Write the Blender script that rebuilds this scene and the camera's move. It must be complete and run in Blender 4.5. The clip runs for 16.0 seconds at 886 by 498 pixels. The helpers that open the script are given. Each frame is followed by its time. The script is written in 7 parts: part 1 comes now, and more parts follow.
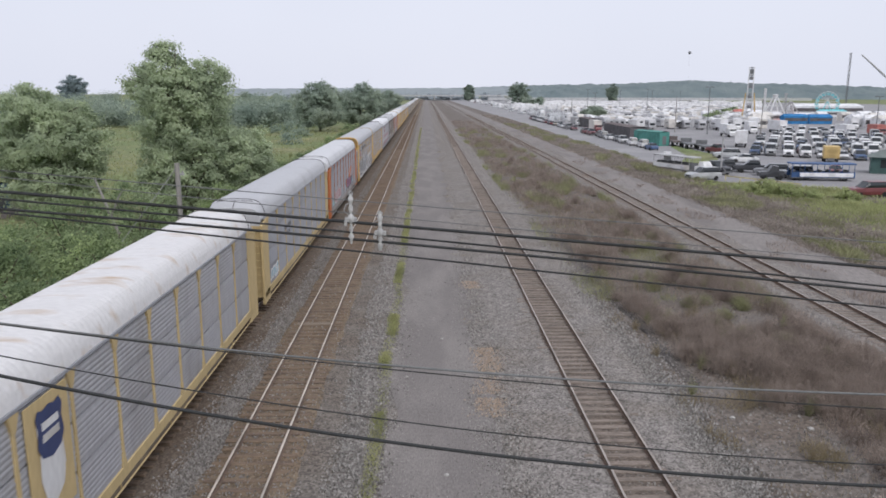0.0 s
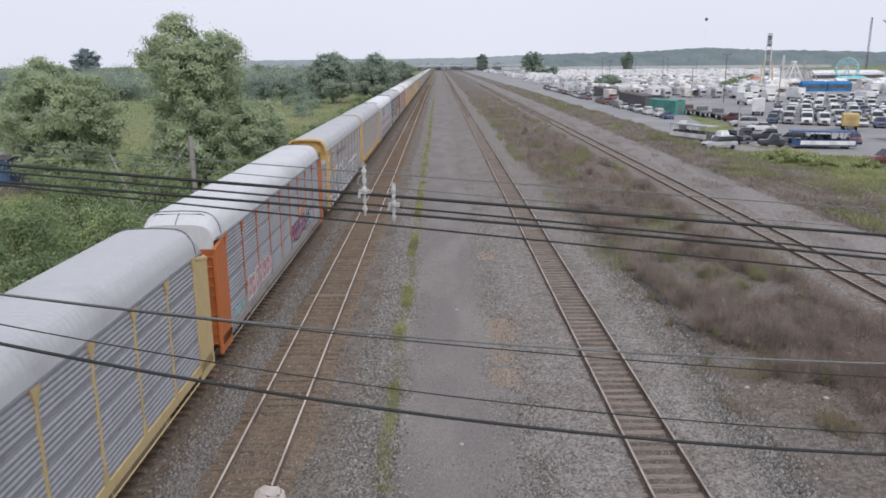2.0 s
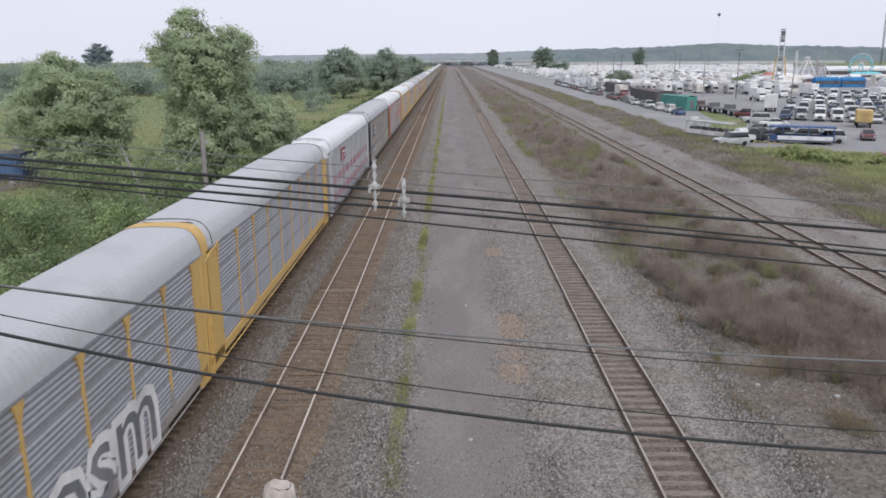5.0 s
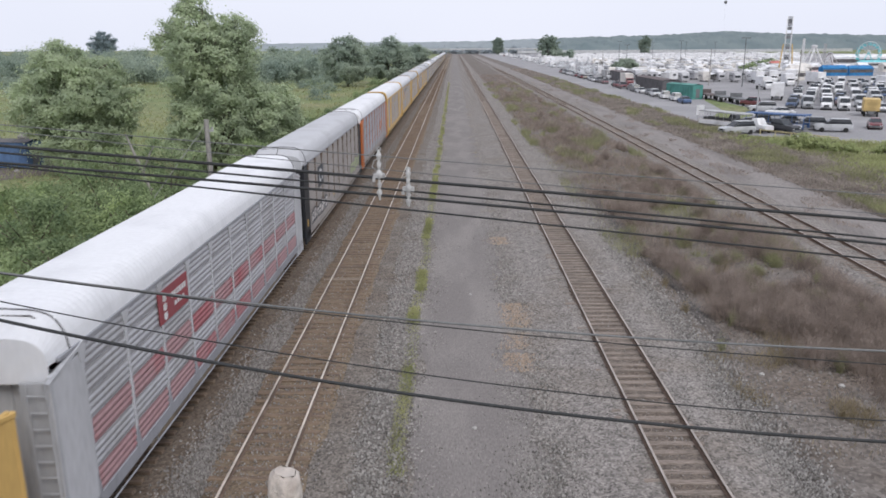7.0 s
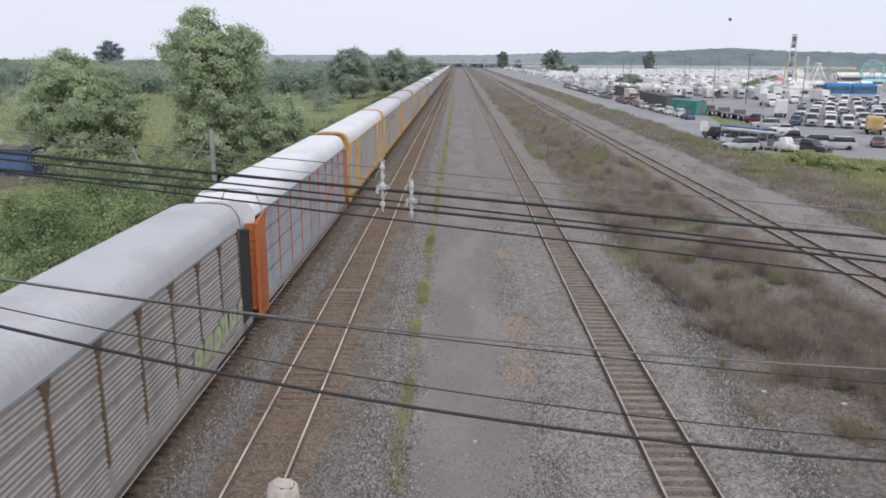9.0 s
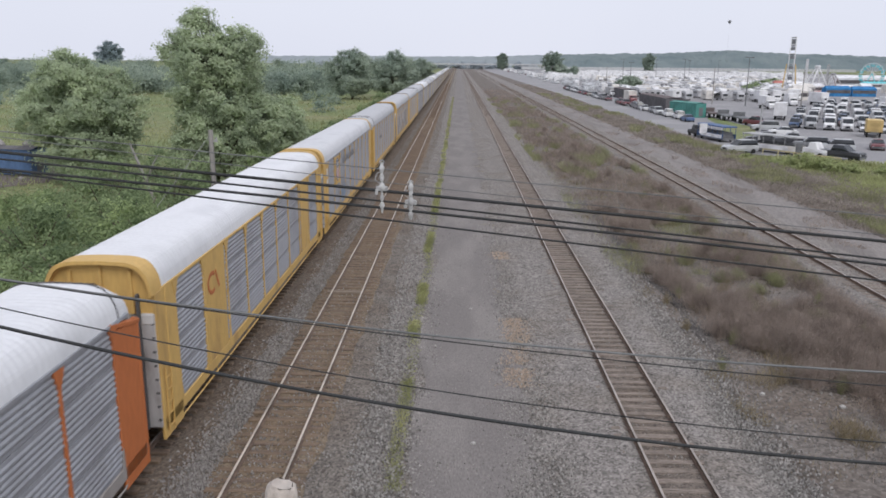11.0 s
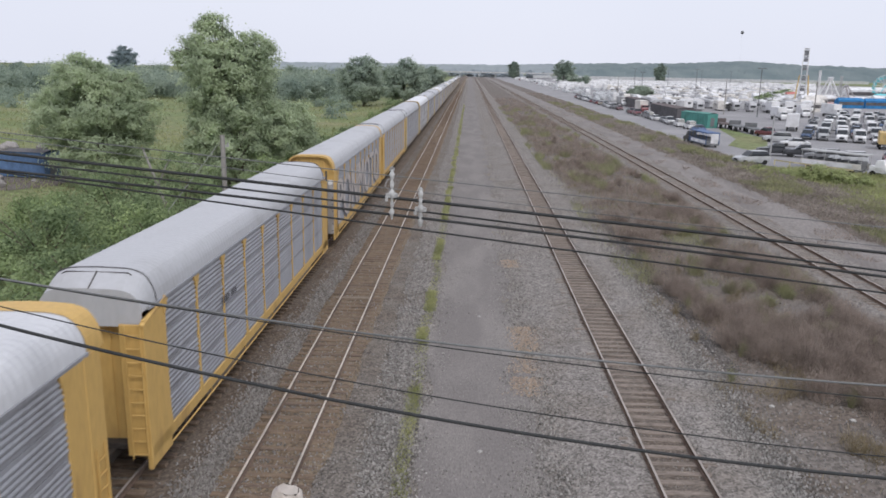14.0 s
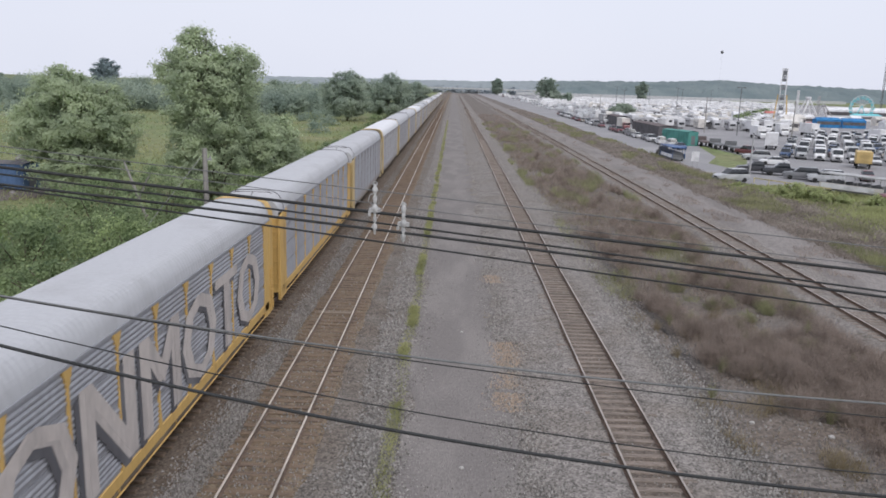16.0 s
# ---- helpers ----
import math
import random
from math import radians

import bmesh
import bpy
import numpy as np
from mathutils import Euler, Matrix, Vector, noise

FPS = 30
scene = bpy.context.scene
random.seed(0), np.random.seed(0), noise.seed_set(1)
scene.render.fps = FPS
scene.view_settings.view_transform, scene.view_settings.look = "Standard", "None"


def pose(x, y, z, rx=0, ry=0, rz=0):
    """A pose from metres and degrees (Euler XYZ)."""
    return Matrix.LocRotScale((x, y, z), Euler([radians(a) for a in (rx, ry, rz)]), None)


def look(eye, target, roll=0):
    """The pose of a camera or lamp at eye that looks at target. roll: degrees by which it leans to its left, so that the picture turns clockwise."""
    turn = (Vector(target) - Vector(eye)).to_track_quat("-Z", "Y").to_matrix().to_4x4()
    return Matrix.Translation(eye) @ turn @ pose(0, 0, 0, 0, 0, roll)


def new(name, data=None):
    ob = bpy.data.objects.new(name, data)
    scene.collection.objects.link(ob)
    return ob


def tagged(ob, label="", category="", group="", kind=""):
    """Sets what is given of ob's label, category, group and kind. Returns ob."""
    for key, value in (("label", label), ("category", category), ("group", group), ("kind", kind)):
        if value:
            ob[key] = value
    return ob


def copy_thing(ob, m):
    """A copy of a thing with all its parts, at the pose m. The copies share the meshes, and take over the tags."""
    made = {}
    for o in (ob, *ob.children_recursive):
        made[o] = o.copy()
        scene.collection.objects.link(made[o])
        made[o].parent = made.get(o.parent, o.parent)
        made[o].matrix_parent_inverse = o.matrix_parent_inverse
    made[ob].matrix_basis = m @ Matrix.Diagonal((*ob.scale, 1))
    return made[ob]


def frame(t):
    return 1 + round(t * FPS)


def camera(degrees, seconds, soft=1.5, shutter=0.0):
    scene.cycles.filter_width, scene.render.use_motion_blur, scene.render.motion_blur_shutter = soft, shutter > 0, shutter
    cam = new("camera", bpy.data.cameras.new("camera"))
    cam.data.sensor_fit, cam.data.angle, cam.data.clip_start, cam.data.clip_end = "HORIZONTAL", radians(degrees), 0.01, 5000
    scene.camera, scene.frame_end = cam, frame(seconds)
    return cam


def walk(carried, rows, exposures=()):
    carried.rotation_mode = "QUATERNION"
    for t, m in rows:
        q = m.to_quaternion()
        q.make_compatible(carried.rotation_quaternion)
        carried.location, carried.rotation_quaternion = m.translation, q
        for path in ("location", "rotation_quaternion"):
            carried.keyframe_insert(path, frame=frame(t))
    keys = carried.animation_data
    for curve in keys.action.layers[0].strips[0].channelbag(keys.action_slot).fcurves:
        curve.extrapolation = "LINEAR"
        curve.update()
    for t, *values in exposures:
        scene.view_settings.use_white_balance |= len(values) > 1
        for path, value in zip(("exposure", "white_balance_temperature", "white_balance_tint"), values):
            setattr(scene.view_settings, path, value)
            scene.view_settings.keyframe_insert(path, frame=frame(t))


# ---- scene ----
# A long train of covered car carriers comes in under a bridge; tracks, weeds, a fair with its car park.
# x across the tracks, y along them, z = 0 at the top of the rails.
cam = camera(60.1, 16.0, soft=1.7, shutter=0.15)
EYE_Z = 11.28
TURNS = [  # seconds, yaw, pitch, roll
    (0.0, -1.26, -11.51, -0.11),
    (0.5, -0.41, -11.76, -0.09),
    (1.0, -0.51, -12.14, -0.05),
    (1.5, -0.25, -12.59, 0.02),
    (2.0, -0.32, -13.64, 0.43),
    (2.5, -0.27, -12.82, 0.06),
    (3.0, -0.00, -12.64, -0.81),
    (3.5, -1.02, -11.69, -0.48),
    (4.0, -0.33, -12.18, 0.38),
    (4.5, -0.35, -13.11, 0.27),
    (4.7, 0.21, -13.66, 0.39),
    (6.8, 0.88, -14.61, 0.30),
    (7.0, 0.80, -14.80, 0.36),
    (7.5, 0.63, -14.85, 0.34),
    (8.0, -0.21, -13.55, -0.13),
    (8.5, 0.97, -13.95, -0.15),
    (10.8, 1.23, -13.28, -0.62),
    (11.0, 1.14, -13.77, -0.52),
    (11.5, 1.16, -13.23, -0.64),
    (12.0, 1.59, -13.95, -0.45),
    (12.5, 1.38, -13.47, -0.59),
    (13.0, 1.83, -13.92, -0.59),
    (13.5, 2.00, -14.07, -0.63),
    (14.0, 1.98, -13.23, -1.08),
    (14.5, 1.89, -13.13, -1.66),
    (15.0, 1.93, -11.50, -1.61),
    (15.5, 1.37, -11.66, -1.75),
    (16.0, 0.79, -12.07, -1.69),
]
walk(cam, [(t, pose(0, 0, EYE_Z, 90 + p, r, y)) for t, y, p, r in TURNS],
     exposures=[(t, stops, 6460, 11.5) for t, stops in (
         (0.0, 0.03), (1.5, 0.05), (3.5, 0.06), (4.5, 0.06), (7.0, 0.17), (8.5, 0.13), (10.8, 0.04), (11.5, 0.0), (12.5, -0.03), (13.0, 0.03), (14.0, 0.07), (14.5, 0.11), (15.0, 0.11), (16.0, 0.06))])

# ---- light: a bright overcast sky ----
world = bpy.data.worlds.new("overcast")
scene.world = world
world.use_nodes = True
wn, wl = world.node_tree.nodes, world.node_tree.links
sky = wn.new("ShaderNodeTexSky")
sky.sky_type, sky.sun_disc = "NISHITA", False
sky.sun_elevation, sky.sun_rotation = radians(48), radians(200)
sky.dust_density, sky.air_density = 4.0, 1.0
sky_dim = wn.new("ShaderNodeVectorMath")
sky_dim.operation = "SCALE"
sky_dim.inputs["Scale"].default_value = 0.09
cloud = wn.new("ShaderNodeMix")
cloud.data_type = "RGBA"
cloud.inputs["Factor"].default_value = 0.90
wl.new(sky.outputs["Color"], sky_dim.inputs[0])
wl.new(sky_dim.outputs["Vector"], cloud.inputs["A"])
cloud_n = wn.new("ShaderNodeTexNoise")
cloud_n.inputs["Scale"].default_value, cloud_n.inputs["Detail"].default_value = 1.6, 4
cloud_c = wn.new("ShaderNodeValToRGB")
cloud_c.color_ramp.elements[0].position, cloud_c.color_ramp.elements[0].color = 0.3, (0.772, 0.81, 0.925, 1)
cloud_c.color_ramp.elements[1].position, cloud_c.color_ramp.elements[1].color = 0.75, (0.847, 0.878, 0.985, 1)
wl.new(cloud_n.outputs["Fac"], cloud_c.inputs["Fac"])
wl.new(cloud_c.outputs["Color"], cloud.inputs["B"])
wl.new(cloud.outputs["Result"], wn["Background"].inputs["Color"])
wn["Background"].inputs["Strength"].default_value = 1.0

sun = new("sun", bpy.data.lights.new("sun", "SUN"))
sun.data.energy, sun.data.angle, sun.data.color = 1.5, radians(30), (1.0, 0.98, 0.95)
sun.matrix_world = look((60, -120, 150), (0, 0, 0))


# ---- materials ----
def mat(name, col, rough=0.8, metal=0.0, spread=0.25, fine=14.0, coarse=0.6, bump=0.0, col2=None, mix2=0.5,
        stretch=(1, 1, 1), world_space=False, spec=0.3):
    """A surface with variation at two scales; col2 shows in coarse patches."""
    m = bpy.data.materials.new(name)
    m.use_nodes = True
    n, l = m.node_tree.nodes, m.node_tree.links
    b = n["Principled BSDF"]
    b.inputs["Roughness"].default_value, b.inputs["Metallic"].default_value = rough, metal
    b.inputs["Specular IOR Level"].default_value = spec
    if world_space:
        geo = n.new("ShaderNodeNewGeometry")
        co = geo.outputs["Position"]
    else:
        tc, oi, add = n.new("ShaderNodeTexCoord"), n.new("ShaderNodeObjectInfo"), n.new("ShaderNodeVectorMath")
        sc = n.new("ShaderNodeMath")
        sc.operation, sc.inputs[1].default_value = "MULTIPLY", 37.0
        l.new(oi.outputs["Random"], sc.inputs[0])
        l.new(tc.outputs["Object"], add.inputs[0])
        l.new(sc.outputs[0], add.inputs[1])
        co = add.outputs[0]
    mp = n.new("ShaderNodeMapping")
    mp.inputs["Scale"].default_value = stretch
    l.new(co, mp.inputs["Vector"])
    f1, f2 = n.new("ShaderNodeTexNoise"), n.new("ShaderNodeTexNoise")
    f1.inputs["Scale"].default_value, f1.inputs["Detail"].default_value = fine, 5
    f2.inputs["Scale"].default_value, f2.inputs["Detail"].default_value = coarse, 4
    for f in (f1, f2):
        l.new(mp.outputs[0], f.inputs["Vector"])
    col2 = col2 or [c * 0.7 for c in col]
    r2 = n.new("ShaderNodeMapRange")
    r2.inputs["From Min"].default_value, r2.inputs["From Max"].default_value = 0.65 - 0.4 * mix2, 0.85 - 0.4 * mix2
    l.new(f2.outputs["Fac"], r2.inputs["Value"])
    mx = n.new("ShaderNodeMix")
    mx.data_type = "RGBA"
    mx.inputs["A"].default_value, mx.inputs["B"].default_value = (*col, 1), (*col2, 1)
    l.new(r2.outputs[0], mx.inputs["Factor"])
    r1 = n.new("ShaderNodeMapRange")
    r1.inputs["From Min"].default_value, r1.inputs["From Max"].default_value = 0.25, 0.75
    r1.inputs["To Min"].default_value, r1.inputs["To Max"].default_value = 1 - spread, 1 + spread
    l.new(f1.outputs["Fac"], r1.inputs["Value"])
    hs = n.new("ShaderNodeVectorMath")
    hs.operation = "SCALE"
    l.new(mx.outputs["Result"], hs.inputs[0])
    l.new(r1.outputs[0], hs.inputs["Scale"])
    l.new(hs.outputs[0], b.inputs["Base Color"])
    if bump:
        bp = n.new("ShaderNodeBump")
        bp.inputs["Strength"].default_value, bp.inputs["Distance"].default_value = bump, 0.03
        l.new(f1.outputs["Fac"], bp.inputs["Height"])
        l.new(bp.outputs[0], b.inputs["Normal"])
    return m


def leaf_mat(name, dark, light, scale=0.35):
    """Foliage: each leaf its own tone, in light and dark clumps."""
    m = bpy.data.materials.new(name)
    m.use_nodes = True
    n, l = m.node_tree.nodes, m.node_tree.links
    b = n["Principled BSDF"]
    b.inputs["Roughness"].default_value, b.inputs["Specular IOR Level"].default_value = 0.7, 0.2
    geo, tc = n.new("ShaderNodeNewGeometry"), n.new("ShaderNodeTexCoord")
    nz = n.new("ShaderNodeTexNoise")
    nz.inputs["Scale"].default_value = scale
    l.new(tc.outputs["Object"], nz.inputs["Vector"])
    ad = n.new("ShaderNodeMath")
    ad.operation = "MULTIPLY_ADD"
    ad.inputs[1].default_value, ad.inputs[2].default_value = 0.14, 0.0
    l.new(geo.outputs["Random Per Island"], ad.inputs[0])
    l.new(nz.outputs["Fac"], ad.inputs[2])
    rp = n.new("ShaderNodeValToRGB")
    rp.color_ramp.elements[0].position, rp.color_ramp.elements[0].color = 0.36, (*dark, 1)
    rp.color_ramp.elements[1].position, rp.color_ramp.elements[1].color = 0.74, (*light, 1)
    l.new(ad.outputs[0], rp.inputs["Fac"])
    l.new(rp.outputs["Color"], b.inputs["Base Color"])
    tl, mx = n.new("ShaderNodeBsdfTranslucent"), n.new("ShaderNodeMixShader")
    l.new(rp.outputs["Color"], tl.inputs["Color"])
    mx.inputs["Fac"].default_value = 0.45
    l.new(b.outputs[0], mx.inputs[1])
    l.new(tl.outputs[0], mx.inputs[2])
    l.new(mx.outputs[0], n["Material Output"].inputs["Surface"])
    return m


def ballast_mat(name, lo, hi, tint, scale=15.0, stain=0.35):
    """Crushed stone: every stone its own grey, in larger stained patches."""
    m = bpy.data.materials.new(name)
    m.use_nodes = True
    n, l = m.node_tree.nodes, m.node_tree.links
    b = n["Principled BSDF"]
    b.inputs["Roughness"].default_value, b.inputs["Specular IOR Level"].default_value = 0.95, 0.2
    geo = n.new("ShaderNodeNewGeometry")
    vo, nz, nf = n.new("ShaderNodeTexVoronoi"), n.new("ShaderNodeTexNoise"), n.new("ShaderNodeTexNoise")
    vo.inputs["Scale"].default_value, nz.inputs["Scale"].default_value, nf.inputs["Scale"].default_value = scale, stain, 3.0
    nz.inputs["Detail"].default_value, nf.inputs["Detail"].default_value = 5, 6
    for t in (vo, nz, nf):
        l.new(geo.outputs["Position"], t.inputs["Vector"])
    bw, add = n.new("ShaderNodeRGBToBW"), n.new("ShaderNodeMath")
    l.new(vo.outputs["Color"], bw.inputs[0])
    add.operation, add.inputs[1].default_value = "MULTIPLY_ADD", 0.75
    l.new(bw.outputs[0], add.inputs[0])
    sub = n.new("ShaderNodeMath")
    sub.operation, sub.inputs[1].default_value, sub.inputs[2].default_value = "MULTIPLY_ADD", 0.6, -0.18
    l.new(nf.outputs["Fac"], sub.inputs[0])
    l.new(sub.outputs[0], add.inputs[2])
    rp = n.new("ShaderNodeValToRGB")
    rp.color_ramp.elements[0].position, rp.color_ramp.elements[0].color = 0.12, (*lo, 1)
    rp.color_ramp.elements[1].position, rp.color_ramp.elements[1].color = 0.92, (*hi, 1)
    l.new(add.outputs[0], rp.inputs["Fac"])
    mr, mx = n.new("ShaderNodeMapRange"), n.new("ShaderNodeMix")
    mr.inputs["From Min"].default_value, mr.inputs["From Max"].default_value, mr.inputs["To Max"].default_value = 0.42, 0.66, 0.75
    l.new(nz.outputs["Fac"], mr.inputs["Value"])
    mx.data_type = "RGBA"
    mx.blend_type = "MULTIPLY"
    l.new(mr.outputs[0], mx.inputs["Factor"])
    l.new(rp.outputs["Color"], mx.inputs["A"])
    mx.inputs["B"].default_value = (*tint, 1)
    l.new(mx.outputs["Result"], b.inputs["Base Color"])
    bp = n.new("ShaderNodeBump")
    bp.inputs["Strength"].default_value, bp.inputs["Distance"].default_value = 0.9, 0.03
    l.new(vo.outputs["Distance"], bp.inputs["Height"])
    bp.invert = True
    l.new(bp.outputs[0], b.inputs["Normal"])
    return m


M_BALLAST = ballast_mat("ballast", (0.085, 0.077, 0.071), (0.365, 0.336, 0.31), (0.82, 0.78, 0.73))
M_BALLAST_DARK = ballast_mat("dark_ballast", (0.072, 0.063, 0.055), (0.275, 0.246, 0.217), (0.80, 0.73, 0.67))
M_RUST_BED = ballast_mat("rusty_ballast", (0.10, 0.076, 0.055), (0.27, 0.215, 0.155), (0.85, 0.78, 0.72), 13.0, 0.5)
# Rusty ballast with the shade along the train put into its colour.
M_RUST_SHADE = ballast_mat("shaded_rusty_ballast", (0.075, 0.058, 0.046), (0.21, 0.17, 0.135), (0.85, 0.78, 0.72), 13.0, 0.5)
M_DIRT = mat("packed_dirt", (0.18, 0.164, 0.155), 0.95, spread=0.28, fine=22, coarse=0.55, bump=0.2, col2=(0.218, 0.20, 0.187), stretch=(1, 0.30, 1), mix2=0.55, world_space=True)
M_SOIL = ballast_mat("weedy_soil", (0.09, 0.079, 0.07), (0.235, 0.21, 0.19), (0.85, 0.76, 0.68), 9.0, 0.3)
M_SOIL_DARK = ballast_mat("dark_soil", (0.055, 0.05, 0.046), (0.17, 0.155, 0.145), (0.85, 0.78, 0.72), 9.0, 0.3)
M_GRAVEL_LANE = mat("gravel_lane", (0.228, 0.208, 0.195), 0.95, spread=0.35, fine=9, coarse=0.45, bump=0.5, col2=(0.175, 0.158, 0.148), stretch=(1, 0.2, 1), mix2=0.5, world_space=True)
M_MEADOW = mat("meadow", (0.15, 0.185, 0.075), 0.95, spread=0.5, fine=1.2, coarse=0.05, bump=0.8, col2=(0.20, 0.20, 0.10), world_space=True)
# Paler than asphalt is: wear, and haze put into the colour.
M_ASPHALT = mat("asphalt", (0.255, 0.25, 0.255), 0.9, spread=0.15, fine=3, coarse=0.08, bump=0.2, col2=(0.30, 0.295, 0.295), world_space=True)
M_TIE = mat("creosoted_tie", (0.225, 0.186, 0.157), 0.9, spread=0.45, fine=10, coarse=1.5, bump=0.5, col2=(0.155, 0.13, 0.11), stretch=(0.4, 3, 3))
# Brown stone fill, darkened further for the shadow between the ties.
M_OLD_BED = ballast_mat("brown_ballast", (0.082, 0.067, 0.057), (0.215, 0.182, 0.156), (0.8, 0.74, 0.68), 14.0, 0.5)
M_TIE_RUST = mat("rusty_tie", (0.185, 0.135, 0.095), 0.9, spread=0.4, fine=10, coarse=1.5, bump=0.5, col2=(0.135, 0.10, 0.078), stretch=(0.4, 3, 3))
M_RAIL_SIDE = mat("rusty_rail", (0.15, 0.105, 0.08), 0.8, spread=0.3, fine=6, bump=0.2)
M_RAIL_BRIGHT = mat("worn_rail_head", (0.62, 0.55, 0.47), 0.42, 0.35, spread=0.1, fine=3)
M_RAIL_DULL = mat("dull_rail_head", (0.42, 0.37, 0.33), 0.5, 0.3, spread=0.15, fine=3)
M_WIRE = mat("black_cable", (0.03, 0.032, 0.033), 0.6, spread=0.2)
M_WIRE_GREY = mat("grey_cable", (0.16, 0.165, 0.165), 0.6, spread=0.2)
M_PORCELAIN = mat("grey_fitting", (0.46, 0.46, 0.455), 0.5, spread=0.25, fine=20)
M_POST = mat("weathered_post", (0.52, 0.47, 0.42), 0.9, spread=0.25, fine=16, coarse=4, bump=0.8, col2=(0.38, 0.33, 0.29))
M_POLE = mat("grey_pole_wood", (0.30, 0.285, 0.265), 0.9, spread=0.3, fine=10, bump=0.5, stretch=(4, 4, 0.3))
M_BARK = mat("bark", (0.14, 0.115, 0.09), 0.95, spread=0.4, fine=8, bump=0.6, stretch=(3, 3, 0.6))


# ---- mesh helpers ----
class Build:
    """Collects faces and turns them into one mesh."""

    def __init__(self):
        self.v, self.f, self.s = [], [], []

    def face(self, pts, slot=0):
        i = len(self.v)
        self.v.extend(tuple(p) for p in pts)
        self.f.append(tuple(range(i, i + len(pts))))
        self.s.append(slot)

    def grid(self, rows, slot=0, close=False):
        """Rows of equally many points, joined by quads that share their corners."""
        i, w = len(self.v), len(rows[0])
        for r in rows:
            self.v.extend(tuple(p) for p in r)
        for a in range(len(rows) - 1):
            for b in range(w if close else w - 1):
                c = (b + 1) % w
                self.f.append((i + a * w + b, i + a * w + c, i + (a + 1) * w + c, i + (a + 1) * w + b))
                self.s.append(slot)

    def box(self, x0, x1, y0, y1, z0, z1, ch=0.0, slot=0):
        """A box; ch cuts its four upright edges and its top edge."""
        if ch <= 0:
            p = [(x0, y0), (x1, y0), (x1, y1), (x0, y1)]
            lv = [(z0, 0), (z1, 0)]
        else:
            p = [(x0 + ch, y0), (x1 - ch, y0), (x1, y0 + ch), (x1, y1 - ch), (x1 - ch, y1), (x0 + ch, y1), (x0, y1 - ch), (x0, y0 + ch)]
            lv = [(z0, 0), (z1 - ch, 0), (z1, ch)]
        i, w = len(self.v), len(p)
        cx, cy = (x0 + x1) / 2, (y0 + y1) / 2
        for z, inset in lv:
            for x, y in p:
                self.v.append((x - math.copysign(inset, x - cx), y - math.copysign(inset, y - cy), z))
        for a in range(len(lv) - 1):
            for b in range(w):
                c = (b + 1) % w
                self.f.append((i + a * w + b, i + a * w + c, i + (a + 1) * w + c, i + (a + 1) * w + b))
                self.s.append(slot)
        top = i + (len(lv) - 1) * w
        self.f.append(tuple(range(top, top + w)))
        self.f.append(tuple(range(i + w - 1, i - 1, -1)))
        self.s += [slot, slot]

    def tube(self, path, radii, sides=8, slot=0, cap=True):
        """A round bar along a path."""
        rows = []
        path = [Vector(p) for p in path]
        for k, p in enumerate(path):
            d = (path[min(k + 1, len(path) - 1)] - path[max(k - 1, 0)]).normalized()
            u = d.orthogonal().normalized() if abs(d.x) > 0.5 else d.cross(Vector((1, 0, 0))).normalized()
            w = d.cross(u)
            r = radii[k] if isinstance(radii, (list, tuple)) else radii
            rows.append([p + r * (math.cos(a) * u + math.sin(a) * w) for a in (2 * math.pi * j / sides for j in range(sides))])
        self.grid(rows, slot, close=True)
        if cap:
            self.face(rows[0][::-1], slot)
            self.face(rows[-1], slot)

    def mesh(self, name, mats, smooth=False):
        me = bpy.data.meshes.new(name)
        me.from_pydata(self.v, [], self.f)
        for m in mats if isinstance(mats, (list, tuple)) else [mats]:
            me.materials.append(m)
        if max(self.s, default=0):
            me.polygons.foreach_set("material_index", self.s)
        if smooth:
            me.polygons.foreach_set("use_smooth", [True] * len(me.polygons))
        me.update()
        return me


def part(name, mesh, parent=None, label="", at=None):
    ob = new(name, mesh)
    ob.parent = parent
    if at is not None:
        ob.matrix_local = at
    if label:
        ob["label"] = label
    return ob


def thing(name, label, category, group="", kind="", at=None, mesh=None):
    ob = new(name, mesh)
    if at is not None:
        ob.matrix_world = at
    return tagged(ob, label, category, group, kind)


def wob(x, y, s=0.2):
    return noise.noise((x * s, y * s, 3.7))


# ---- ground ----
GROUND_Z = -0.55
far = [-4600, -1500, -500, -200, -60, 0, 60, 120, 200, 320, 500, 800, 1500, 4600]
g = Build()
g.grid([[(x, y, GROUND_Z) for x in far] for y in far])
thing("ground", "flat green meadow with rough grass and bare patches", "ground", kind="structure", mesh=g.mesh("ground", M_MEADOW))

YS = [-40 + 2 * i for i in range(20)] + [0.7 * i for i in range(172)] + [120 + 6 * i for i in range(35)] + [330 + 40 * i for i in range(30)]


def strip(name, label, category, pts, material, ragged=0.35, span=(-1e9, 1e9)):
    """A bed along the tracks with a profile of (x, z); its edges wander."""
    b = Build()
    rows = []
    for y in (q for q in YS if span[0] <= q <= span[1]):
        row = []
        for k, (x, z) in enumerate(pts):
            edge = ragged if k in (0, len(pts) - 1) else 0.12
            row.append((x + edge * 2 * wob(x * 7.1, y, 0.45), y, z + 0.05 * wob(x, y, 0.9)))
        rows.append(row)
    b.grid(rows)
    return thing(name, label, category, kind="structure", mesh=b.mesh(name, material, smooth=True))


def fill(x0, z0, x1, z1, step=0.7):
    n = max(1, int((x1 - x0) / step))
    return [(x0 + (x1 - x0) * k / n, z0 + (z1 - z0) * k / n) for k in range(n + 1)]


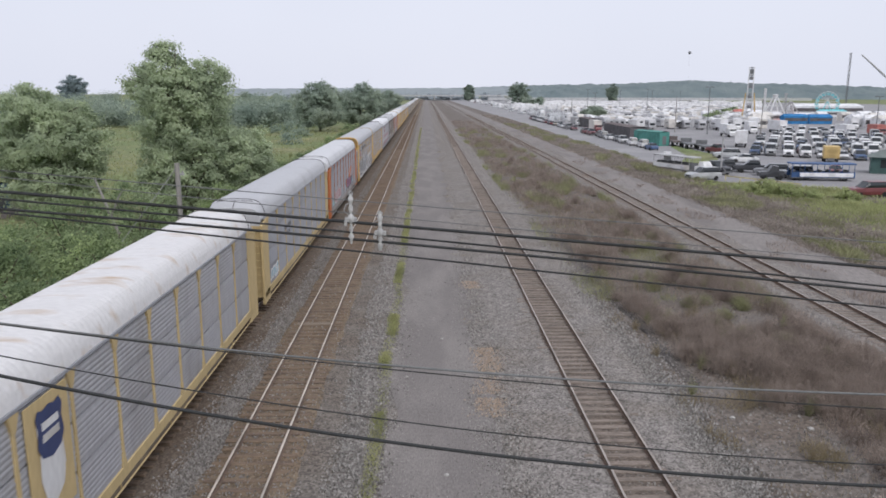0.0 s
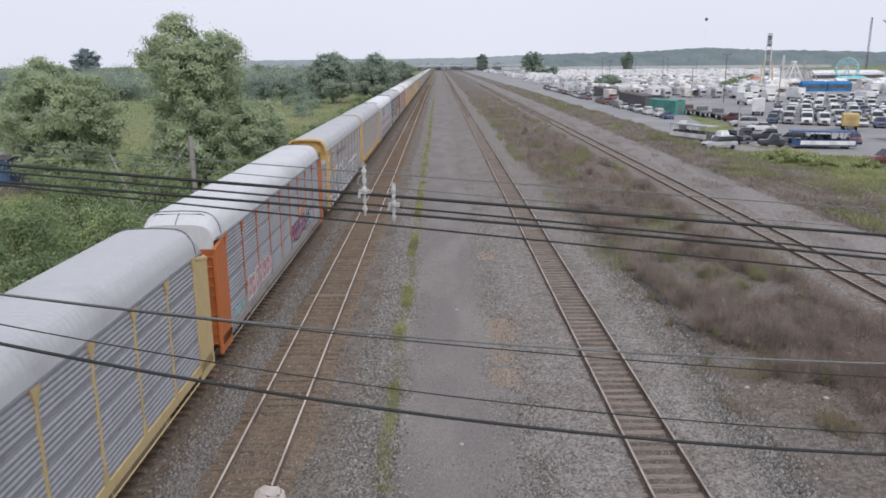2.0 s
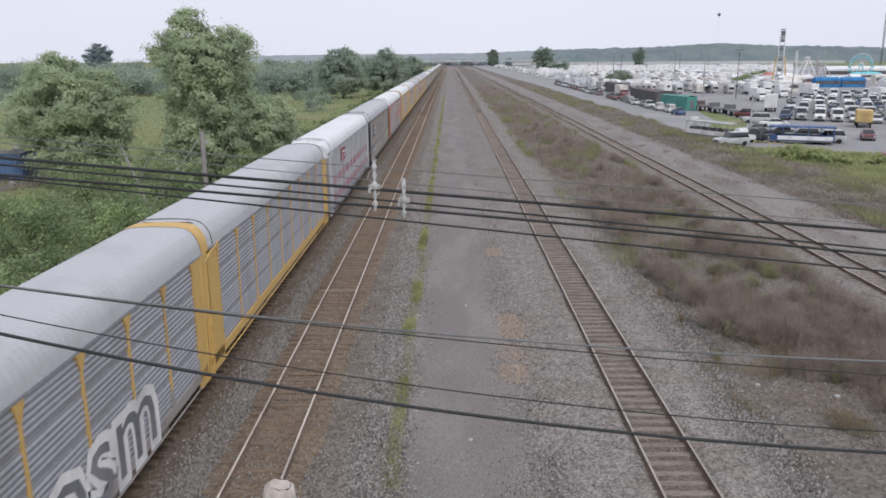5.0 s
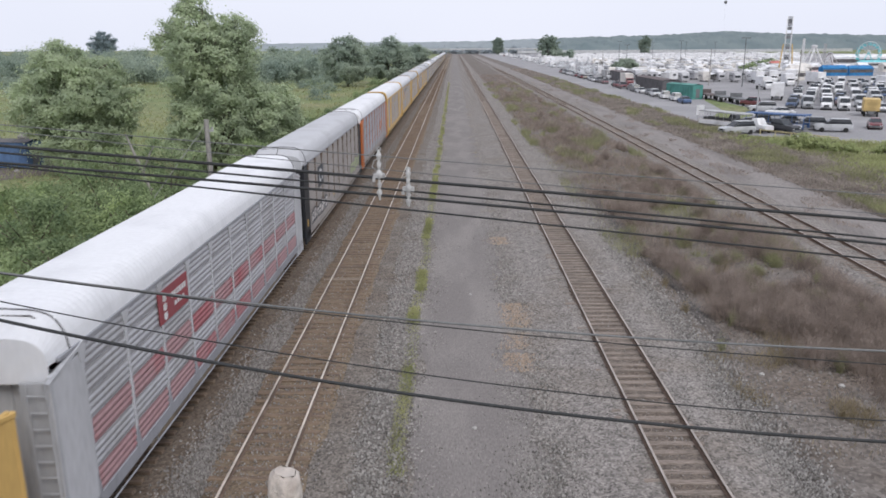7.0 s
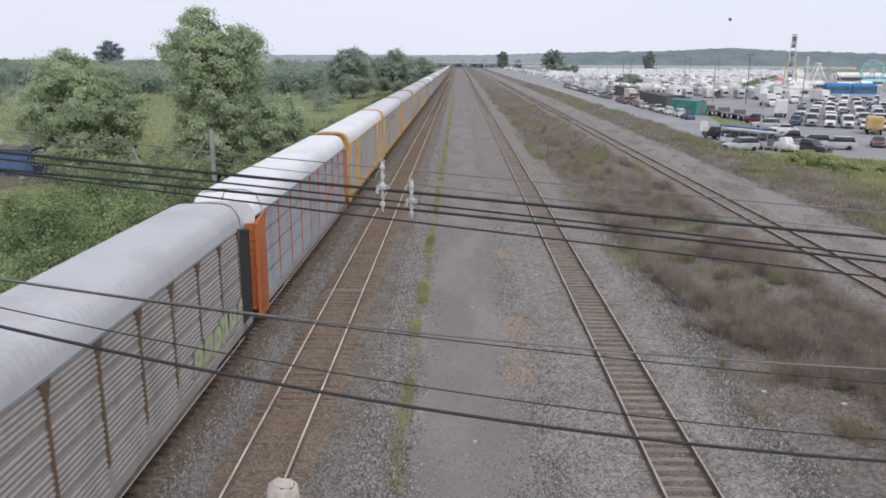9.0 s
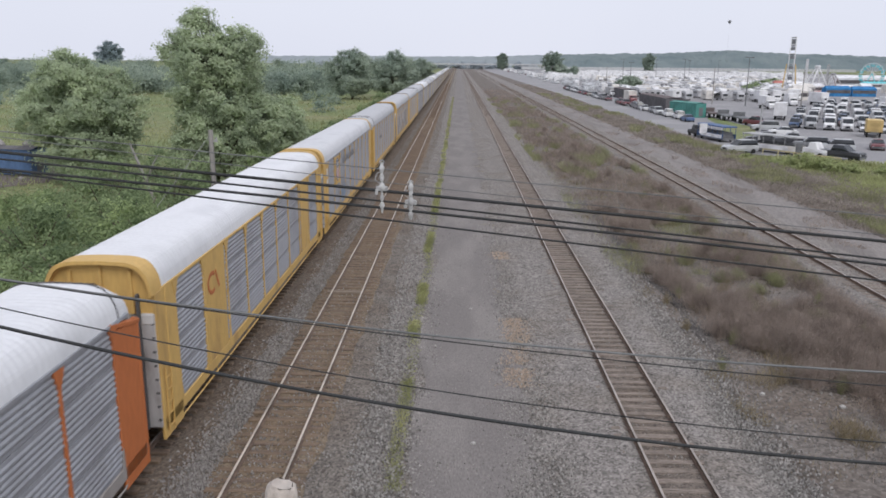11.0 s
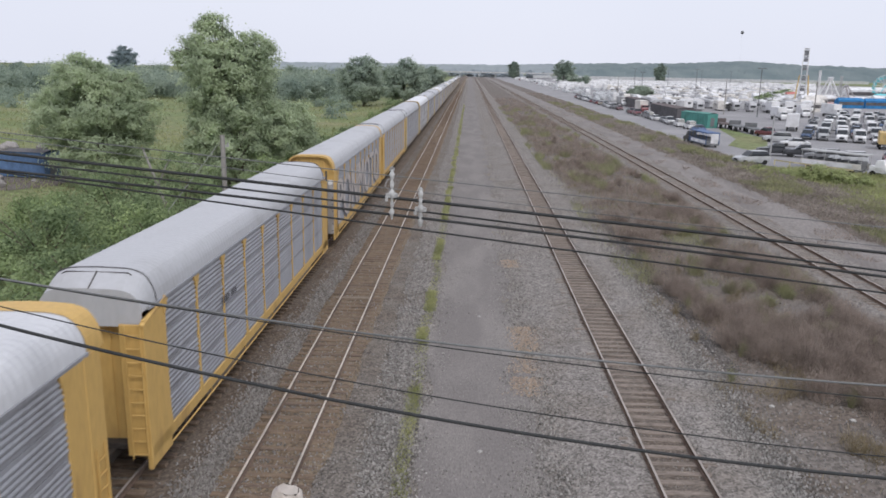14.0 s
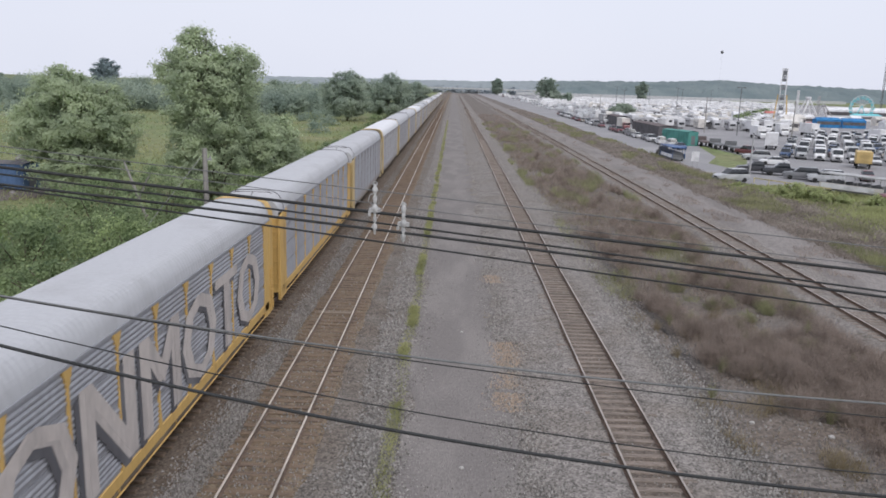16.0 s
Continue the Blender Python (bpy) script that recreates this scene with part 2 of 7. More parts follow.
strip("ballast_bed", "dark crushed-stone ballast under the main tracks", "ballast",
      [(-16, -0.6)] + fill(-13.0, -0.3, -3.4, -0.235) + [(-2.9, -0.42)], M_BALLAST_DARK)
strip("rusty_bed", "rust-stained ballast between the worn rails", "ballast",
      [(-7.0, -0.30)] + fill(-6.7, -0.20, -4.15, -0.20) + [(-3.85, -0.30)], M_RUST_BED, 0.3)
# Rust stain plus painted shade, a strip along the foot of the train.
strip("rusty_bed", "rust-stained ballast darkened for the shade beside the train", "ballast", [(-9.3, -0.34)] + fill(-9.0, -0.262, -7.75, -0.252, 0.4) + [(-7.4, -0.34)], M_RUST_SHADE, 0.22)
strip("gravel_verge", "grey crushed gravel beside the dirt lane", "gravel", fill(-4.3, -0.37, -0.9, -0.34) + [(0.0, -0.40), (1.2, -0.46)], M_BALLAST)
strip("dirt_lane", "smooth packed grey dirt service lane", "road", fill(-1.3, -0.325, 2.5, -0.315), M_DIRT)
strip("ballast_bed", "light grey crushed-stone ballast of the side track", "ballast",
      [(0.6, -0.47), (1.4, -0.42)] + fill(2.0, -0.36, 4.5, -0.20) + fill(4.9, -0.165, 5.55, -0.15, 0.3) + fill(5.75, -0.30, 7.1, -0.30, 0.4) + fill(7.3, -0.15, 8.0, -0.165, 0.3) + fill(8.4, -0.20, 10.4, -0.42), M_BALLAST)
strip("old_bed", "brown stone-filled bed between the side track's rails", "ballast", fill(5.62, -0.203, 7.22, -0.203, 0.4), M_OLD_BED, 0.05)
strip("weed_strip_soil", "brown stony soil full of dead weeds", "soil", [(8.4, -0.52)] + fill(9.6, -0.39, 20.6, -0.40) + [(21.6, -0.52)], M_SOIL, 0.7)
strip("gully_soil", "dark soil of a shallow gully beside the weeds", "soil", [(10.4, -0.43), (10.75, -0.372), (11.2, -0.368), (11.6, -0.43)], M_SOIL_DARK, 0.5, (29, 66))
strip("ballast_bed", "grey ballast of the far siding", "ballast", [(19.9, -0.45)] + fill(20.6, -0.185, 24.3, -0.185) + [(25.2, -0.40)], M_BALLAST)
strip("gravel_lane", "pale grey gravel lane along the siding", "road", [(23.6, -0.5)] + fill(24.6, -0.345, 29.6, -0.345) + [(30.6, -0.5)], M_GRAVEL_LANE, 0.6)
strip("weed_strip_soil", "dry brown verge with weeds beside the lane", "soil", [(27.8, -0.52)] + fill(29.0, -0.38, 37.6, -0.42, 1.5), M_SOIL, 0.8)


# ---- tracks ----
def rail_mesh(name, head, y0=-40, y1=1500):
    prof = [(-0.07, -0.172), (-0.07, -0.16), (-0.012, -0.135), (-0.012, -0.045), (-0.037, -0.035), (-0.037, -0.008), (-0.028, 0),
            (0.028, 0), (0.037, -0.008), (0.037, -0.035), (0.012, -0.045), (0.012, -0.135), (0.07, -0.16), (0.07, -0.172)]
    b = Build()
    for k in range(len(prof) - 1):
        (xa, za), (xb, zb) = prof[k], prof[k + 1]
        b.face([(xa, y0, za), (xb, y0, zb), (xb, y1, zb), (xa, y1, za)], 1 if 5 <= k <= 7 else 0)
    return b.mesh(name, [M_RAIL_SIDE, head])


def tie_mesh(seed, m, w=0.24):
    rnd = random.Random(seed)
    b = Build()
    b.box(-1.3, 1.3, -w / 2, w / 2, -0.335, -0.165, 0.018)
    b.v = [(x + rnd.uniform(-0.02, 0.02), y + rnd.uniform(-0.012, 0.012), z + rnd.uniform(-0.008, 0.008)) for x, y, z in b.v]
    return b.mesh("tie", m)


def railway_track(name, x, label, head, tie_mat, near=(10, 168), far_to=420, pitch=0.535, seed=1):
    tr = thing(name, label, "railway track", kind="structure", at=pose(x, 0, 0))
    rm = rail_mesh("rail", head)
    for s in (-1, 1):
        part("rail", rm, tr, "", pose(s * 0.752, 0, 0))
    rnd = random.Random(seed)
    meshes = [tie_mesh(seed * 10 + k, tie_mat) for k in range(4)]
    y = near[0]
    count = 0
    while y < near[1] and count < 298:
        part("tie", meshes[rnd.randrange(4)], tr, "", pose(rnd.uniform(-0.05, 0.05), y, rnd.uniform(-0.015, 0.004), 0, 0, rnd.uniform(-0.8, 0.8)))
        y += pitch + rnd.uniform(-0.03, 0.03)
        count += 1
    b = Build()
    yb = near[0] - pitch
    while yb > -40:
        b.box(-1.3, 1.3, yb - 0.12, yb + 0.12, -0.33, -0.165)
        yb -= pitch
    while y < far_to:
        b.box(-1.3, 1.3, y - 0.12, y + 0.12, -0.33, -0.165)
        y += pitch
    tagged(part("far_ties", b.mesh("far_ties", tie_mat), tr), kind="stuff")
    return tr


TRACK_MAIN, TRACK_SIDE, TRACK_FAR, TRAIN_X = -5.46, 6.42, 22.3, -9.9
railway_track("track_1", TRACK_MAIN, "main track with bright worn rails on rust-brown wooden ties", M_RAIL_BRIGHT, M_TIE_RUST, seed=2)
railway_track("track_2", TRACK_SIDE, "side track with dull rails on old grey-brown wooden ties", M_RAIL_DULL, M_TIE, seed=3)
railway_track("track_3", TRACK_FAR, "far siding with rusty rails on weathered ties", M_RAIL_DULL, M_TIE, near=(34, 150), seed=4)
railway_track("track_4", TRAIN_X, "track under the train with rust-brown ties", M_RAIL_DULL, M_TIE_RUST, near=(10, 40), far_to=60, seed=5)

# ---- overhead cables: (y, curve, slope, height over x = 0, radius, material) ----
CABLES = [
    (11, 0.0005, -0.0839, 9.669, 0.010, M_WIRE_GREY), (11, 0.0010, -0.0992, 9.462, 0.008, M_WIRE_GREY),
    (11, 0.0001, -0.0896, 9.345, 0.030, M_WIRE), (11, -0.0005, -0.1027, 9.181, 0.019, M_WIRE),
    (11, -0.0010, -0.0975, 9.086, 0.026, M_WIRE), (11, 0.0002, -0.1131, 8.894, 0.018, M_WIRE),
    (8, 0.0053, -0.0939, 8.309, 0.016, M_WIRE_GREY), (8, 0.0038, -0.1092, 8.257, 0.009, M_WIRE),
    (8, 0.0080, -0.1444, 7.646, 0.010, M_WIRE), (8, 0.0088, -0.1477, 7.379, 0.026, M_WIRE)]
for cy, c2, c1, c0, rad, m in CABLES:
    b = Build()
    b.tube([(x, cy, c0 + c1 * x + c2 * x * x) for x in (-22 + 0.5 * k for k in range(89))], rad * 0.78, 7)
    thing("overhead_cable", "sagging %s overhead cable strung across the tracks" % ("thin grey" if m is M_WIRE_GREY else "black"), "cable",
          "overhead cables", mesh=b.mesh("overhead_cable", m, smooth=True))


# ---- loose stones on the ballast and the lane ----
def stones(name, label, n, x0, x1, y0, y1, z, m, seed, size=0.05):
    rnd = random.Random(seed)
    b = Build()
    for _ in range(n):
        f = rnd.random()
        x, y = rnd.uniform(x0, x1) + rnd.gauss(0, 0.35), 1 / ((1 - f) / y0 + f / y1)
        s = size * rnd.uniform(0.5, 1.5)
        a = rnd.uniform(0, 6.283)
        p = [(x + s * math.cos(a + 2.1 * k) * rnd.uniform(0.6, 1.1), y + s * math.sin(a + 2.1 * k) * rnd.uniform(0.6, 1.1), z - 0.02) for k in range(3)]
        i = len(b.v)
        b.v += p + [(x + rnd.uniform(-0.3, 0.3) * s, y, z + s * rnd.uniform(0.5, 1.1))]
        b.f += [(i, i + 1, i + 3), (i + 1, i + 2, i + 3), (i + 2, i, i + 3)]
        b.s += [0, 0, 0]
    return thing(name, label, "stones", kind="stuff", mesh=b.mesh(name, m))


def stone_mat(name, lo, hi):
    m = bpy.data.materials.new(name)
    m.use_nodes = True
    n, l = m.node_tree.nodes, m.node_tree.links
    geo, rp = n.new("ShaderNodeNewGeometry"), n.new("ShaderNodeValToRGB")
    rp.color_ramp.elements[0].color, rp.color_ramp.elements[1].color = (*lo, 1), (*hi, 1)
    l.new(geo.outputs["Random Per Island"], rp.inputs["Fac"])
    l.new(rp.outputs["Color"], n["Principled BSDF"].inputs["Base Color"])
    n["Principled BSDF"].inputs["Roughness"].default_value = 0.9
    return m


M_STONE = stone_mat("ballast_stone", (0.105, 0.098, 0.09), (0.39, 0.372, 0.35))
M_STONE_DARK = stone_mat("dark_stone", (0.11, 0.10, 0.092), (0.33, 0.31, 0.29))
stones("ballast_stones", "loose grey ballast stones", 8000, 2.6, 5.0, 15, 110, -0.27, M_STONE, 61)
stones("ballast_stones", "loose grey ballast stones", 16000, 7.9, 10.2, 15, 110, -0.26, M_STONE, 62)
stones("ballast_stones", "grey stones between the rails", 2500, 5.75, 7.1, 15, 80, -0.20, M_STONE_DARK, 63, 0.035)
stones("ballast_stones", "loose grey stones on the verge", 10000, -3.7, -1.6, 15, 110, -0.31, M_STONE, 64)
stones("ballast_stones", "dark stones beside the train", 9000, -7.6, -7.0, 14, 90, -0.25, M_STONE_DARK, 65)
stones("ballast_stones", "rust-stained stones along the main track", 5000, -6.8, -4.0, 15, 70, -0.18, M_STONE_DARK, 66, 0.04)
stones("ballast_stones", "stones scattered in the weed strip", 5000, 9.6, 20.4, 20, 120, -0.37, M_STONE_DARK, 67, 0.06)
stones("pebbles", "stones strewn over the edge of the dirt lane", 7000, 1.7, 2.7, 15, 90, -0.315, M_STONE, 69, 0.04)
stones("pebbles", "stones strewn over the edge of the dirt lane", 3000, -1.6, -0.9, 15, 90, -0.315, M_STONE, 71, 0.035)
stones("ballast_stones", "dark stones along the edge of the rusty bed", 6000, -7.6, -6.8, 14, 80, -0.24, M_STONE_DARK, 72)
stones("pebbles", "small pebbles on the dirt lane", 2500, -1.3, 2.4, 15, 90, -0.32, M_STONE, 68, 0.03)
M_SAND = stone_mat("sandy_stone", (0.28, 0.215, 0.165), (0.46, 0.375, 0.30))
for k, (x, y) in enumerate(((2.75, 29.2), (2.85, 31.6), (2.8, 33.0), (2.6, 27.0), (2.9, 45.8))):
    stones("sandy_pebbles", "patch of tan sandy pebbles beside the lane", 900, x - 0.12, x + 0.12, y - 0.9, y + 0.9, -0.30, M_SAND, 80 + k, 0.04)
M_PALE = mat("pale_stone", (0.46, 0.445, 0.42), 0.8)
for x, y, s in [(0.62, 21.8, 0.09), (0.75, 35.2, 0.08), (12.6, 35.0, 0.16), (11.2, 26.0, 0.10), (13.6, 25.0, 0.12), (14.8, 22.6, 0.17), (16.0, 24.0, 0.15), (12.2, 27.0, 0.08)]:
    b = Build()
    b.tube([(0, 0, -0.02), (0, 0, s * 0.4), (s * 0.1, 0, s * 0.8)], [s * 0.9, s, s * 0.45], 6)
    thing("rock", "small pale stone lying on the ground", "stone", "pale stones", mesh=b.mesh("rock", M_PALE), at=pose(x, y, -0.37 if x > 9 else -0.32, 0, 0, 60 * y))

pk = Build()
pk.box(-1.05, 0.70, -0.17, 0.17, -0.16, -0.06, 0.02)
thing("plank", "grey plank laid across between the rails", "plank", mesh=pk.mesh("plank", mat("grey_plank", (0.225, 0.18, 0.14), 0.9, spread=0.3, stretch=(0.4, 3, 3))), at=pose(TRACK_MAIN, 37.1, -0.01))


# ---- the train ----
def paint(name, col, **kw):
    a = dict(rough=0.55, spread=0.10, fine=7, coarse=0.5, col2=[c * 0.75 for c in col], mix2=0.35, stretch=(1, 1, 0.35), bump=0.05)
    a.update(kw)
    return mat(name, col, **a)


P_YELLOW = paint("rail_yellow", (0.56, 0.365, 0.125), col2=(0.36, 0.225, 0.09), mix2=0.2, coarse=0.8)
P_YELLOW2 = paint("faded_yellow", (0.50, 0.385, 0.20))
P_ORANGE = paint("rail_orange", (0.46, 0.145, 0.05))
P_SILVER = paint("silver_paint", (0.46, 0.465, 0.48))
P_BLACK = paint("black_paint", (0.025, 0.026, 0.03))
P_BROWN = paint("brown_paint", (0.13, 0.085, 0.055))
P_STEEL = paint("galvanised_panel", (0.30, 0.305, 0.325), col2=(0.25, 0.25, 0.262), rough=0.55, metal=0.1)
P_STEEL_LIGHT = paint("light_galvanised_panel", (0.36, 0.36, 0.375), col2=(0.29, 0.285, 0.285), rough=0.55, metal=0.1)
P_STEEL_WARM = paint("dirty_grey_panel", (0.30, 0.275, 0.255), col2=(0.22, 0.20, 0.185), rough=0.6)
P_RED = paint("red_panel", (0.30, 0.085, 0.095), col2=(0.31, 0.19, 0.195), mix2=0.8)
P_SIGN_RED = paint("sign_red", (0.27, 0.06, 0.07), col2=(0.24, 0.07, 0.08))
P_ROOF = paint("roof_white", (0.66, 0.665, 0.68), col2=(0.57, 0.575, 0.59), rough=0.5, spread=0.05)
P_ROOF_MID = paint("roof_silver", (0.55, 0.555, 0.57), col2=(0.48, 0.485, 0.50), rough=0.5, spread=0.06)
P_ROOF_GREY = paint("roof_grey", (0.435, 0.44, 0.455), col2=(0.38, 0.38, 0.39), rough=0.5, spread=0.06)
P_ROOF_RUST = paint("roof_rusty_white", (0.62, 0.61, 0.605), col2=(0.47, 0.37, 0.28), rough=0.6, mix2=0.24, coarse=1.1, stretch=(0.5, 1.6, 1))
P_GRIME = paint("grimy_white", (0.42, 0.41, 0.405), col2=(0.27, 0.25, 0.235), mix2=0.6, coarse=1.2)
P_WHITE = paint("dirty_white", (0.62, 0.62, 0.62), col2=(0.47, 0.455, 0.43))
P_DARK = mat("underframe_grime", (0.045, 0.038, 0.033), 0.9, spread=0.3)
M_DARK_STRIP = paint("dark_steel", (0.09, 0.088, 0.09))
P_GREY_MARK = paint("grey_stencil", (0.10, 0.10, 0.11), col2=(0.2, 0.2, 0.21))
P_SKIRT = paint("grimy_skirt", (0.135, 0.11, 0.085), col2=(0.22, 0.17, 0.11), mix2=0.45, coarse=0.9)
P_BLUE_MARK = paint("blue_mark", (0.045, 0.06, 0.14))
P_PINK = paint("pink_spray", (0.46, 0.20, 0.23), col2=(0.42, 0.30, 0.31), mix2=0.6, coarse=2.5)
P_MAGENTA = paint("magenta_spray", (0.40, 0.16, 0.27), col2=(0.44, 0.28, 0.36), mix2=0.6, coarse=2.5)
P_CYAN = paint("pale_blue_spray", (0.32, 0.48, 0.54))
P_BLUE_SPRAY = paint("blue_spray", (0.19, 0.30, 0.44), col2=(0.27, 0.35, 0.45), mix2=0.6, coarse=1.5)
P_CHROME = paint("silver_spray", (0.60, 0.57, 0.55), col2=(0.48, 0.44, 0.42))
P_SPRAY_GREY = paint("grey_spray", (0.15, 0.155, 0.165), col2=(0.24, 0.24, 0.25))
P_PALE_SPRAY = paint("faded_beige_spray", (0.50, 0.455, 0.425), col2=(0.40, 0.365, 0.345), mix2=0.5, coarse=1.5)
P_WHITE_SPRAY = paint("white_spray", (0.72, 0.71, 0.70))
P_OUTLINE = paint("dark_spray", (0.055, 0.06, 0.07))
P_GREEN_SPRAY = paint("pale_green_spray", (0.38, 0.44, 0.25))

CAR_L, HALF = 26.45, 1.45
EAVE = 4.86      # where the side wall meets the roof
ROOF_PROFILE = [(-1.475, EAVE), (-1.46, 5.05), (-1.39, 5.36), (-1.18, 5.68), (-0.84, 5.82), (-0.42, 5.85), (0.0, 5.86),
                (0.42, 5.85), (0.84, 5.82), (1.18, 5.68), (1.39, 5.36), (1.46, 5.05), (1.475, EAVE)]


def rounded(p):
    """The same outline with every bend eased by points between."""
    out = []
    for k in range(len(p) - 1):
        a, b, c, d = (Vector(p[max(0, min(len(p) - 1, j))]) for j in (k - 1, k, k + 1, k + 2))
        for f in ((0.0, 0.5) if abs(p[k][0] + p[k + 1][0]) < 1.6 else (0.0, 0.33, 0.67)):
            q = 0.5 * (2 * b + (c - a) * f + (2 * a - 5 * b + 4 * c - d) * f * f + (3 * b - a - 3 * c + d) * f ** 3)
            out.append((q.x, q.y))
    return out + [p[-1]]


ROOF_PROFILE = rounded(ROOF_PROFILE)


def roof_mesh(name, m, y0, y1, rib=0.24, depth=0.018):
    """A roof shell with fine ribs across it."""
    b, rows, y, up = Build(), [], y0, 0
    while y < y1:
        rows.append([(x * (1 - 0.004 * up), y, z - depth * up) for x, z in ROOF_PROFILE])
        y += rib / 2
        up = 1 - up
    rows.append([(x, y1, z) for x, z in ROOF_PROFILE])
    b.grid(rows)
    return b.mesh(name, m)


def panel_mesh(name, m, w, z0, z1, rows=3, ridges=5, slot_rows=None):
    """A side panel in stacked sheets, each with lengthwise corrugations; local y runs along the car, +x is out."""
    b = Build()
    h = (z1 - z0) / rows
    prof, slots, deep = [], [], 0.032 if ridges < 6 else 0.012
    for r in range(rows):
        a = z0 + r * h
        row = [(0.0, a + 0.012 * h)]
        for k in range(ridges):
            q, d = a + h * (0.10 + 0.80 * k / ridges), h * 0.80 / ridges
            row += [(0.0, q), (deep, q + 0.30 * d), (deep, q + 0.58 * d), (0.0, q + 0.86 * d)]
        row += [(0.0, a + 0.975 * h), (-0.025, a + 0.985 * h)] if rows > 3 else [(0.0, a + 0.95 * h), (-0.06, a + 0.96 * h), (-0.06, a + 0.995 * h)]
        prof += row
        slots += [slot_rows[r] if slot_rows else 0] * len(row)
    for k in range(len(prof)):
        b.v += [(prof[k][0], 0.0, prof[k][1]), (prof[k][0], w, prof[k][1])]
        if k:
            b.f.append((2 * k - 2, 2 * k, 2 * k + 1, 2 * k - 1))
            b.s.append(slots[k])
    return b.mesh(name, m)


def ladder_mesh(m, z0, z1, w=0.42, step=0.38):
    """Two stiles and rungs, standing in the plane y = 0, from x = 0 to w."""
    b = Build()
    for x in (0, w):
        b.tube([(x, 0, z0), (x, 0, z1)], 0.022, 6)
    z = z0 + 0.15
    while z < z1:
        b.tube([(0, 0, z), (w, 0, z)], 0.018, 6)
        z += step
    return b.mesh("ladder", m)


def truck_mesh():
    b = Build()
    for s in (-1, 1):
        b.grid([[(s * 1.0, -1.35, 0.50), (s * 1.0, -0.75, 0.62), (s * 1.0, 0.75, 0.62), (s * 1.0, 1.35, 0.50)],
                [(s * 1.12, -1.35, 0.36), (s * 1.12, -0.6, 0.25), (s * 1.12, 0.6, 0.25), (s * 1.12, 1.35, 0.36)]])
        b.box(s * 1.06 - 0.12, s * 1.06 + 0.12, -0.3, 0.3, 0.25, 0.72, 0.03)
        for y in (-0.88, 0.88):
            b.box(s * 1.06 - 0.1, s * 1.06 + 0.1, y - 0.14, y + 0.14, 0.3, 0.58, 0.03)
    b.box(-1.0, 1.0, -0.22, 0.22, 0.45, 0.75, 0.03)
    return b.mesh("truck", P_DARK)


def wheelset_mesh():
    b = Build()
    b.tube([(-0.9, 0, 0.42), (0.9, 0, 0.42)], 0.08, 8)
    for s in (-1, 1):
        b.tube([(s * 0.69, 0, 0.42), (s * 0.72, 0, 0.42), (s * 0.725, 0, 0.42), (s * 0.82, 0, 0.42)], [0.455, 0.455, 0.42, 0.415], 20)
    return b.mesh("wheelset", M_RAIL_SIDE)


TRUCK, WHEELSET = truck_mesh(), wheelset_mesh()
SHARED = {}


def shared(key, make):
    if key not in SHARED:
        SHARED[key] = make()
    return SHARED[key]


def letters(text, height, m, thick=0.004, shear=0.0, width=1.0, space=1.0, bold=0.0):
    """Flat letters as a mesh in the plane x = 0, running along -y as seen from +x."""
    cu = bpy.data.curves.new("letters", "FONT")
    cu.body, cu.size, cu.extrude, cu.shear, cu.space_character, cu.resolution_u, cu.offset = text, height, thick, shear, space, 2, bold
    tmp = bpy.data.objects.new("letters", cu)
    scene.collection.objects.link(tmp)
    bpy.context.view_layer.update()
    me = bpy.data.meshes.new_from_object(tmp.evaluated_get(bpy.context.evaluated_depsgraph_get()))
    bpy.data.objects.remove(tmp)
    me.transform(Matrix(((0, 0, 1, 0), (width, 0, 0, 0), (0, 1, 0, 0), (0, 0, 0, 1))))
    me.materials.clear()
    me.materials.append(m)
    return me


def slab(name, m, y0, y1, z0, z1, thick=0.03):
    b = Build()
    b.box(0, thick, y0, y1, z0, z1, 0.008)
    return b.mesh(name, m)


def shield_mesh(m, w, h):
    """A plain heraldic shield, flat, bottom at z = 0."""
    b = Build()
    pts = [(0.5, 1.0), (0.30, 0.95), (0.12, 1.0), (0.02, 0.86), (0.08, 0.62), (0.02, 0.32), (0.16, 0.10), (0.5, 0.0),
           (0.84, 0.10), (0.98, 0.32), (0.92, 0.62), (0.98, 0.86), (0.88, 1.0), (0.70, 0.95)]
    b.grid([[(0, (u - 0.5) * w, v * h) for u, v in pts], [(0.01, (u - 0.5) * w, v * h) for u, v in pts]], close=True)
    b.face([(0.01, (u - 0.5) * w, v * h) for u, v in pts][::-1])
    return b.mesh("shield", m)


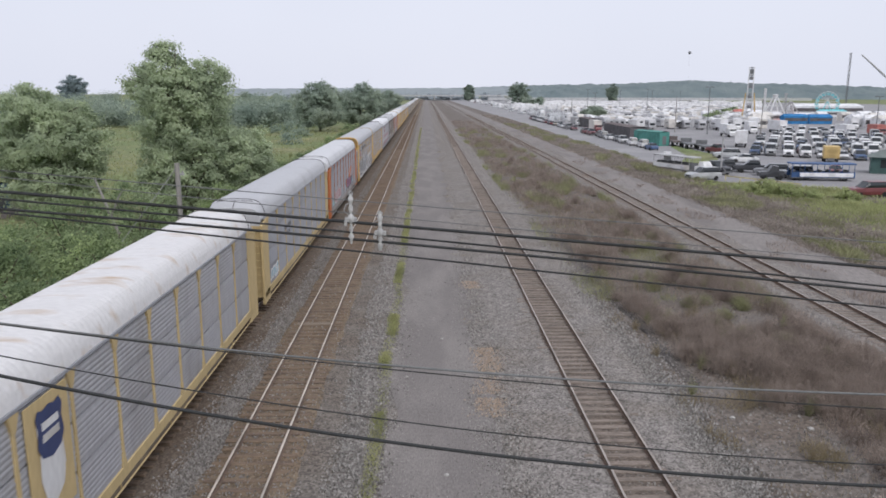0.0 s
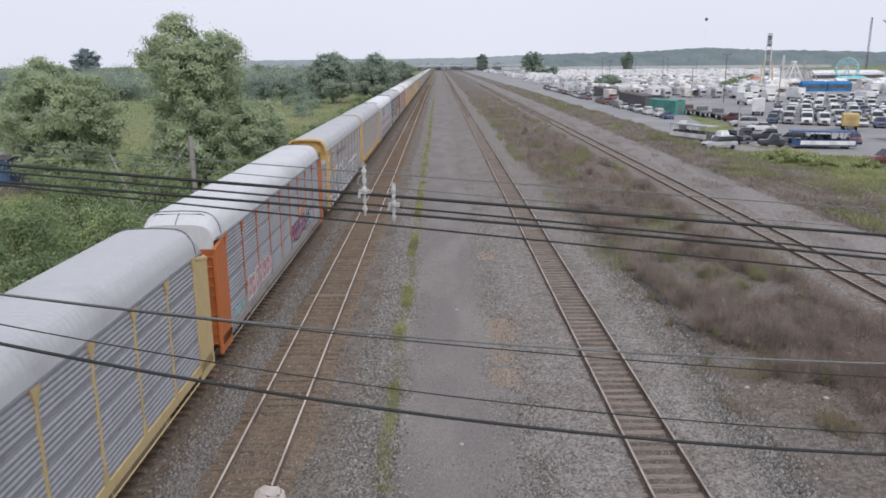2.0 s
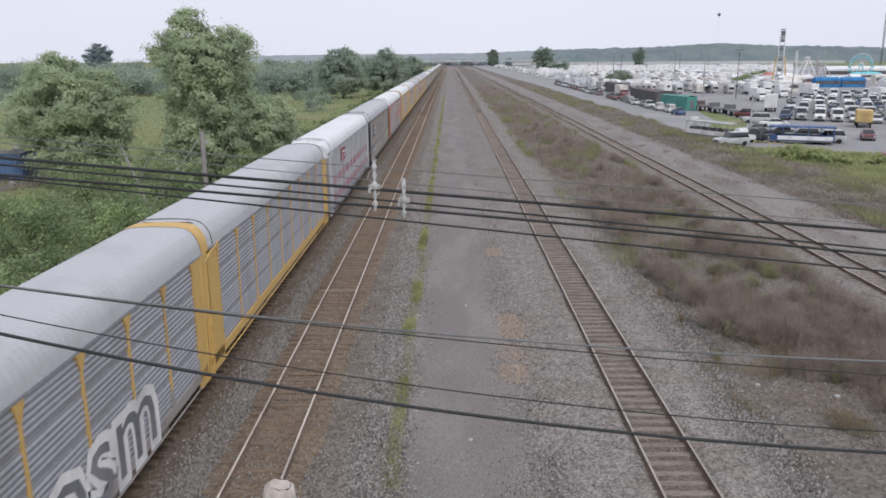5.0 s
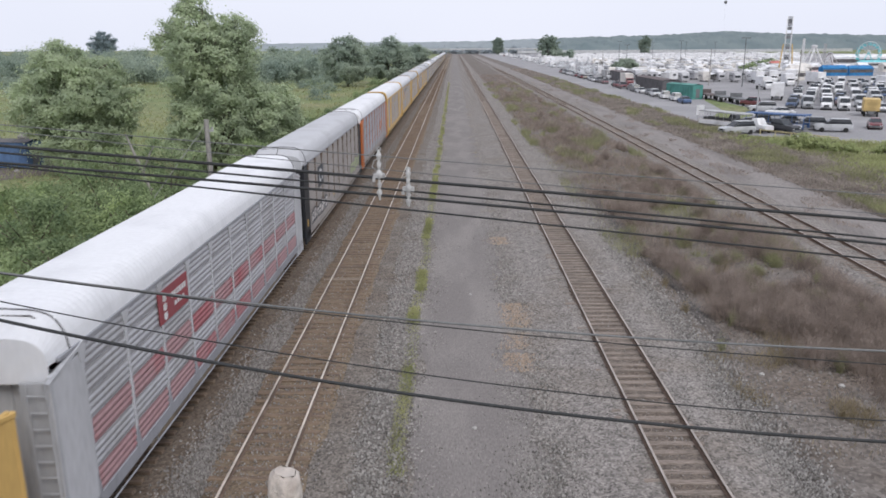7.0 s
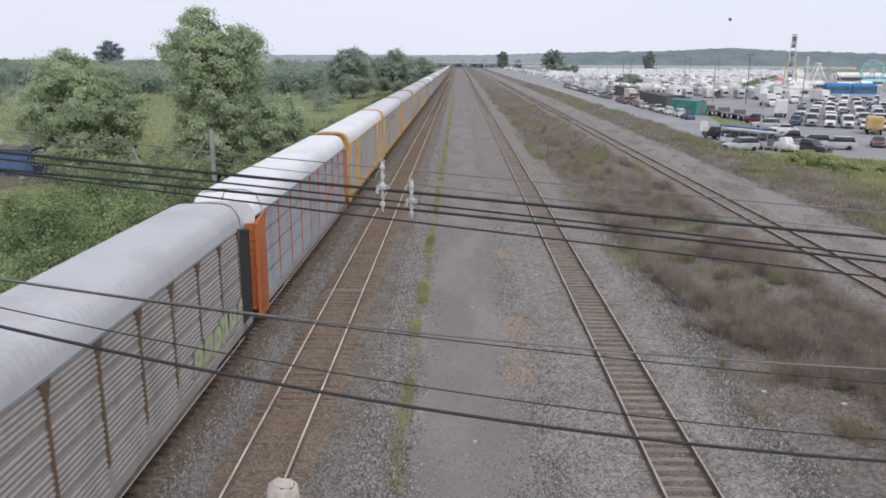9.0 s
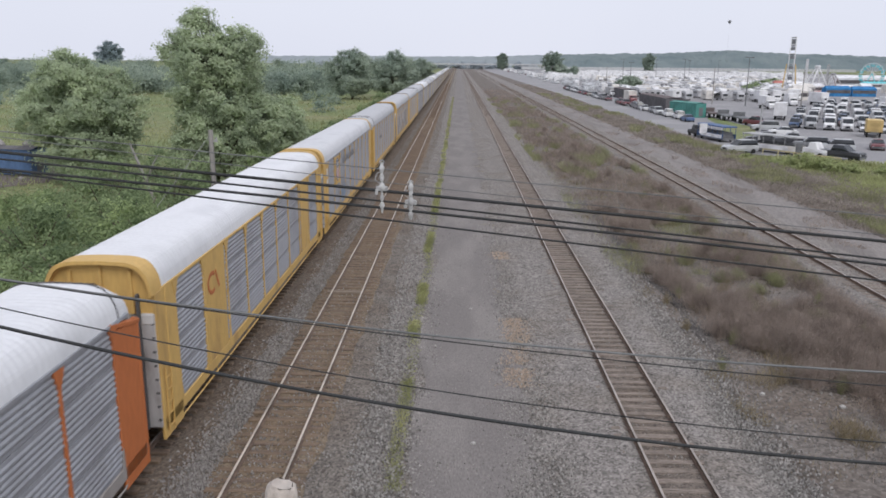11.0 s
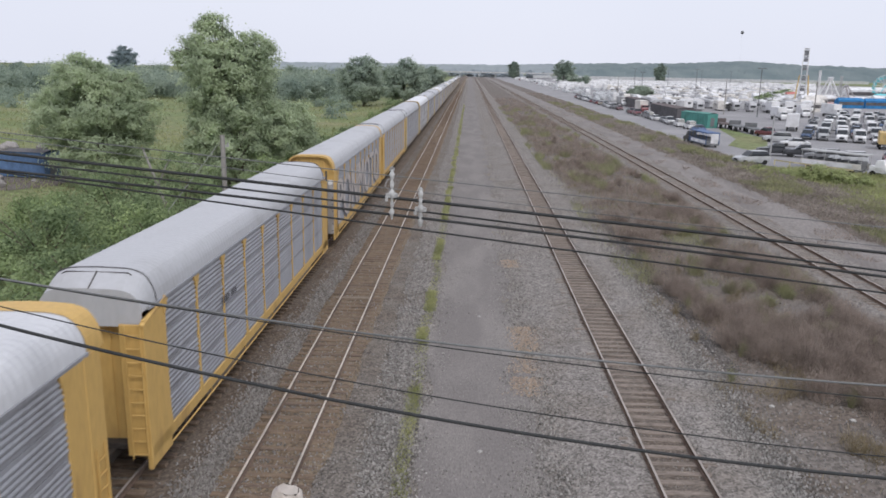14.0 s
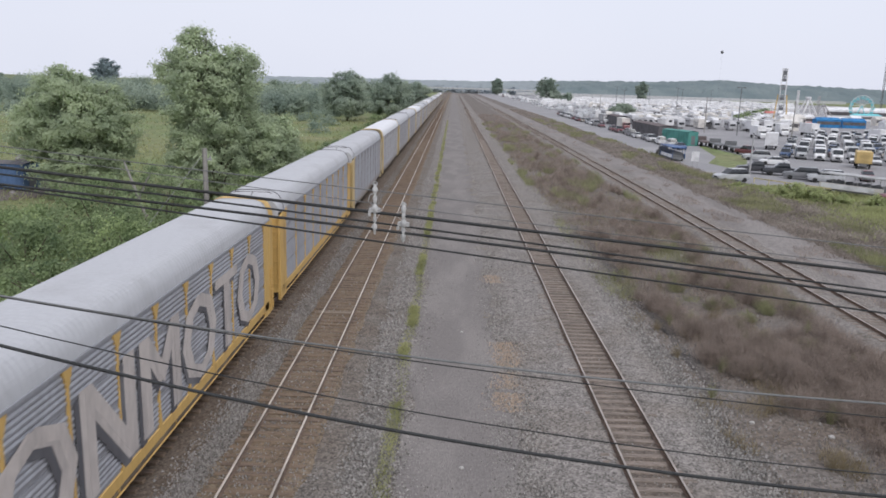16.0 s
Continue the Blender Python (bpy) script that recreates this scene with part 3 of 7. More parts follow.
def car_carrier(label, trim, panel, roof, style, bays=12, post=None, rows=3, ridges=5, sill=None, end_w=1.45, posts_top=True, panel_slots=None,
                post_w=0.12, lean=False, rail=None):
    """A covered car-carrying wagon. Local y = 0 is its front end, x = +HALF the side seen, z = 0 the rail top.
    style: 'frame' has a painted arch over a flat end, 'hood' a white end wall set back between ladder plates."""
    post, sill = post or trim, sill or trim
    car = thing("car_carrier_wagon", label, "train car", "cars of the train")
    hood = style == "hood"
    ry0 = 1.0 if hood else 0.45
    key = (roof.name, style)
    part("roof", shared(("roof",) + key, lambda: roof_mesh("roof", roof, ry0, CAR_L - ry0)), car, "ribbed metal roof")
    # floor and centre sill
    part("underframe", shared("underframe", lambda: (lambda b: (b.box(-1.3, 1.3, 0.3, CAR_L - 0.3, 0.85, 1.02, 0.02),
         b.box(-0.4, 0.4, -0.1, CAR_L + 0.1, 0.62, 0.9, 0.02), b.mesh("underframe", P_DARK))[-1])(Build())), car)
    # both long sides
    bay = (CAR_L - 2 * end_w) / bays
    pm = shared(("panel", panel.name, bays, rows, ridges, end_w, panel_slots),
                lambda: panel_mesh("side_panel", [panel, P_RED], bay, 1.05, EAVE, rows, ridges, panel_slots))
    po = shared(("post", post.name, post_w), lambda: (lambda b: (b.box(-0.01, 0.048, -post_w / 2, post_w / 2, 1.1, EAVE - 0.05, 0.01),
         b.grid([[(-0.01, -post_w / 2, EAVE - 0.42), (0.06, -post_w / 2, EAVE - 0.42), (0.06, post_w / 2, EAVE - 0.42), (-0.01, post_w / 2, EAVE - 0.42)],
                 [(-0.01, -0.19, EAVE - 0.06), (0.075, -0.19, EAVE - 0.06), (0.075, 0.19, EAVE - 0.06), (-0.01, 0.19, EAVE - 0.06)],
                 [(-0.01, -0.19, EAVE + 0.01), (0.075, -0.19, EAVE + 0.01), (0.075, 0.19, EAVE + 0.01), (-0.01, 0.19, EAVE + 0.01)]], close=True),
         b.mesh("post", post))[-1])(Build()))
    gu = shared(("gusset", sill.name), lambda: (lambda b: (b.grid([[(-0.01, -0.16, 1.0), (0.05, -0.16, 1.0), (0.05, 0.16, 1.0), (-0.01, 0.16, 1.0)],
         [(-0.01, -0.05, 1.62), (0.048, -0.05, 1.62), (0.048, 0.05, 1.62), (-0.01, 0.05, 1.62)]], close=True), b.mesh("gusset", sill))[-1])(Build()))
    si = shared(("sill", sill.name), lambda: (lambda b: (b.box(-0.06, 0.05, 0.05, CAR_L - 0.05, 0.74, 1.08, 0.015), b.mesh("side_sill", sill))[-1])(Build()))
    sk = shared("side_skirt", lambda: (lambda b: (b.box(-0.32, -0.09, 0.3, CAR_L - 0.3, 0.56, 0.88, 0.015),
         b.box(-0.36, 0.0, 4.6, CAR_L - 4.6, 0.46, 0.65, 0.02), b.mesh("side_skirt", P_SKIRT))[-1])(Build()))
    tr_ = shared(("toprail", rail), lambda: (lambda b: (b.box(-0.03, 0.055, 0.5, CAR_L - 0.5, EAVE, EAVE + 0.09, 0.012),
         b.mesh("top_rail", rail or P_STEEL))[-1])(Build()))
    for s in (1, -1):
        side = pose(HALF, 0, 0) if s > 0 else pose(-HALF, CAR_L, 0, 0, 0, 180)
        part("side_sill", si, car, "", side)
        part("side_skirt", sk, car, "grimy brown lower sill", side)
        part("top_rail", tr_, car, "", side)
        if not lean and s > 0:
            part("safety_rod", shared(("rod", sill.name), lambda: (lambda b: (b.tube([(0.02, 1.2, 0.74), (0.03, 1.5, 0.52), (0.03, CAR_L - 1.5, 0.52), (0.02, CAR_L - 1.2, 0.74)], 0.028, 6),
                 [b.tube([(0.03, q, 0.52), (0.0, q, 0.8)], 0.02, 5) for q in (5.0, 9.0, 13.2, 17.4, 21.4)], b.mesh("safety_rod", sill))[-1])(Build())), car, "", side)
        for k in range(bays):
            part("side_panel", pm, car, "", side @ pose(0, end_w + k * bay, 0))
        for k in range(bays + 1):
            if not (posts_top is False and 0 < k < bays and k % 2):
                part("post", po, car, "", side @ pose(0, end_w + k * bay, 0))
            if s > 0 and not lean:
                part("gusset", gu, car, "", side @ pose(0, end_w + k * bay, 0))
    # ends
    for s in (1, -1):
        e = pose(0, 0, 0) if s > 0 else pose(0, CAR_L, 0, 0, 0, 180)
        for x in (-1, 1):
            if hood:
                for nm, make in (("end_plate", lambda b: b.box(x * HALF - 0.05, x * HALF + 0.05, 0.08, end_w, 0.45, 4.70, 0.02)),
                                 ("corner_post", lambda b: b.box(x * HALF - 0.06, x * HALF + 0.08, -0.04, 0.10, 0.45, 4.62, 0.02)),
                                 ("end_flange", lambda b: b.box(x * (HALF - 0.35) - 0.28, x * (HALF - 0.35) + 0.28, 0.04, 0.09, 0.8, 4.58, 0.02)),
                                 ("top_brace", lambda b: b.tube([(x * HALF, -0.06, 4.54), (x * HALF, end_w + 0.1, EAVE + 0.04)], 0.085, 6))):
                    part(nm, shared((nm, trim.name, end_w, x), lambda: (lambda b: (make(b), b.mesh(nm, trim))[-1])(Build())), car, "", e)
                lad = shared(("ladder", trim.name), lambda: ladder_mesh(trim, 0.75, 4.56))
                part("ladder", lad, car, "", e @ pose(x * 1.22 - 0.21, -0.06, 0))
            else:
                for nm, make in (("end_plate", lambda b: b.box(x * HALF - 0.05, x * HALF + 0.05, 0.0, end_w, 0.45, EAVE + 0.04, 0.02)),
                                 ("plate_rib", lambda b: b.box(x * HALF - 0.07, x * HALF + 0.075, end_w * 0.45, end_w * 0.45 + 0.08, 0.45, EAVE + 0.04, 0.02))):
                    part(nm, shared((nm, "frame", trim.name, end_w, x), lambda: (lambda b: (make(b), b.mesh(nm, trim))[-1])(Build())), car, "", e)
                part("corner_strip", shared(("corner_strip", x), lambda: (lambda b: (b.box(x * (HALF - 0.2) - 0.2, x * (HALF - 0.2) + 0.2, -0.03, 0.10, 0.85, 4.32, 0.02),
                     b.mesh("corner_strip", P_GRIME))[-1])(Build())), car, "grimy white corner strip", e)
                part("corner_post", shared(("corner_post", x), lambda: (lambda b: (b.box(x * (HALF - 0.44) - 0.045, x * (HALF - 0.44) + 0.045, -0.10, 0.06, 0.8, 4.9, 0.02),
                     b.mesh("corner_post", M_DARK_STRIP))[-1])(Build())), car, "dark upright door post", e)
                for z in range(0 if lean else 8):
                    part("bolt_plate", shared("bolt_plate", lambda: (lambda b: (b.box(-0.05, 0.05, -0.045, -0.02, 0, 0.06, 0.01), b.mesh("bolt_plate", M_DARK_STRIP))[-1])(Build())),
                         car, "", e @ pose(x * (HALF - 0.07), 0, 1.05 + 0.42 * z))
                if not lean:
                    part("placard", shared("placard", lambda: (lambda b: (b.box(-0.15, 0.15, -0.05, -0.02, 0, 0.28, 0.01), b.mesh("placard", P_WHITE))[-1])(Build())), car, "", e @ pose(x * (HALF - 0.2), 0, 4.02))
                lad = shared(("ladder_low", trim.name), lambda: ladder_mesh(trim, 0.6, 2.6, 0.4))
                part("ladder", lad, car, "", e @ pose(x * (HALF + 0.09), 0.22, 0, 0, 0, 90))
        if hood:
            part("end_hood", shared(("hood", roof.name), lambda: (lambda b: (
                b.grid([[(x, 1.03, z) for x, z in ROOF_PROFILE], [(x * 0.99, 0.82, z - 0.05 * (z > 5.1)) for x, z in ROOF_PROFILE],
                        [(x * 0.94, 0.26, EAVE + (z - EAVE) * 0.62) for x, z in ROOF_PROFILE]]),
                b.face([(x * 0.94, 0.26, EAVE + (z - EAVE) * 0.62) for x, z in ROOF_PROFILE] + [(1.36, 0.24, 4.45), (-1.36, 0.24, 4.45)]),
                b.mesh("end_hood", roof))[-1])(Build())), car, "rounded end hood of the roof", e)
            part("hood_seam", shared("hood_seam", lambda: (lambda b: (b.tube([(-1.02, 0.80, 5.67), (-0.84, 0.80, 5.785), (0.84, 0.80, 5.785), (1.02, 0.80, 5.67)], 0.018, 6),
                 b.tube([(0, 0.80, 5.81), (0, 0.26, 5.49)], 0.016, 6), b.mesh("hood_seam", P_DARK))[-1])(Build())), car, "dark seam across the end hood", e)
            part("end_wall", shared(("hoodwall", trim.name), lambda: (lambda b: (b.box(-1.38, 1.38, 0.60, 0.66, 1.0, 4.62, 0.02),
                 [b.box(q - 0.03, q + 0.03, 0.56, 0.61, 1.05, 4.5) for q in (-0.9, -0.3, 0.3, 0.9)],
                 b.mesh("end_wall", P_SILVER if trim in (P_SILVER, P_BLACK) else trim))[-1])(Build())), car, "upright end wall set back", e)
            part("end_walk_rim", shared("rim", lambda: (lambda b: (b.tube([(x, 1.02, z + 0.008) for x, z in ROOF_PROFILE], 0.022, 6),
                 b.mesh("end_rim", M_DARK_STRIP))[-1])(Build())), car, "", e)
        else:
            part("end_arch", shared(("arch", trim.name), lambda: (lambda b: (
                b.grid([[(x * 0.955, 0.03, EAVE - 0.05 + (z - EAVE) * 0.955) for x, z in ROOF_PROFILE], [(x * 0.96, -0.2, EAVE - 0.05 + (z - EAVE) * 0.96) for x, z in ROOF_PROFILE],
                        [(x * 1.012, -0.2, z + 0.015) for x, z in ROOF_PROFILE], [(x * 1.012, 0.55, z + 0.015) for x, z in ROOF_PROFILE]]),
                b.face([(x * 0.955, 0.03, EAVE - 0.05 + (z - EAVE) * 0.955) for x, z in ROOF_PROFILE] + [(1.41, 0.03, 4.3), (-1.41, 0.03, 4.3)]),
                b.mesh("end_arch", trim))[-1])(Build())), car, "", e)
            for x, top in ((-0.85, 5.58), (0.0, 5.7), (0.85, 5.58)):
                part("arch_rib", shared(("arch_rib", trim.name, top), lambda: (lambda b: (b.box(-0.05, 0.05, -0.05, 0.026, 4.32, top, 0.015), b.mesh("arch_rib", trim))[-1])(Build())), car, "", e @ pose(x, 0, 0))
            for x in (-1, 1):
                part("end_door", shared(("door", x), lambda: (lambda b: (b.box(min(0, x * 1.06), max(0, x * 1.06), 0.03, 0.09, 1.05, 4.3, 0.015),
                     [b.box(x * 1.0 - 0.06, x * 1.0 + 0.06, 0.0, 0.04, 1.4 + 0.62 * k, 1.5 + 0.62 * k) for k in range(5)],
                     b.box(x * 0.6 - 0.03, x * 0.6 + 0.03, -0.01, 0.04, 1.1, 4.2), b.mesh("end_door", P_GRIME))[-1])(Build())), car, "dirty white folding end door", e)
        part("coupler", shared("coupler", lambda: (lambda b: (b.box(-0.12, 0.12, -0.45, 0.3, 0.72, 0.95, 0.03), b.box(-0.2, 0.2, -0.48, -0.2, 0.68, 1.0, 0.05),
             b.mesh("coupler", P_DARK))[-1])(Build())), car, "", e)
        t = part("truck", TRUCK, car, "", e @ pose(0, 3.1, 0))
        for y in (-0.88, 0.88):
            part("wheelset", WHEELSET, t, "", pose(0, y, 0))
    return car


def mark(car, mesh, y, z, out=0.045, name="sign"):
    return part(name, mesh, car, "", pose(HALF + out, y, z))


def fit_mesh(me, y0, y1, z0, z1):
    """Stretch a flat mesh in the plane x = 0 to a given field."""
    ys, zs = [v.co.y for v in me.vertices], [v.co.z for v in me.vertices]
    for v in me.vertices:
        v.co.y = y0 + (v.co.y - min(ys)) / (max(ys) - min(ys)) * (y1 - y0)
        v.co.z = z0 + (v.co.z - min(zs)) / (max(zs) - min(zs)) * (z1 - z0)
    me.update()
    return me


def lettering(car, text, y0, y1, z0, z1, m, back=None, grow=0.12, name="lettering", bold=0.0):
    """Painted letters that fill a field of the side, with a wider back layer as outline."""
    if back:
        part(name + "_outline", fit_mesh(letters(text, 1.0, back, 0.002, bold=bold + 0.06), y0 - grow, y1 + grow, z0 - grow, z1 + grow), car, "", pose(HALF + 0.050, 0, 0))
    part(name, fit_mesh(letters(text, 1.0, m, 0.002, bold=bold), y0, y1, z0, z1), car, "", pose(HALF + 0.058, 0, 0))


def spray(car, y0, y1, z0, z1, n, fill_m, line_m, seed):
    """Spray-painted glyphs that nobody can read: skewed blocks with a dark or pale edge."""
    rnd = random.Random(seed)
    w = (y1 - y0) / n
    for k in range(n):
        a, top, low = y0 + k * w, z1 - rnd.uniform(0, 0.25) * (z1 - z0), z0 + rnd.uniform(0, 0.18) * (z1 - z0)
        sk, g = rnd.uniform(-0.15, 0.25) * w, 0.09
        for m, q, out in ((line_m, 0.0, 0.042), (fill_m, g, 0.048)):
            b = Build()
            pts = [(a + q, low + q), (a + w * 1.04 - q, low + q * 1.5 + rnd.uniform(0, 0.15)), (a + w * 0.98 + sk - q, (low + top) / 2), (a + w * 1.02 + sk - q, top - q), (a + w * 0.4 + sk, top - q + 0.06), (a + sk + q, top - q * 1.6), (a + sk * 0.4 + q * 1.6, (low + top) / 2)]
            b.face([(0, y, z) for y, z in pts])
            b.face([(-0.006, y, z) for y, z in pts][::-1])
            part("sprayed_glyph", b.mesh("sprayed_glyph", m), car, "", pose(HALF + out, 0, 0))
        b = Build()
        c_, h = a + w * 0.5 + sk * 0.5, (low + top) / 2 + rnd.uniform(-0.1, 0.1)
        b.box(0, 0.004, c_ - w * 0.16, c_ + w * 0.1, h - 0.05, h + rnd.uniform(0.2, 0.4) * (z1 - z0) * 0.6)
        part("sprayed_glyph", b.mesh("sprayed_glyph", line_m), car, "", pose(HALF + 0.05, 0, 0))


def logo_panel(car, y, w=1.9, colour=P_YELLOW, lower=None, z0=2.55, z1=4.75):
    """A painted panel with a shield of plain shapes."""
    h = z1 - z0
    mark(car, slab("sign_panel", colour, 0, w, z0, z1), y, 0, 0.03, "sign_panel")
    if lower:
        mark(car, shield_mesh(P_BLUE_MARK, w * 0.68, h * 0.84), y + w / 2, z0 + h * 0.10, 0.062, "shield_border")
    mark(car, shield_mesh(P_WHITE, w * 0.60, h * 0.78), y + w / 2, z0 + h * 0.13, 0.073, "shield")
    mark(car, shield_mesh(P_BLUE_MARK, w * (0.56 if lower else 0.64), h * (0.30 if lower else 0.42)), y + w / 2, z0 + h * (0.58 if lower else 0.50), 0.084, "shield_band")
    for k in range(2):
        mark(car, slab("bar", P_WHITE, 0, w * 0.38, 0, h * 0.06, 0.006), y + w * 0.31, z0 + h * (0.655 + 0.095 * k), 0.096, "bar")
    if lower:
        for k in range(4):
            mark(car, slab("shield_stripe", lower, 0, w * 0.075, 0, h * 0.34, 0.006), y + w * (0.27 + 0.128 * k), z0 + h * 0.22, 0.084, "shield_stripe")


def bars(car, y, z, n, w=0.16, h=0.28, m=P_OUTLINE, step=0.24, skip=(), out=0.05):
    """A row of plain bars in place of small lettering."""
    me = shared(("bar", w, h, m.name), lambda: slab("bar", m, 0, w, 0, h, 0.006))
    for k in range(n):
        if k not in skip:
            mark(car, me, y + k * step, z, out, "bar")


YEL = "yellow-trimmed covered car carrier"


def car_a():
    c = car_carrier("grey covered car carrier with yellow posts and rust-streaked white roof", P_YELLOW2, P_STEEL_LIGHT, P_ROOF_RUST, "hood", bays=9, rows=3, ridges=7, sill=P_YELLOW2, end_w=1.5, post_w=0.13)
    logo_panel(c, 4.5, 1.95, P_YELLOW2, None, 1.85, 4.78)
    return c


def car_b():
    c = car_carrier("grey ribbed covered car carrier with yellow ladder ends", P_YELLOW2, P_STEEL, P_ROOF_GREY, "hood", bays=9, rows=4, sill=P_YELLOW2, post=P_YELLOW2, post_w=0.12)
    bars(c, 6.3, 3.28, 8, 0.14, 0.26, P_GREY_MARK, 0.26, (3,))
    bars(c, 6.6, 2.92, 5, 0.16, 0.2, P_GREY_MARK, 0.28)
    spray(c, 1.7, 4.0, 1.15, 2.0, 4, P_CYAN, P_WHITE_SPRAY, 5)
    return c


def car_c(art=True):
    c = car_carrier("grey ribbed covered car carrier with orange ends and posts", P_ORANGE, P_STEEL, P_ROOF_MID if art else P_ROOF, "hood", bays=9, rows=4, sill=P_STEEL_WARM, post_w=0.12)
    if art:
        spray(c, 2.0, 3.6, 1.15, 1.7, 3, P_GREEN_SPRAY, P_CYAN, 6)
        spray(c, 4.3, 9.4, 1.15, 2.3, 7, P_PINK, P_CHROME, 7)
        spray(c, 14.6, 19.6, 1.15, 2.35, 7, P_MAGENTA, P_OUTLINE, 8)
        spray(c, 19.6, 21.2, 1.15, 2.2, 2, P_CYAN, P_OUTLINE, 9)
    b = Build()
    bay = (CAR_L - 2.9) / 9
    b.tube([(0.03, 1.45 + 6 * bay + 0.1, 2.3), (0.03, 1.45 + 7 * bay - 0.1, 3.3)], 0.07, 4)
    part("brace", b.mesh("brace", P_ORANGE), c, "", pose(HALF, 0, 0))
    return c


def car_d(sign=True, label=None, roof=P_ROOF_GREY):
    c = car_carrier(label or YEL + " with shield sign", P_YELLOW, P_STEEL, roof, "frame", bays=9, rows=4, sill=P_STEEL_WARM if sign == 1 else P_YELLOW, end_w=1.6, post_w=0.12)
    if sign:
        logo_panel(c, 2.5 if sign == 1 else 4.5, 1.8, P_YELLOW, P_PINK, 2.85, 4.78)
        mark(c, slab("stencil", P_WHITE, 0, 0.5, 0, 0.5, 0.005), 0.85, 4.0, 0.06, "stencil")
        mark(c, slab("stencil", P_WHITE, 0, 0.55, 0, 0.3, 0.005), 0.8, 3.5, 0.06, "stencil")
    return c


def car_d_letters():
    c = car_d(1, YEL + " with shield sign and white spray letters")
    lettering(c, "BUILDING", 5.6, 8.7, 3.98, 4.40, P_SPRAY_GREY)
    lettering(c, "AMERICA", 9.2, 11.9, 3.98, 4.40, P_SPRAY_GREY)
    lettering(c, "ALK", 0.6, 6.0, 0.85, 3.0, P_SPRAY_GREY, P_WHITE_SPRAY, 0.3, "sprayed_letters", 0.0)
    lettering(c, "Ohd.", 6.6, 12.6, 0.85, 2.95, P_SPRAY_GREY, P_WHITE_SPRAY, 0.3, "sprayed_letters", 0.0)
    lettering(c, "cosm", 13.2, 20.8, 0.85, 2.35, P_SPRAY_GREY, P_WHITE_SPRAY, 0.3, "sprayed_letters", 0.0)
    return c


def car_d_blue():
    c = car_d(2, YEL + " with shield sign and blue patch", P_ROOF_MID)
    lettering(c, "BUILDING", 8.0, 11.1, 3.98, 4.40, P_SPRAY_GREY)
    lettering(c, "AMERICA", 11.6, 14.3, 3.98, 4.40, P_SPRAY_GREY)
    spray(c, 6.7, 9.4, 1.1, 2.5, 4, P_BLUE_SPRAY, P_STEEL, 12)
    return c


def car_d_silver():
    c = car_d(0, YEL + " with tall silver spray letters")
    part("letter_shadow", fit_mesh(letters("PONMOTO", 1.0, P_GREY_MARK, 0.002), 1.0, 23.4, 1.05, 4.0), c, "dark edge of the sprayed letters", pose(HALF + 0.052, 0, 0))
    for k in range(2):      # two strokes of the can make the letters fat
        part("sprayed_letters", fit_mesh(letters("PONMOTO", 1.0, P_PALE_SPRAY, 0.002), 1.3 + 0.28 * k, 23.5 + 0.28 * k, 1.2, 4.15), c, "", pose(HALF + 0.058 + 0.003 * k, 0, 0))
    return c


def car_plain(text=True):
    c = car_carrier("plain grey ribbed covered car carrier with yellow ladder ends", P_YELLOW, P_STEEL, P_ROOF_GREY, "hood", bays=9, rows=4, sill=P_YELLOW, post_w=0.12)
    if text:
        bars(c, 6.4, 3.15, 8, 0.11, 0.24, P_GREY_MARK, 0.22, (4,))
    return c


def car_silver():
    c = car_carrier("silver covered car carrier with red lower panels and red sign", P_SILVER, P_STEEL_LIGHT, P_ROOF, "hood", bays=10, rows=6, ridges=3, sill=P_STEEL, panel_slots=(1, 0, 1, 0, 0, 0), post_w=0.14)
    mark(c, slab("sign_panel", P_SIGN_RED, 0, 2.4, 0, 0.95), 5.9, 3.62, 0.05, "sign_panel")
    bars(c, 6.9, 4.15, 6, 0.15, 0.17, P_WHITE, 0.21, out=0.085)
    bars(c, 7.1, 3.86, 4, 0.15, 0.13, P_WHITE, 0.22, out=0.085)
    for k in range(3):
        mark(c, shield_mesh(P_WHITE, 0.28, 0.22), 6.35, 3.68 + 0.27 * k, 0.085, "emblem")
    return c


def car_dark():
    c = car_carrier("dirty grey covered car carrier with black ends, brown posts", P_BLACK, P_STEEL_WARM, P_ROOF_GREY, "hood", bays=10, rows=4, post=P_BROWN, sill=P_STEEL_WARM, post_w=0.13)
    mark(c, slab("sign_panel", P_OUTLINE, 0, 1.75, 0, 1.25), 4.65, 2.9, 0.03, "sign_panel")
    b = Build()   # a rounded pale emblem of plain strokes
    b.tube([(0, 0.75 + 0.42 * math.cos(t), 0.68 + 0.34 * math.sin(t)) for t in (0.9 + 0.55 * k for k in range(9))], 0.085, 6)
    b.tube([(0, 1.15, 1.0), (0, 1.5, 0.36)], 0.085, 6)
    b.v = [(x * 0.1, y, z) for x, y, z in b.v]
    part("emblem", b.mesh("emblem", P_WHITE), c, "", pose(HALF + 0.075, 4.5, 2.9))
    spray(c, 1.9, 7.6, 1.1, 2.0, 7, P_CHROME, P_OUTLINE, 10)
    spray(c, 19.2, 25.2, 1.1, 2.3, 6, P_GREEN_SPRAY, P_STEEL_WARM, 11)
    for y in (0.5, 10.2):
        mark(c, slab("yellow_mark", P_YELLOW, 0, 0.3, 0, 0.4, 0.005), y, 1.35, 0.06, "yellow_mark")
    return c


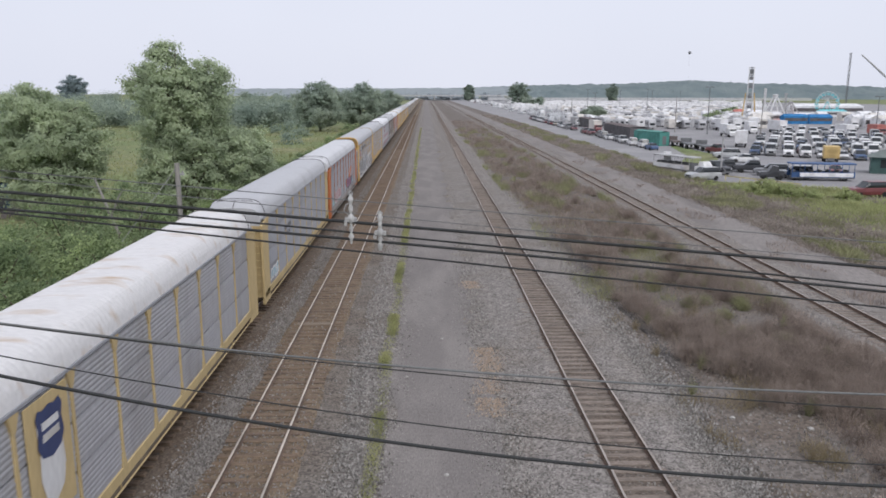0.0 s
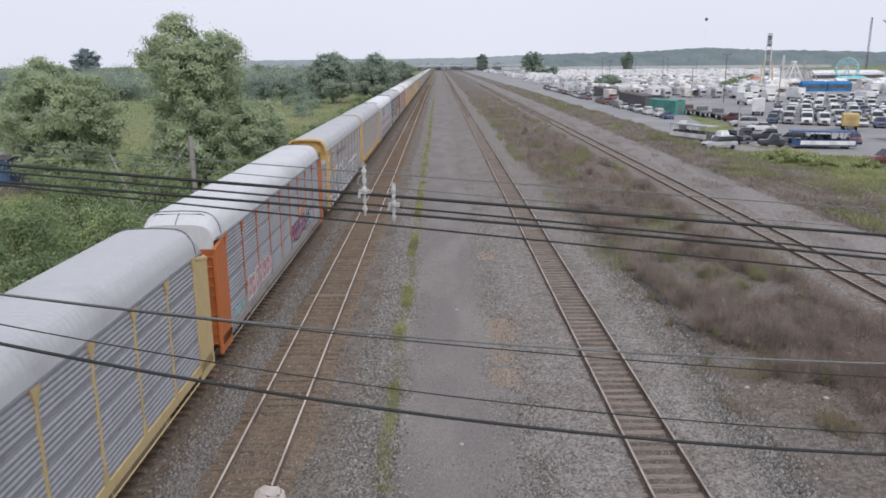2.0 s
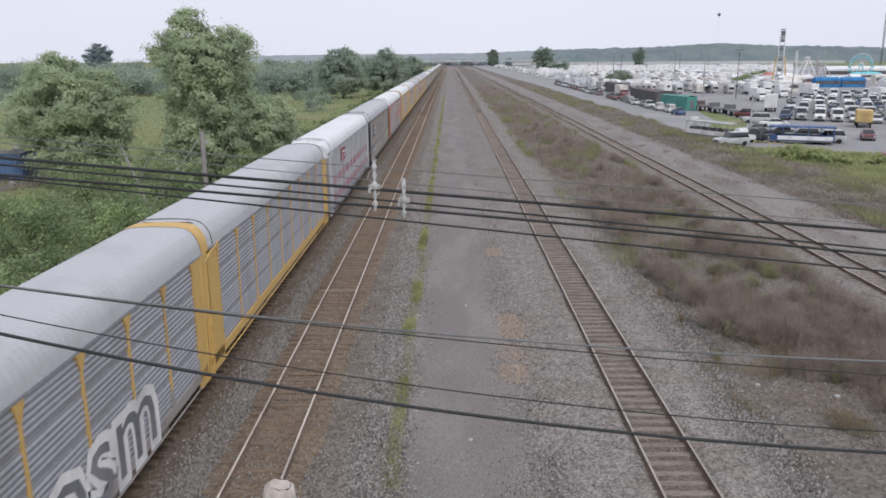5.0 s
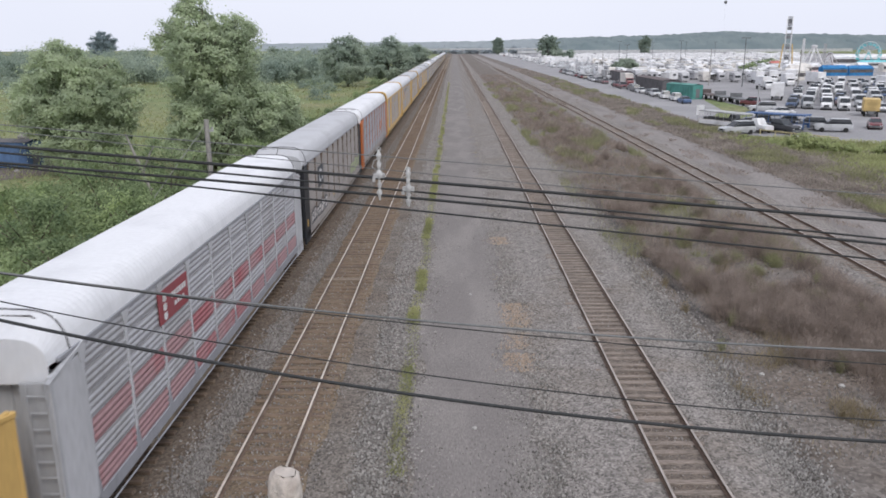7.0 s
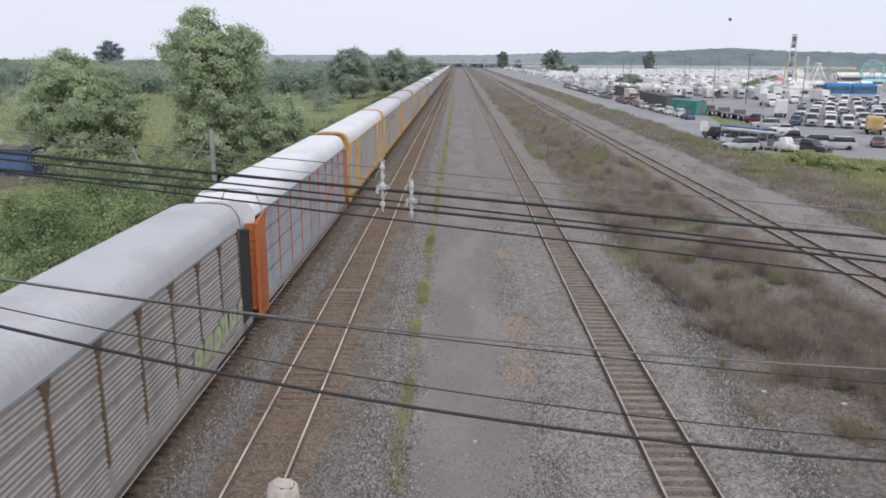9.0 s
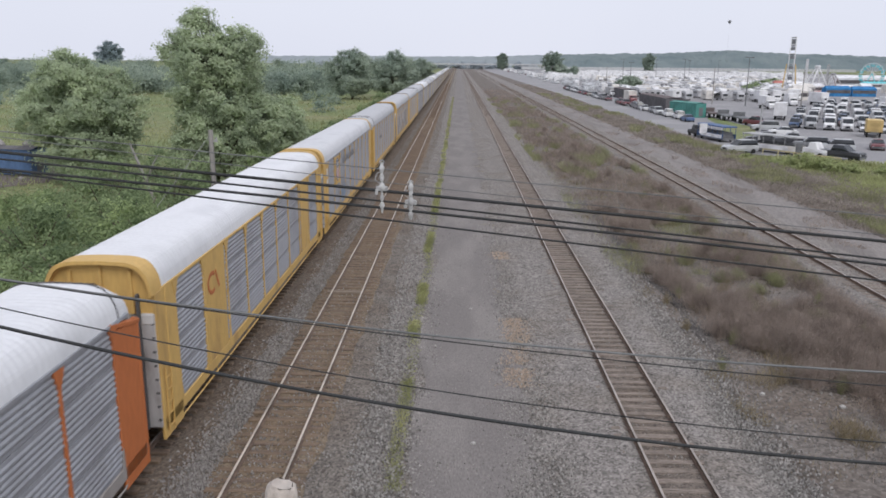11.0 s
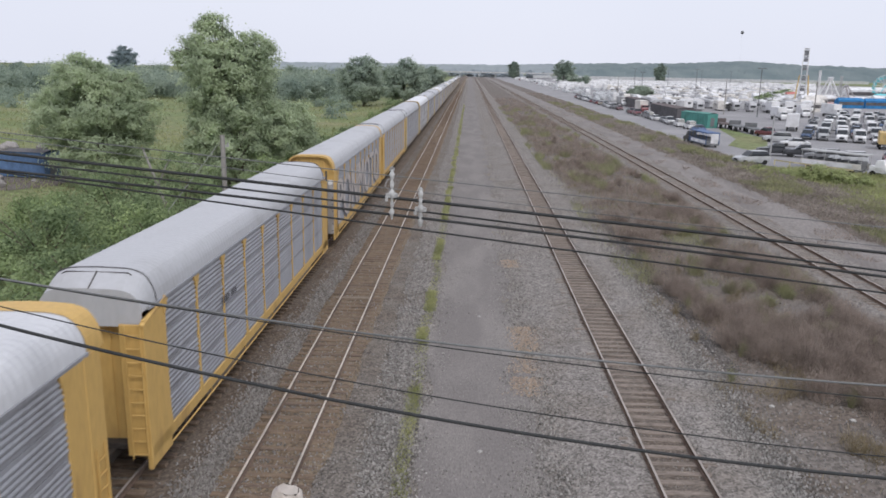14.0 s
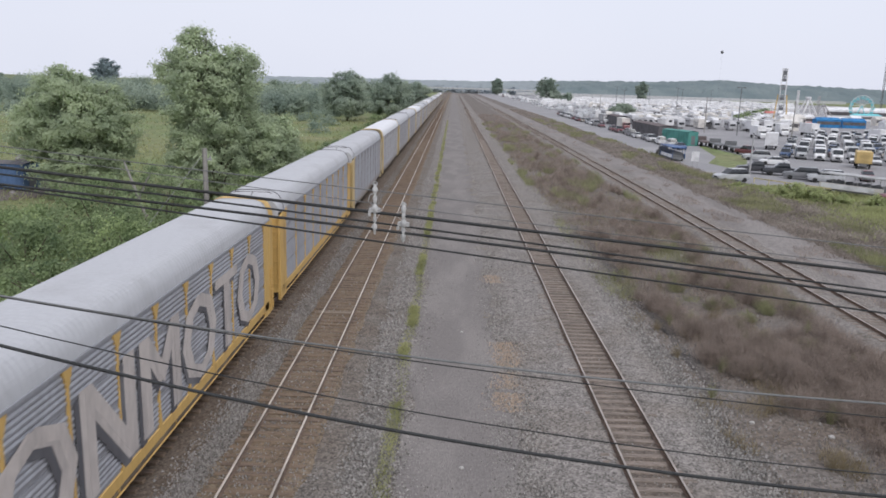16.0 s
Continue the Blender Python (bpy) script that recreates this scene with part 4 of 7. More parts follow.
def car_yellow_panels():
    c = car_carrier("yellow covered car carrier with grey ribbed bays", P_YELLOW, P_STEEL, P_ROOF, "frame", bays=9, rows=4, sill=P_YELLOW, end_w=1.5, post_w=0.13, rail=P_YELLOW)
    mark(c, slab("sign_panel", P_YELLOW, 0, 2.2, 1.1, EAVE, 0.05), 4.2, 0, 0.0, "sign_panel")
    mark(c, slab("sign_panel", P_YELLOW, 0, 2.0, 1.1, EAVE, 0.05), 20.1, 0, 0.0, "sign_panel")
    b = Build()
    b.tube([(0, 0.75 + 0.42 * math.cos(t), 0.6 + 0.34 * math.sin(t)) for t in (0.9 + 0.55 * k for k in range(9))], 0.075, 6)
    b.tube([(0, 1.15, 0.92), (0, 1.5, 0.28)], 0.075, 6)
    b.v = [(x * 0.1, y, z) for x, y, z in b.v]
    part("emblem", b.mesh("emblem", P_ORANGE), c, "", pose(HALF + 0.062, 4.15, 3.2))
    return c


TRAIN = [car_a(), car_b(), car_c(), car_d_letters(), car_plain(False), car_silver(), car_dark(), car_c(False), car_yellow_panels(), car_d_blue(), car_plain(), car_d_silver(), car_plain(False)]
# the far end of the train, which stays beyond a stone's throw
# Muted trim, posts and sills: distance haze put into their paint.
FAR_CARS = [car_carrier("grey ribbed covered car carrier with yellow ladder ends", P_YELLOW2, P_STEEL, P_ROOF_GREY, "hood", bays=9, rows=4, post=P_STEEL_WARM, sill=P_STEEL_WARM, post_w=0.08, lean=True),
            car_carrier("grey covered car carrier with dull yellow frame ends and white roof", P_YELLOW2, P_STEEL_LIGHT, P_ROOF, "frame", bays=9, rows=4, post=P_STEEL_WARM, sill=P_STEEL_WARM, post_w=0.08, lean=True)]
TRAIN += FAR_CARS
while len(TRAIN) < 32:
    TRAIN.append(copy_thing(FAR_CARS[(len(TRAIN) * 2 // 3) % 2], pose(0, 0, 0)))
SPEED = 19.3
FRONTS = [10.6, 38.8, 66.4, 95.6, 121.8, 149.6, 177.2, 204.9, 232.6, 260.2, 289.0, 318.0, 346.0] + [346.0 + 28.2 * k for k in range(1, 24)]
for c, y in zip(TRAIN, FRONTS):
    c.matrix_world = pose(TRAIN_X, y, 0)


# ---- plants ----
# Far brighter and bluer than real leaves: haze is put into the colour.
L_TREE = leaf_mat("poplar_leaves", (0.31, 0.375, 0.255), (0.53, 0.605, 0.40))
L_BUSH_LIGHT = leaf_mat("light_bush_leaves", (0.17, 0.235, 0.115), (0.44, 0.53, 0.26), 0.45)
# Greyed leaf green: some haze of the distance is in the colour.
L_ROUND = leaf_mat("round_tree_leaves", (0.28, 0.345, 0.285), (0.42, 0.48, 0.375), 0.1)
# Dark end of the noise stands in for shaded hollows between the leaves.
L_BUSH = leaf_mat("bush_leaves", (0.105, 0.155, 0.085), (0.37, 0.455, 0.235), 0.45)
# Blue-grey cast of haze mixed into the far woods' leaf colour.
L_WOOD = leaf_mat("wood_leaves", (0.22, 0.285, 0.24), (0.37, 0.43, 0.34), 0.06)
# Distance haze is put into these two leaf colours: greyer, bluer, paler.
L_RIDGE_HAZE = leaf_mat("haze_tinted_wood", (0.235, 0.30, 0.315), (0.315, 0.375, 0.385), 0.02)
L_HILL_HAZE = leaf_mat("hazy_hill_wood", (0.42, 0.47, 0.50), (0.47, 0.52, 0.55), 0.02)
L_DEAD = leaf_mat("dead_weeds", (0.17, 0.136, 0.117), (0.45, 0.375, 0.32), 1.0)
L_STRAW = leaf_mat("straw", (0.20, 0.165, 0.10), (0.36, 0.30, 0.20), 0.5)
L_GRASS = leaf_mat("grass_blades", (0.21, 0.215, 0.12), (0.37, 0.37, 0.205), 0.4)
L_STRIP = leaf_mat("short_grass", (0.27, 0.285, 0.13), (0.46, 0.46, 0.23), 0.4)
L_VERGE = leaf_mat("verge_growth", (0.23, 0.198, 0.17), (0.42, 0.37, 0.325), 0.3)
L_BRIGHT = leaf_mat("bright_verge_grass", (0.27, 0.285, 0.135), (0.47, 0.49, 0.25), 0.2)
L_SHRUB = leaf_mat("light_shrub_leaves", (0.29, 0.335, 0.16), (0.49, 0.535, 0.27), 0.5)
L_MEADOW = leaf_mat("meadow_tufts", (0.22, 0.24, 0.115), (0.37, 0.385, 0.20), 0.05)


def leaf(b, p, size, rnd, up=0.4, out=None):
    """One leaf: a bent diamond of two triangles, facing roughly outwards from its twig."""
    d = Vector((rnd.gauss(0, 1), rnd.gauss(0, 1), rnd.gauss(0, 1) + up))
    if out is not None:
        d = d * 0.65 + out
    d = d.normalized() if d.length > 1e-4 else Vector((0, 0, 1))
    u = d.orthogonal().normalized()
    u.rotate(Matrix.Rotation(rnd.uniform(0, 6.28), 3, d))
    w = d.cross(u) * (0.40 * size)
    u = u * (0.5 * size)
    p = Vector(p)
    b.face([p - u, p + w + d * 0.1 * size, p + u, p - w])


def clump(b, c, r, n, size, rnd, flat=0.8, out=None):
    """A tuft of leaves round a point; out is the way its side of the crown faces."""
    for _ in range(n):
        v = Vector((rnd.gauss(0, 1), rnd.gauss(0, 1), rnd.gauss(0, flat)))
        face = v.normalized() * 0.8 + Vector((0, 0, 0.35)) + (out * 0.7 if out is not None else Vector())
        v = v * (r * 0.55)
        leaf(b, (c[0] + v.x, c[1] + v.y, c[2] + v.z * flat), size * rnd.uniform(0.6, 1.25), rnd, 0.2, face)


def tree(name, label, height, lobes, at, seed, leaves=None, n=150, per=80, size=0.42, lean=0.0, gaps=0.12, tuft=(0.5, 1.0)):
    """Tapered trunk, limbs reaching into the crown's lobes (dx, z, half width, half height), and leaf tufts with gaps."""
    rnd = random.Random(seed)
    t = thing(name, label, "tree", at=at)
    wood, crown = Build(), Build()
    r0 = height * 0.02
    path = [(lean * k + rnd.uniform(-0.12, 0.12) * k, rnd.uniform(-0.1, 0.1) * k, height * 0.78 * k / 6) for k in range(7)]
    wood.tube(path, [r0 * (1.15 - 0.15 * k) for k in range(7)], 9)
    vol = sum(w * w * h for _, _, w, h in lobes)
    for dx, z, w, h in lobes:
        s = Vector(path[max(0, min(5, int((z - h * 0.9) / (height * 0.78) * 6)))])
        for k in range(4):
            a = rnd.uniform(0, 6.283)
            e = Vector((dx + math.cos(a) * w * 0.75, math.sin(a) * w * 0.75, z + rnd.uniform(-0.3, 0.6) * h))
            wood.tube([s, s.lerp(e, 0.5) + Vector((0, 0, 0.04 * height)), e], [r0 * 0.4, r0 * 0.24, r0 * 0.07], 6)
        for _ in range(max(6, int(n * (w * w * h / vol) ** 0.8))):
            v = Vector((rnd.gauss(0, 1), rnd.gauss(0, 1), rnd.gauss(0, 1))).normalized()
            out, v = v, v * rnd.uniform(0.5, 1.04)
            if rnd.random() < gaps:
                continue
            clump(crown, (dx + v.x * w, v.y * w, max(0.4, z + v.z * h)), rnd.uniform(*tuft), int(per * rnd.uniform(0.6, 1.2)), size, rnd, 0.8, out)
    part("trunk", wood.mesh("trunk", M_BARK, smooth=True), t)
    part("crown", crown.mesh("crown", leaves or L_TREE), t)
    return t


def bush(label, at, r, h, seed, leaves=None, n=26, per=80, size=0.3, tuft=0.26):
    rnd = random.Random(seed)
    t = thing("bush", label, "bush", at=at)
    wood, crown = Build(), Build()
    for k in range(7):
        a = k * 0.9 + rnd.random()
        wood.tube([(0, 0, -0.1), (math.cos(a) * r * 0.3, math.sin(a) * r * 0.3, h * 0.45), (math.cos(a) * r * 0.7, math.sin(a) * r * 0.7, h * 0.8)], [0.06, 0.04, 0.02], 5)
    for k in range(n):
        a, q = rnd.uniform(0, 6.283), rnd.random() ** 0.6
        z = h * rnd.uniform(0.12, 1.0) * (1 - 0.45 * q * q)
        clump(crown, (math.cos(a) * q * r, math.sin(a) * q * r, z), r * tuft * rnd.uniform(0.7, 1.3), per, size, rnd, 0.8,
              Vector((math.cos(a) * q, math.sin(a) * q, 0.4)))
    part("branchwork", wood.mesh("branchwork", M_BARK), t)
    part("foliage", crown.mesh("foliage", leaves or L_BUSH), t)
    return t


Z0 = GROUND_Z
tree("poplar_tree", "tall leafy poplar tree with an uneven, airy top", 16.2,
     [(0.0, 4.0, 4.8, 3.8), (0.3, 8.0, 4.7, 3.4), (-0.8, 11.4, 4.0, 2.6), (1.8, 11.8, 3.4, 2.4), (-1.8, 13.9, 2.6, 2.0), (-1.4, 15.4, 1.5, 1.1), (2.4, 13.4, 2.1, 1.7), (-4.0, 12.7, 1.7, 1.5), (4.2, 6.0, 2.4, 2.6)],
     pose(-23.0, 74, Z0), 11, n=820, per=130, size=0.21, gaps=0.2, tuft=(0.35, 0.85))
tree("poplar_tree", "broad green tree with a rounded crown behind the train", 12.2,
     [(0.0, 3.6, 4.8, 3.4), (-0.4, 7.4, 5.0, 3.1), (-0.8, 9.9, 3.6, 2.1), (3.4, 7.0, 3.0, 2.7), (-4.0, 6.4, 2.7, 2.7), (1.8, 9.7, 2.4, 1.7), (-1.6, 11.3, 1.9, 1.3)],
     pose(-36.0, 74, Z0), 12, n=760, per=130, size=0.21, gaps=0.2, tuft=(0.35, 0.85))
tree("poplar_tree", "green tree with dense lower branches", 8.5, [(0, 3.2, 3.0, 2.8), (0.5, 6.0, 2.2, 2.0)], pose(-19.6, 84, Z0), 14, n=190, per=150, size=0.23)
ROUND = [(0, 0.34, 0.52, 0.30), (-0.16, 0.62, 0.40, 0.24), (0.18, 0.66, 0.38, 0.24), (0.02, 0.84, 0.26, 0.15)]


def round_tree(label, h, w, x, y, seed, leaves=L_ROUND, size=0.9):
    tree("round_tree", label, h, [(dx * w, z * h, rx * w, rz * h) for dx, z, rx, rz in ROUND], pose(x, y, Z0), seed, leaves, 190, 110, size * 0.6, tuft=(0.06 * w, 0.12 * w))


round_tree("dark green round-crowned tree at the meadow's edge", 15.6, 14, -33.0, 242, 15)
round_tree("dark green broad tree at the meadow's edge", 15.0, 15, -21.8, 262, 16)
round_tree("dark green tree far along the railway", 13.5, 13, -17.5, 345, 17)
round_tree("far dark tree standing above the woods", 24, 18, -250, 560, 18, L_RIDGE_HAZE, 1.5)
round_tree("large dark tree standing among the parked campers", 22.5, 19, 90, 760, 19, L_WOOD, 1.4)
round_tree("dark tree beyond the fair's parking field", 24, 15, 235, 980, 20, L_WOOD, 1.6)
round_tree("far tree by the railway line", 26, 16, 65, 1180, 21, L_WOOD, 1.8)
round_tree("small dense tree between the parked trucks", 6.4, 9.5, 71.3, 330, 22, size=0.8)

BUSHES = [(-17.5, 42, 3.0, 3.6), (-20.5, 47, 3.6, 4.4), (-24.5, 52, 4.0, 4.6), (-28.0, 50, 3.6, 3.8), (-22.0, 58, 3.6, 4.6), (-17.6, 56, 2.6, 3.6),
          (-17.0, 66, 2.6, 3.8), (-19.0, 36, 3.2, 3.4), (-23.5, 41, 3.6, 3.6), (-17.0, 31, 2.8, 2.6), (-20.5, 30, 3.0, 2.4),
          (-15.6, 47, 2.0, 2.6), (-16.2, 75, 2.2, 3.2), (-17.5, 90, 2.4, 3.4), (-18.5, 104, 2.4, 3.0), (-30.5, 45, 3.4, 3.4), (-27.0, 37, 3.2, 2.8),
          (-18.5, 122, 2.6, 3.2), (-17.5, 145, 2.6, 3.4), (-18, 170, 3.0, 3.6), (-19, 200, 3.2, 4.0)]
for k, (x, y, r, h) in enumerate(BUSHES):
    bush("dense green leafy bush growing beside the railway" if k % 3 else "lighter green leafy bush beside the railway", pose(x, y, Z0, 0, 0, 40 * k), r, h * (0.85 if k % 2 else 1.15), 100 + k, L_BUSH if k % 3 else L_BUSH_LIGHT, n=60, per=150, size=0.17, tuft=0.2)
for k, (x, y, r, h) in enumerate([(39.9, 88.6, 1.9, 2.4), (41.6, 86.6, 1.7, 1.8), (43.4, 85.2, 1.3, 1.2), (38.2, 92.4, 1.0, 0.9), (47.0, 83.6, 1.4, 1.5), (62.0, 84, 1.6, 1.6), (52.5, 81.5, 1.3, 1.2), (36.6, 97.5, 0.9, 0.8)]):
    bush("bright green shrub on the verge before the car park", pose(x, y, Z0, 0, 0, 30 * k), r, h, 140 + k, L_SHRUB, n=34, per=90, size=0.2, tuft=0.22)


def blades(name, label, category, spots, leaves, h, w, seed, tilt=0.35):
    """Many upright blades or dry stems in one mesh. spots: (x, y, height factor)."""
    rnd = random.Random(seed)
    b = Build()
    for x, y, s in spots:
        a = rnd.uniform(0, 6.283)
        hh, ww = h * s * rnd.uniform(0.5, 1.2), w * rnd.uniform(0.6, 1.3) * max(1.0, y / 45)
        dx, dy = math.cos(a) * ww, math.sin(a) * ww
        tx, ty = rnd.gauss(0, tilt) * hh, rnd.gauss(0, tilt) * hh
        z = -0.34 if abs(x) < 4 else -0.42
        b.face([(x - dx, y - dy, z), (x + dx, y + dy, z), (x + tx + dx * 0.5, y + ty + dy * 0.5, z + hh * 0.7), (x + tx * 1.4, y + ty * 1.4, z + hh)])
    return thing(name, label, category, kind="stuff", mesh=b.mesh(name, leaves))


def scatter(n, x0, x1, y0, y1, seed, keep, near=True):
    """Spots in a strip, denser close by, kept by a chance that depends on the place."""
    rnd, out = random.Random(seed), []
    while len(out) < n:
        x = rnd.uniform(x0, x1)
        f = rnd.random()
        y = 1 / ((1 - f) / y0 + f / y1) if near else rnd.uniform(y0, y1)
        s = keep(x, y)
        if s > 0 and rnd.random() < s:
            out.append((x, y, 0.5 + 0.5 * min(1, s)))
    return out


def dead_here(x, y):
    n = noise.noise((x * 0.16, y * 0.10, 1.0)) + 0.5 * noise.noise((x * 0.5, y * 0.4, 5.0))
    edge = min(1.0, max(0.0, (x - 9.4 - 1.6 * min(1.0, max(0.0, (85 - y) / 50))) / 1.6)) * min(1.0, max(0.0, (20.4 - x) / 1.2))
    near = 0.4 if x > 13.0 and y < 33 else 0.0
    return max(0.0, 0.44 + near + 0.16 * min(1.0, max(0.0, (y - 50) / 30)) + 1.15 * n) * edge * (1.0 if x > 14.2 else min(1.0, max(0.06, (y - 25) / 9)))


blades("dead_weeds", "thicket of dead reddish-brown weeds between the tracks", "weeds", scatter(44000, 9.6, 20.6, 20, 330, 5, dead_here), L_DEAD, 0.95, 0.010, 6, 0.26)
blades("dry_grass", "tufts of straw-coloured dry grass among the weeds", "grass",
       scatter(9000, 9.6, 20.6, 20, 260, 7, lambda x, y: 0.5 if noise.noise((x * 0.5, y * 0.35, 9.0)) > 0.25 else 0.02), L_STRAW, 0.6, 0.012, 8)
blades("green_weeds", "patches of yellow-green weeds among the dead growth", "weeds",
       scatter(14000, 9.2, 20.4, 42, 260, 9, lambda x, y: (0.25 if y < 75 else 0.9) if noise.noise((x * 0.4, y * 0.10, 21.0)) > 0.22 else 0.03), L_GRASS, 0.8, 0.013, 10)
blades("grass_strip", "thin broken strip of bright green grass along the lane", "grass",
       scatter(19000, -2.5, -1.0, 19, 260, 11, lambda x, y: (0.9 if noise.noise((0.3, y * 0.30, 2.0)) > -0.12 else 0.16) * min(1.0, max(0.12, (y - 20) / 18)) * max(0, 1 - abs(x + 1.72 - 0.25 * noise.noise((1.0, y * 0.2, 8.0))) / 0.34)), L_STRIP, 0.16, 0.016, 12, 0.6)
blades("dry_grass", "faint line of dry grass along the lane", "grass",
       scatter(450, 1.9, 3.1, 30, 160, 13, lambda x, y: 0.8 if noise.noise((x * 0.6, y * 0.3, 33.0)) > 0.3 else 0.01), L_STRAW, 0.08, 0.02, 14, 0.9)
blades("verge_weeds", "dry brown weeds on the verge beside the gravel lane", "weeds",
       scatter(30000, 29.4, 38, 50, 420, 15, lambda x, y: max(0.0, 0.55 + 0.8 * noise.noise((x * 0.2, y * 0.07, 41.0)))), L_VERGE, 0.5, 0.03, 16)
blades("verge_grass", "yellow-green grass and weeds on the verge", "grass",
       scatter(15000, 30, 38, 45, 300, 17, lambda x, y: 0.9 if noise.noise((x * 0.3, y * 0.08, 55.0)) > 0.15 else 0.02), L_GRASS, 0.7, 0.03, 18)
blades("verge_grass", "rough green and brown grass before the car park", "grass",
       scatter(26000, 34, 90, 62, 100, 19, lambda x, y: max(0.1, 0.5 + noise.noise((x * 0.1, y * 0.1, 61.0))) if y < 103 - (x - 38) * 0.55 or y < 84 else 0.0, near=False), L_BRIGHT, 0.6, 0.04, 20)
blades("verge_weeds", "brown dry growth in the grass before the car park", "weeds",
       scatter(26000, 31, 100, 46, 86, 23, lambda x, y: max(0.0, 0.4 + noise.noise((x * 0.12, y * 0.16, 71.0))) if y < 100 - (x - 38) * 0.55 or y < 80 else 0.0, near=False), L_VERGE, 0.5, 0.04, 24)
blades("siding_weeds", "sparse dry weeds between the rails and beside the siding", "weeds",
       scatter(10000, 19.6, 30.5, 36, 260, 25, lambda x, y: 0.7 if noise.noise((x * 0.4, y * 0.2, 81.0)) > 0.2 else 0.03), L_DEAD, 0.45, 0.012, 26)
blades("meadow_tufts", "tall rough meadow grass with taller stalks", "grass",
       scatter(52000, -150, -13.5, 24, 330, 27, lambda x, y: max(0.15, 0.6 + 0.9 * noise.noise((x * 0.03, y * 0.02, 91.0))) if x < -13.6 else 0), L_MEADOW, 0.55, 0.045, 28)


def wood_belt(name, label, spots, leaves, h, r, per, size, seed):
    """Far trees, too many to count, in one mesh."""
    rnd = random.Random(seed)
    b = Build()
    for x, y in spots:
        hh, rr = h * rnd.uniform(0.55, 1.25), r * rnd.uniform(0.6, 1.25)
        for _ in range(9):
            a, q = rnd.uniform(0, 6.283), rnd.random()
            clump(b, (x + math.cos(a) * q * rr * 0.7, y + math.sin(a) * q * rr * 0.7, Z0 + hh * rnd.uniform(0.2, 0.88)), rr * rnd.uniform(0.26, 0.44), per, size, rnd, 0.9, Vector((math.cos(a) * q, math.sin(a) * q - 0.3, 0.5)))
    return thing(name, label, "woods", kind="stuff", mesh=b.mesh(name, leaves))


rw = random.Random(77)
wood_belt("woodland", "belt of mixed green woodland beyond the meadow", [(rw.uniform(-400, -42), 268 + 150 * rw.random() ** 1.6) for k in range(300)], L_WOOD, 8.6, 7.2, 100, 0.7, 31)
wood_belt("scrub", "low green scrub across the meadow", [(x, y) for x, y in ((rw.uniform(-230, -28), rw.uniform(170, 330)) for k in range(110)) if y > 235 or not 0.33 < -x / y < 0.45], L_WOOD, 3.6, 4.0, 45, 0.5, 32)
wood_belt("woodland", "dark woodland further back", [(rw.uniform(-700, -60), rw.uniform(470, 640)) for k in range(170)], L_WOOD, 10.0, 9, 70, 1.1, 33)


# Far belt in the haze-pale leaf colour of the hills.
wood_belt("woodland", "haze-pale woodland beyond the end of the car park", [(rw.uniform(-260, 130), rw.uniform(1270, 1340)) for k in range(150)], L_HILL_HAZE, 9.5, 7, 26, 3.0, 34)
wood_belt("woodland", "hedge and small trees behind the far campers", [(rw.uniform(88, 108), rw.uniform(690, 720)) for k in range(10)], L_WOOD, 9.0, 4.5, 30, 1.6, 35)


def ridge(name, label, pts, leaves, seed, step=7.0, depth=170):
    """A far wooded ridge: pts are (x, y, height); the slope towards the railway is lumpy with tree crowns."""
    rnd = random.Random(seed)
    b, rows = Build(), []
    for k in range(len(pts) - 1):
        (xa, ya, ha), (xb, yb, hb) = pts[k], pts[k + 1]
        n = max(2, int(abs(xb - xa) / step))
        for j in range(n):
            f = j / n
            x, y, h = xa + (xb - xa) * f, ya + (yb - ya) * f, ha + (hb - ha) * f
            row = []
            for r in range(15):
                g = r / 14
                bump = 4.0 * noise.noise((x * 0.045, g * 9, seed)) + 2.4 * noise.noise((x * 0.13, g * 19, seed)) + rnd.uniform(-0.7, 0.7)
                row.append((x + rnd.uniform(-1, 1), y + depth * g, Z0 - 1 + (h + 1) * math.sin(g * math.pi / 2) ** 0.75 * 0.94 + bump * min(1, 5 * g)))
            row.append((x, y + depth * 1.3, Z0 - 1))
            rows.append(row)
    b.grid(rows)
    return thing(name, label, "woods", kind="structure", mesh=b.mesh(name, leaves))


# Both ridges carry the haze in their leaf colour.
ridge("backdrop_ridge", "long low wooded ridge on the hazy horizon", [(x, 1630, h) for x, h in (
    (205, 14), (236, 31), (342, 33), (446, 35), (549, 40), (601, 44), (666, 41), (731, 37), (835, 36), (914, 33), (1029, 29), (1300, 26), (1900, 25))], L_RIDGE_HAZE, 41)
ridge("backdrop_ridge", "pale distant hills beyond the end of the line", [(-900, 2700, 26), (-500, 2900, 30), (-150, 3000, 32), (100, 3000, 34), (300, 2900, 40), (480, 2600, 40)], L_HILL_HAZE, 42, 14)


def thicket(name, label, n, seed, leaves, keep, x0, x1, y0, y1, size, h):
    """Low tangled growth: small sprays of twigs and dry leaves."""
    rnd = random.Random(seed)
    b = Build()
    for x, y, s in scatter(n, x0, x1, y0, y1, seed, keep):
        for _ in range(11):
            leaf(b, (x + rnd.gauss(0, 0.22), y + rnd.gauss(0, 0.22), -0.4 + h * s * rnd.random() ** 1.3), size * rnd.uniform(0.5, 1.3), rnd, 0.0)
    return thing(name, label, "weeds", kind="stuff", mesh=b.mesh(name, leaves))


thicket("weed_thicket", "low tangle of dry brown weeds between the tracks", 5000, 51, L_DEAD, dead_here, 10, 20.6, 20, 300, 0.075, 0.7)
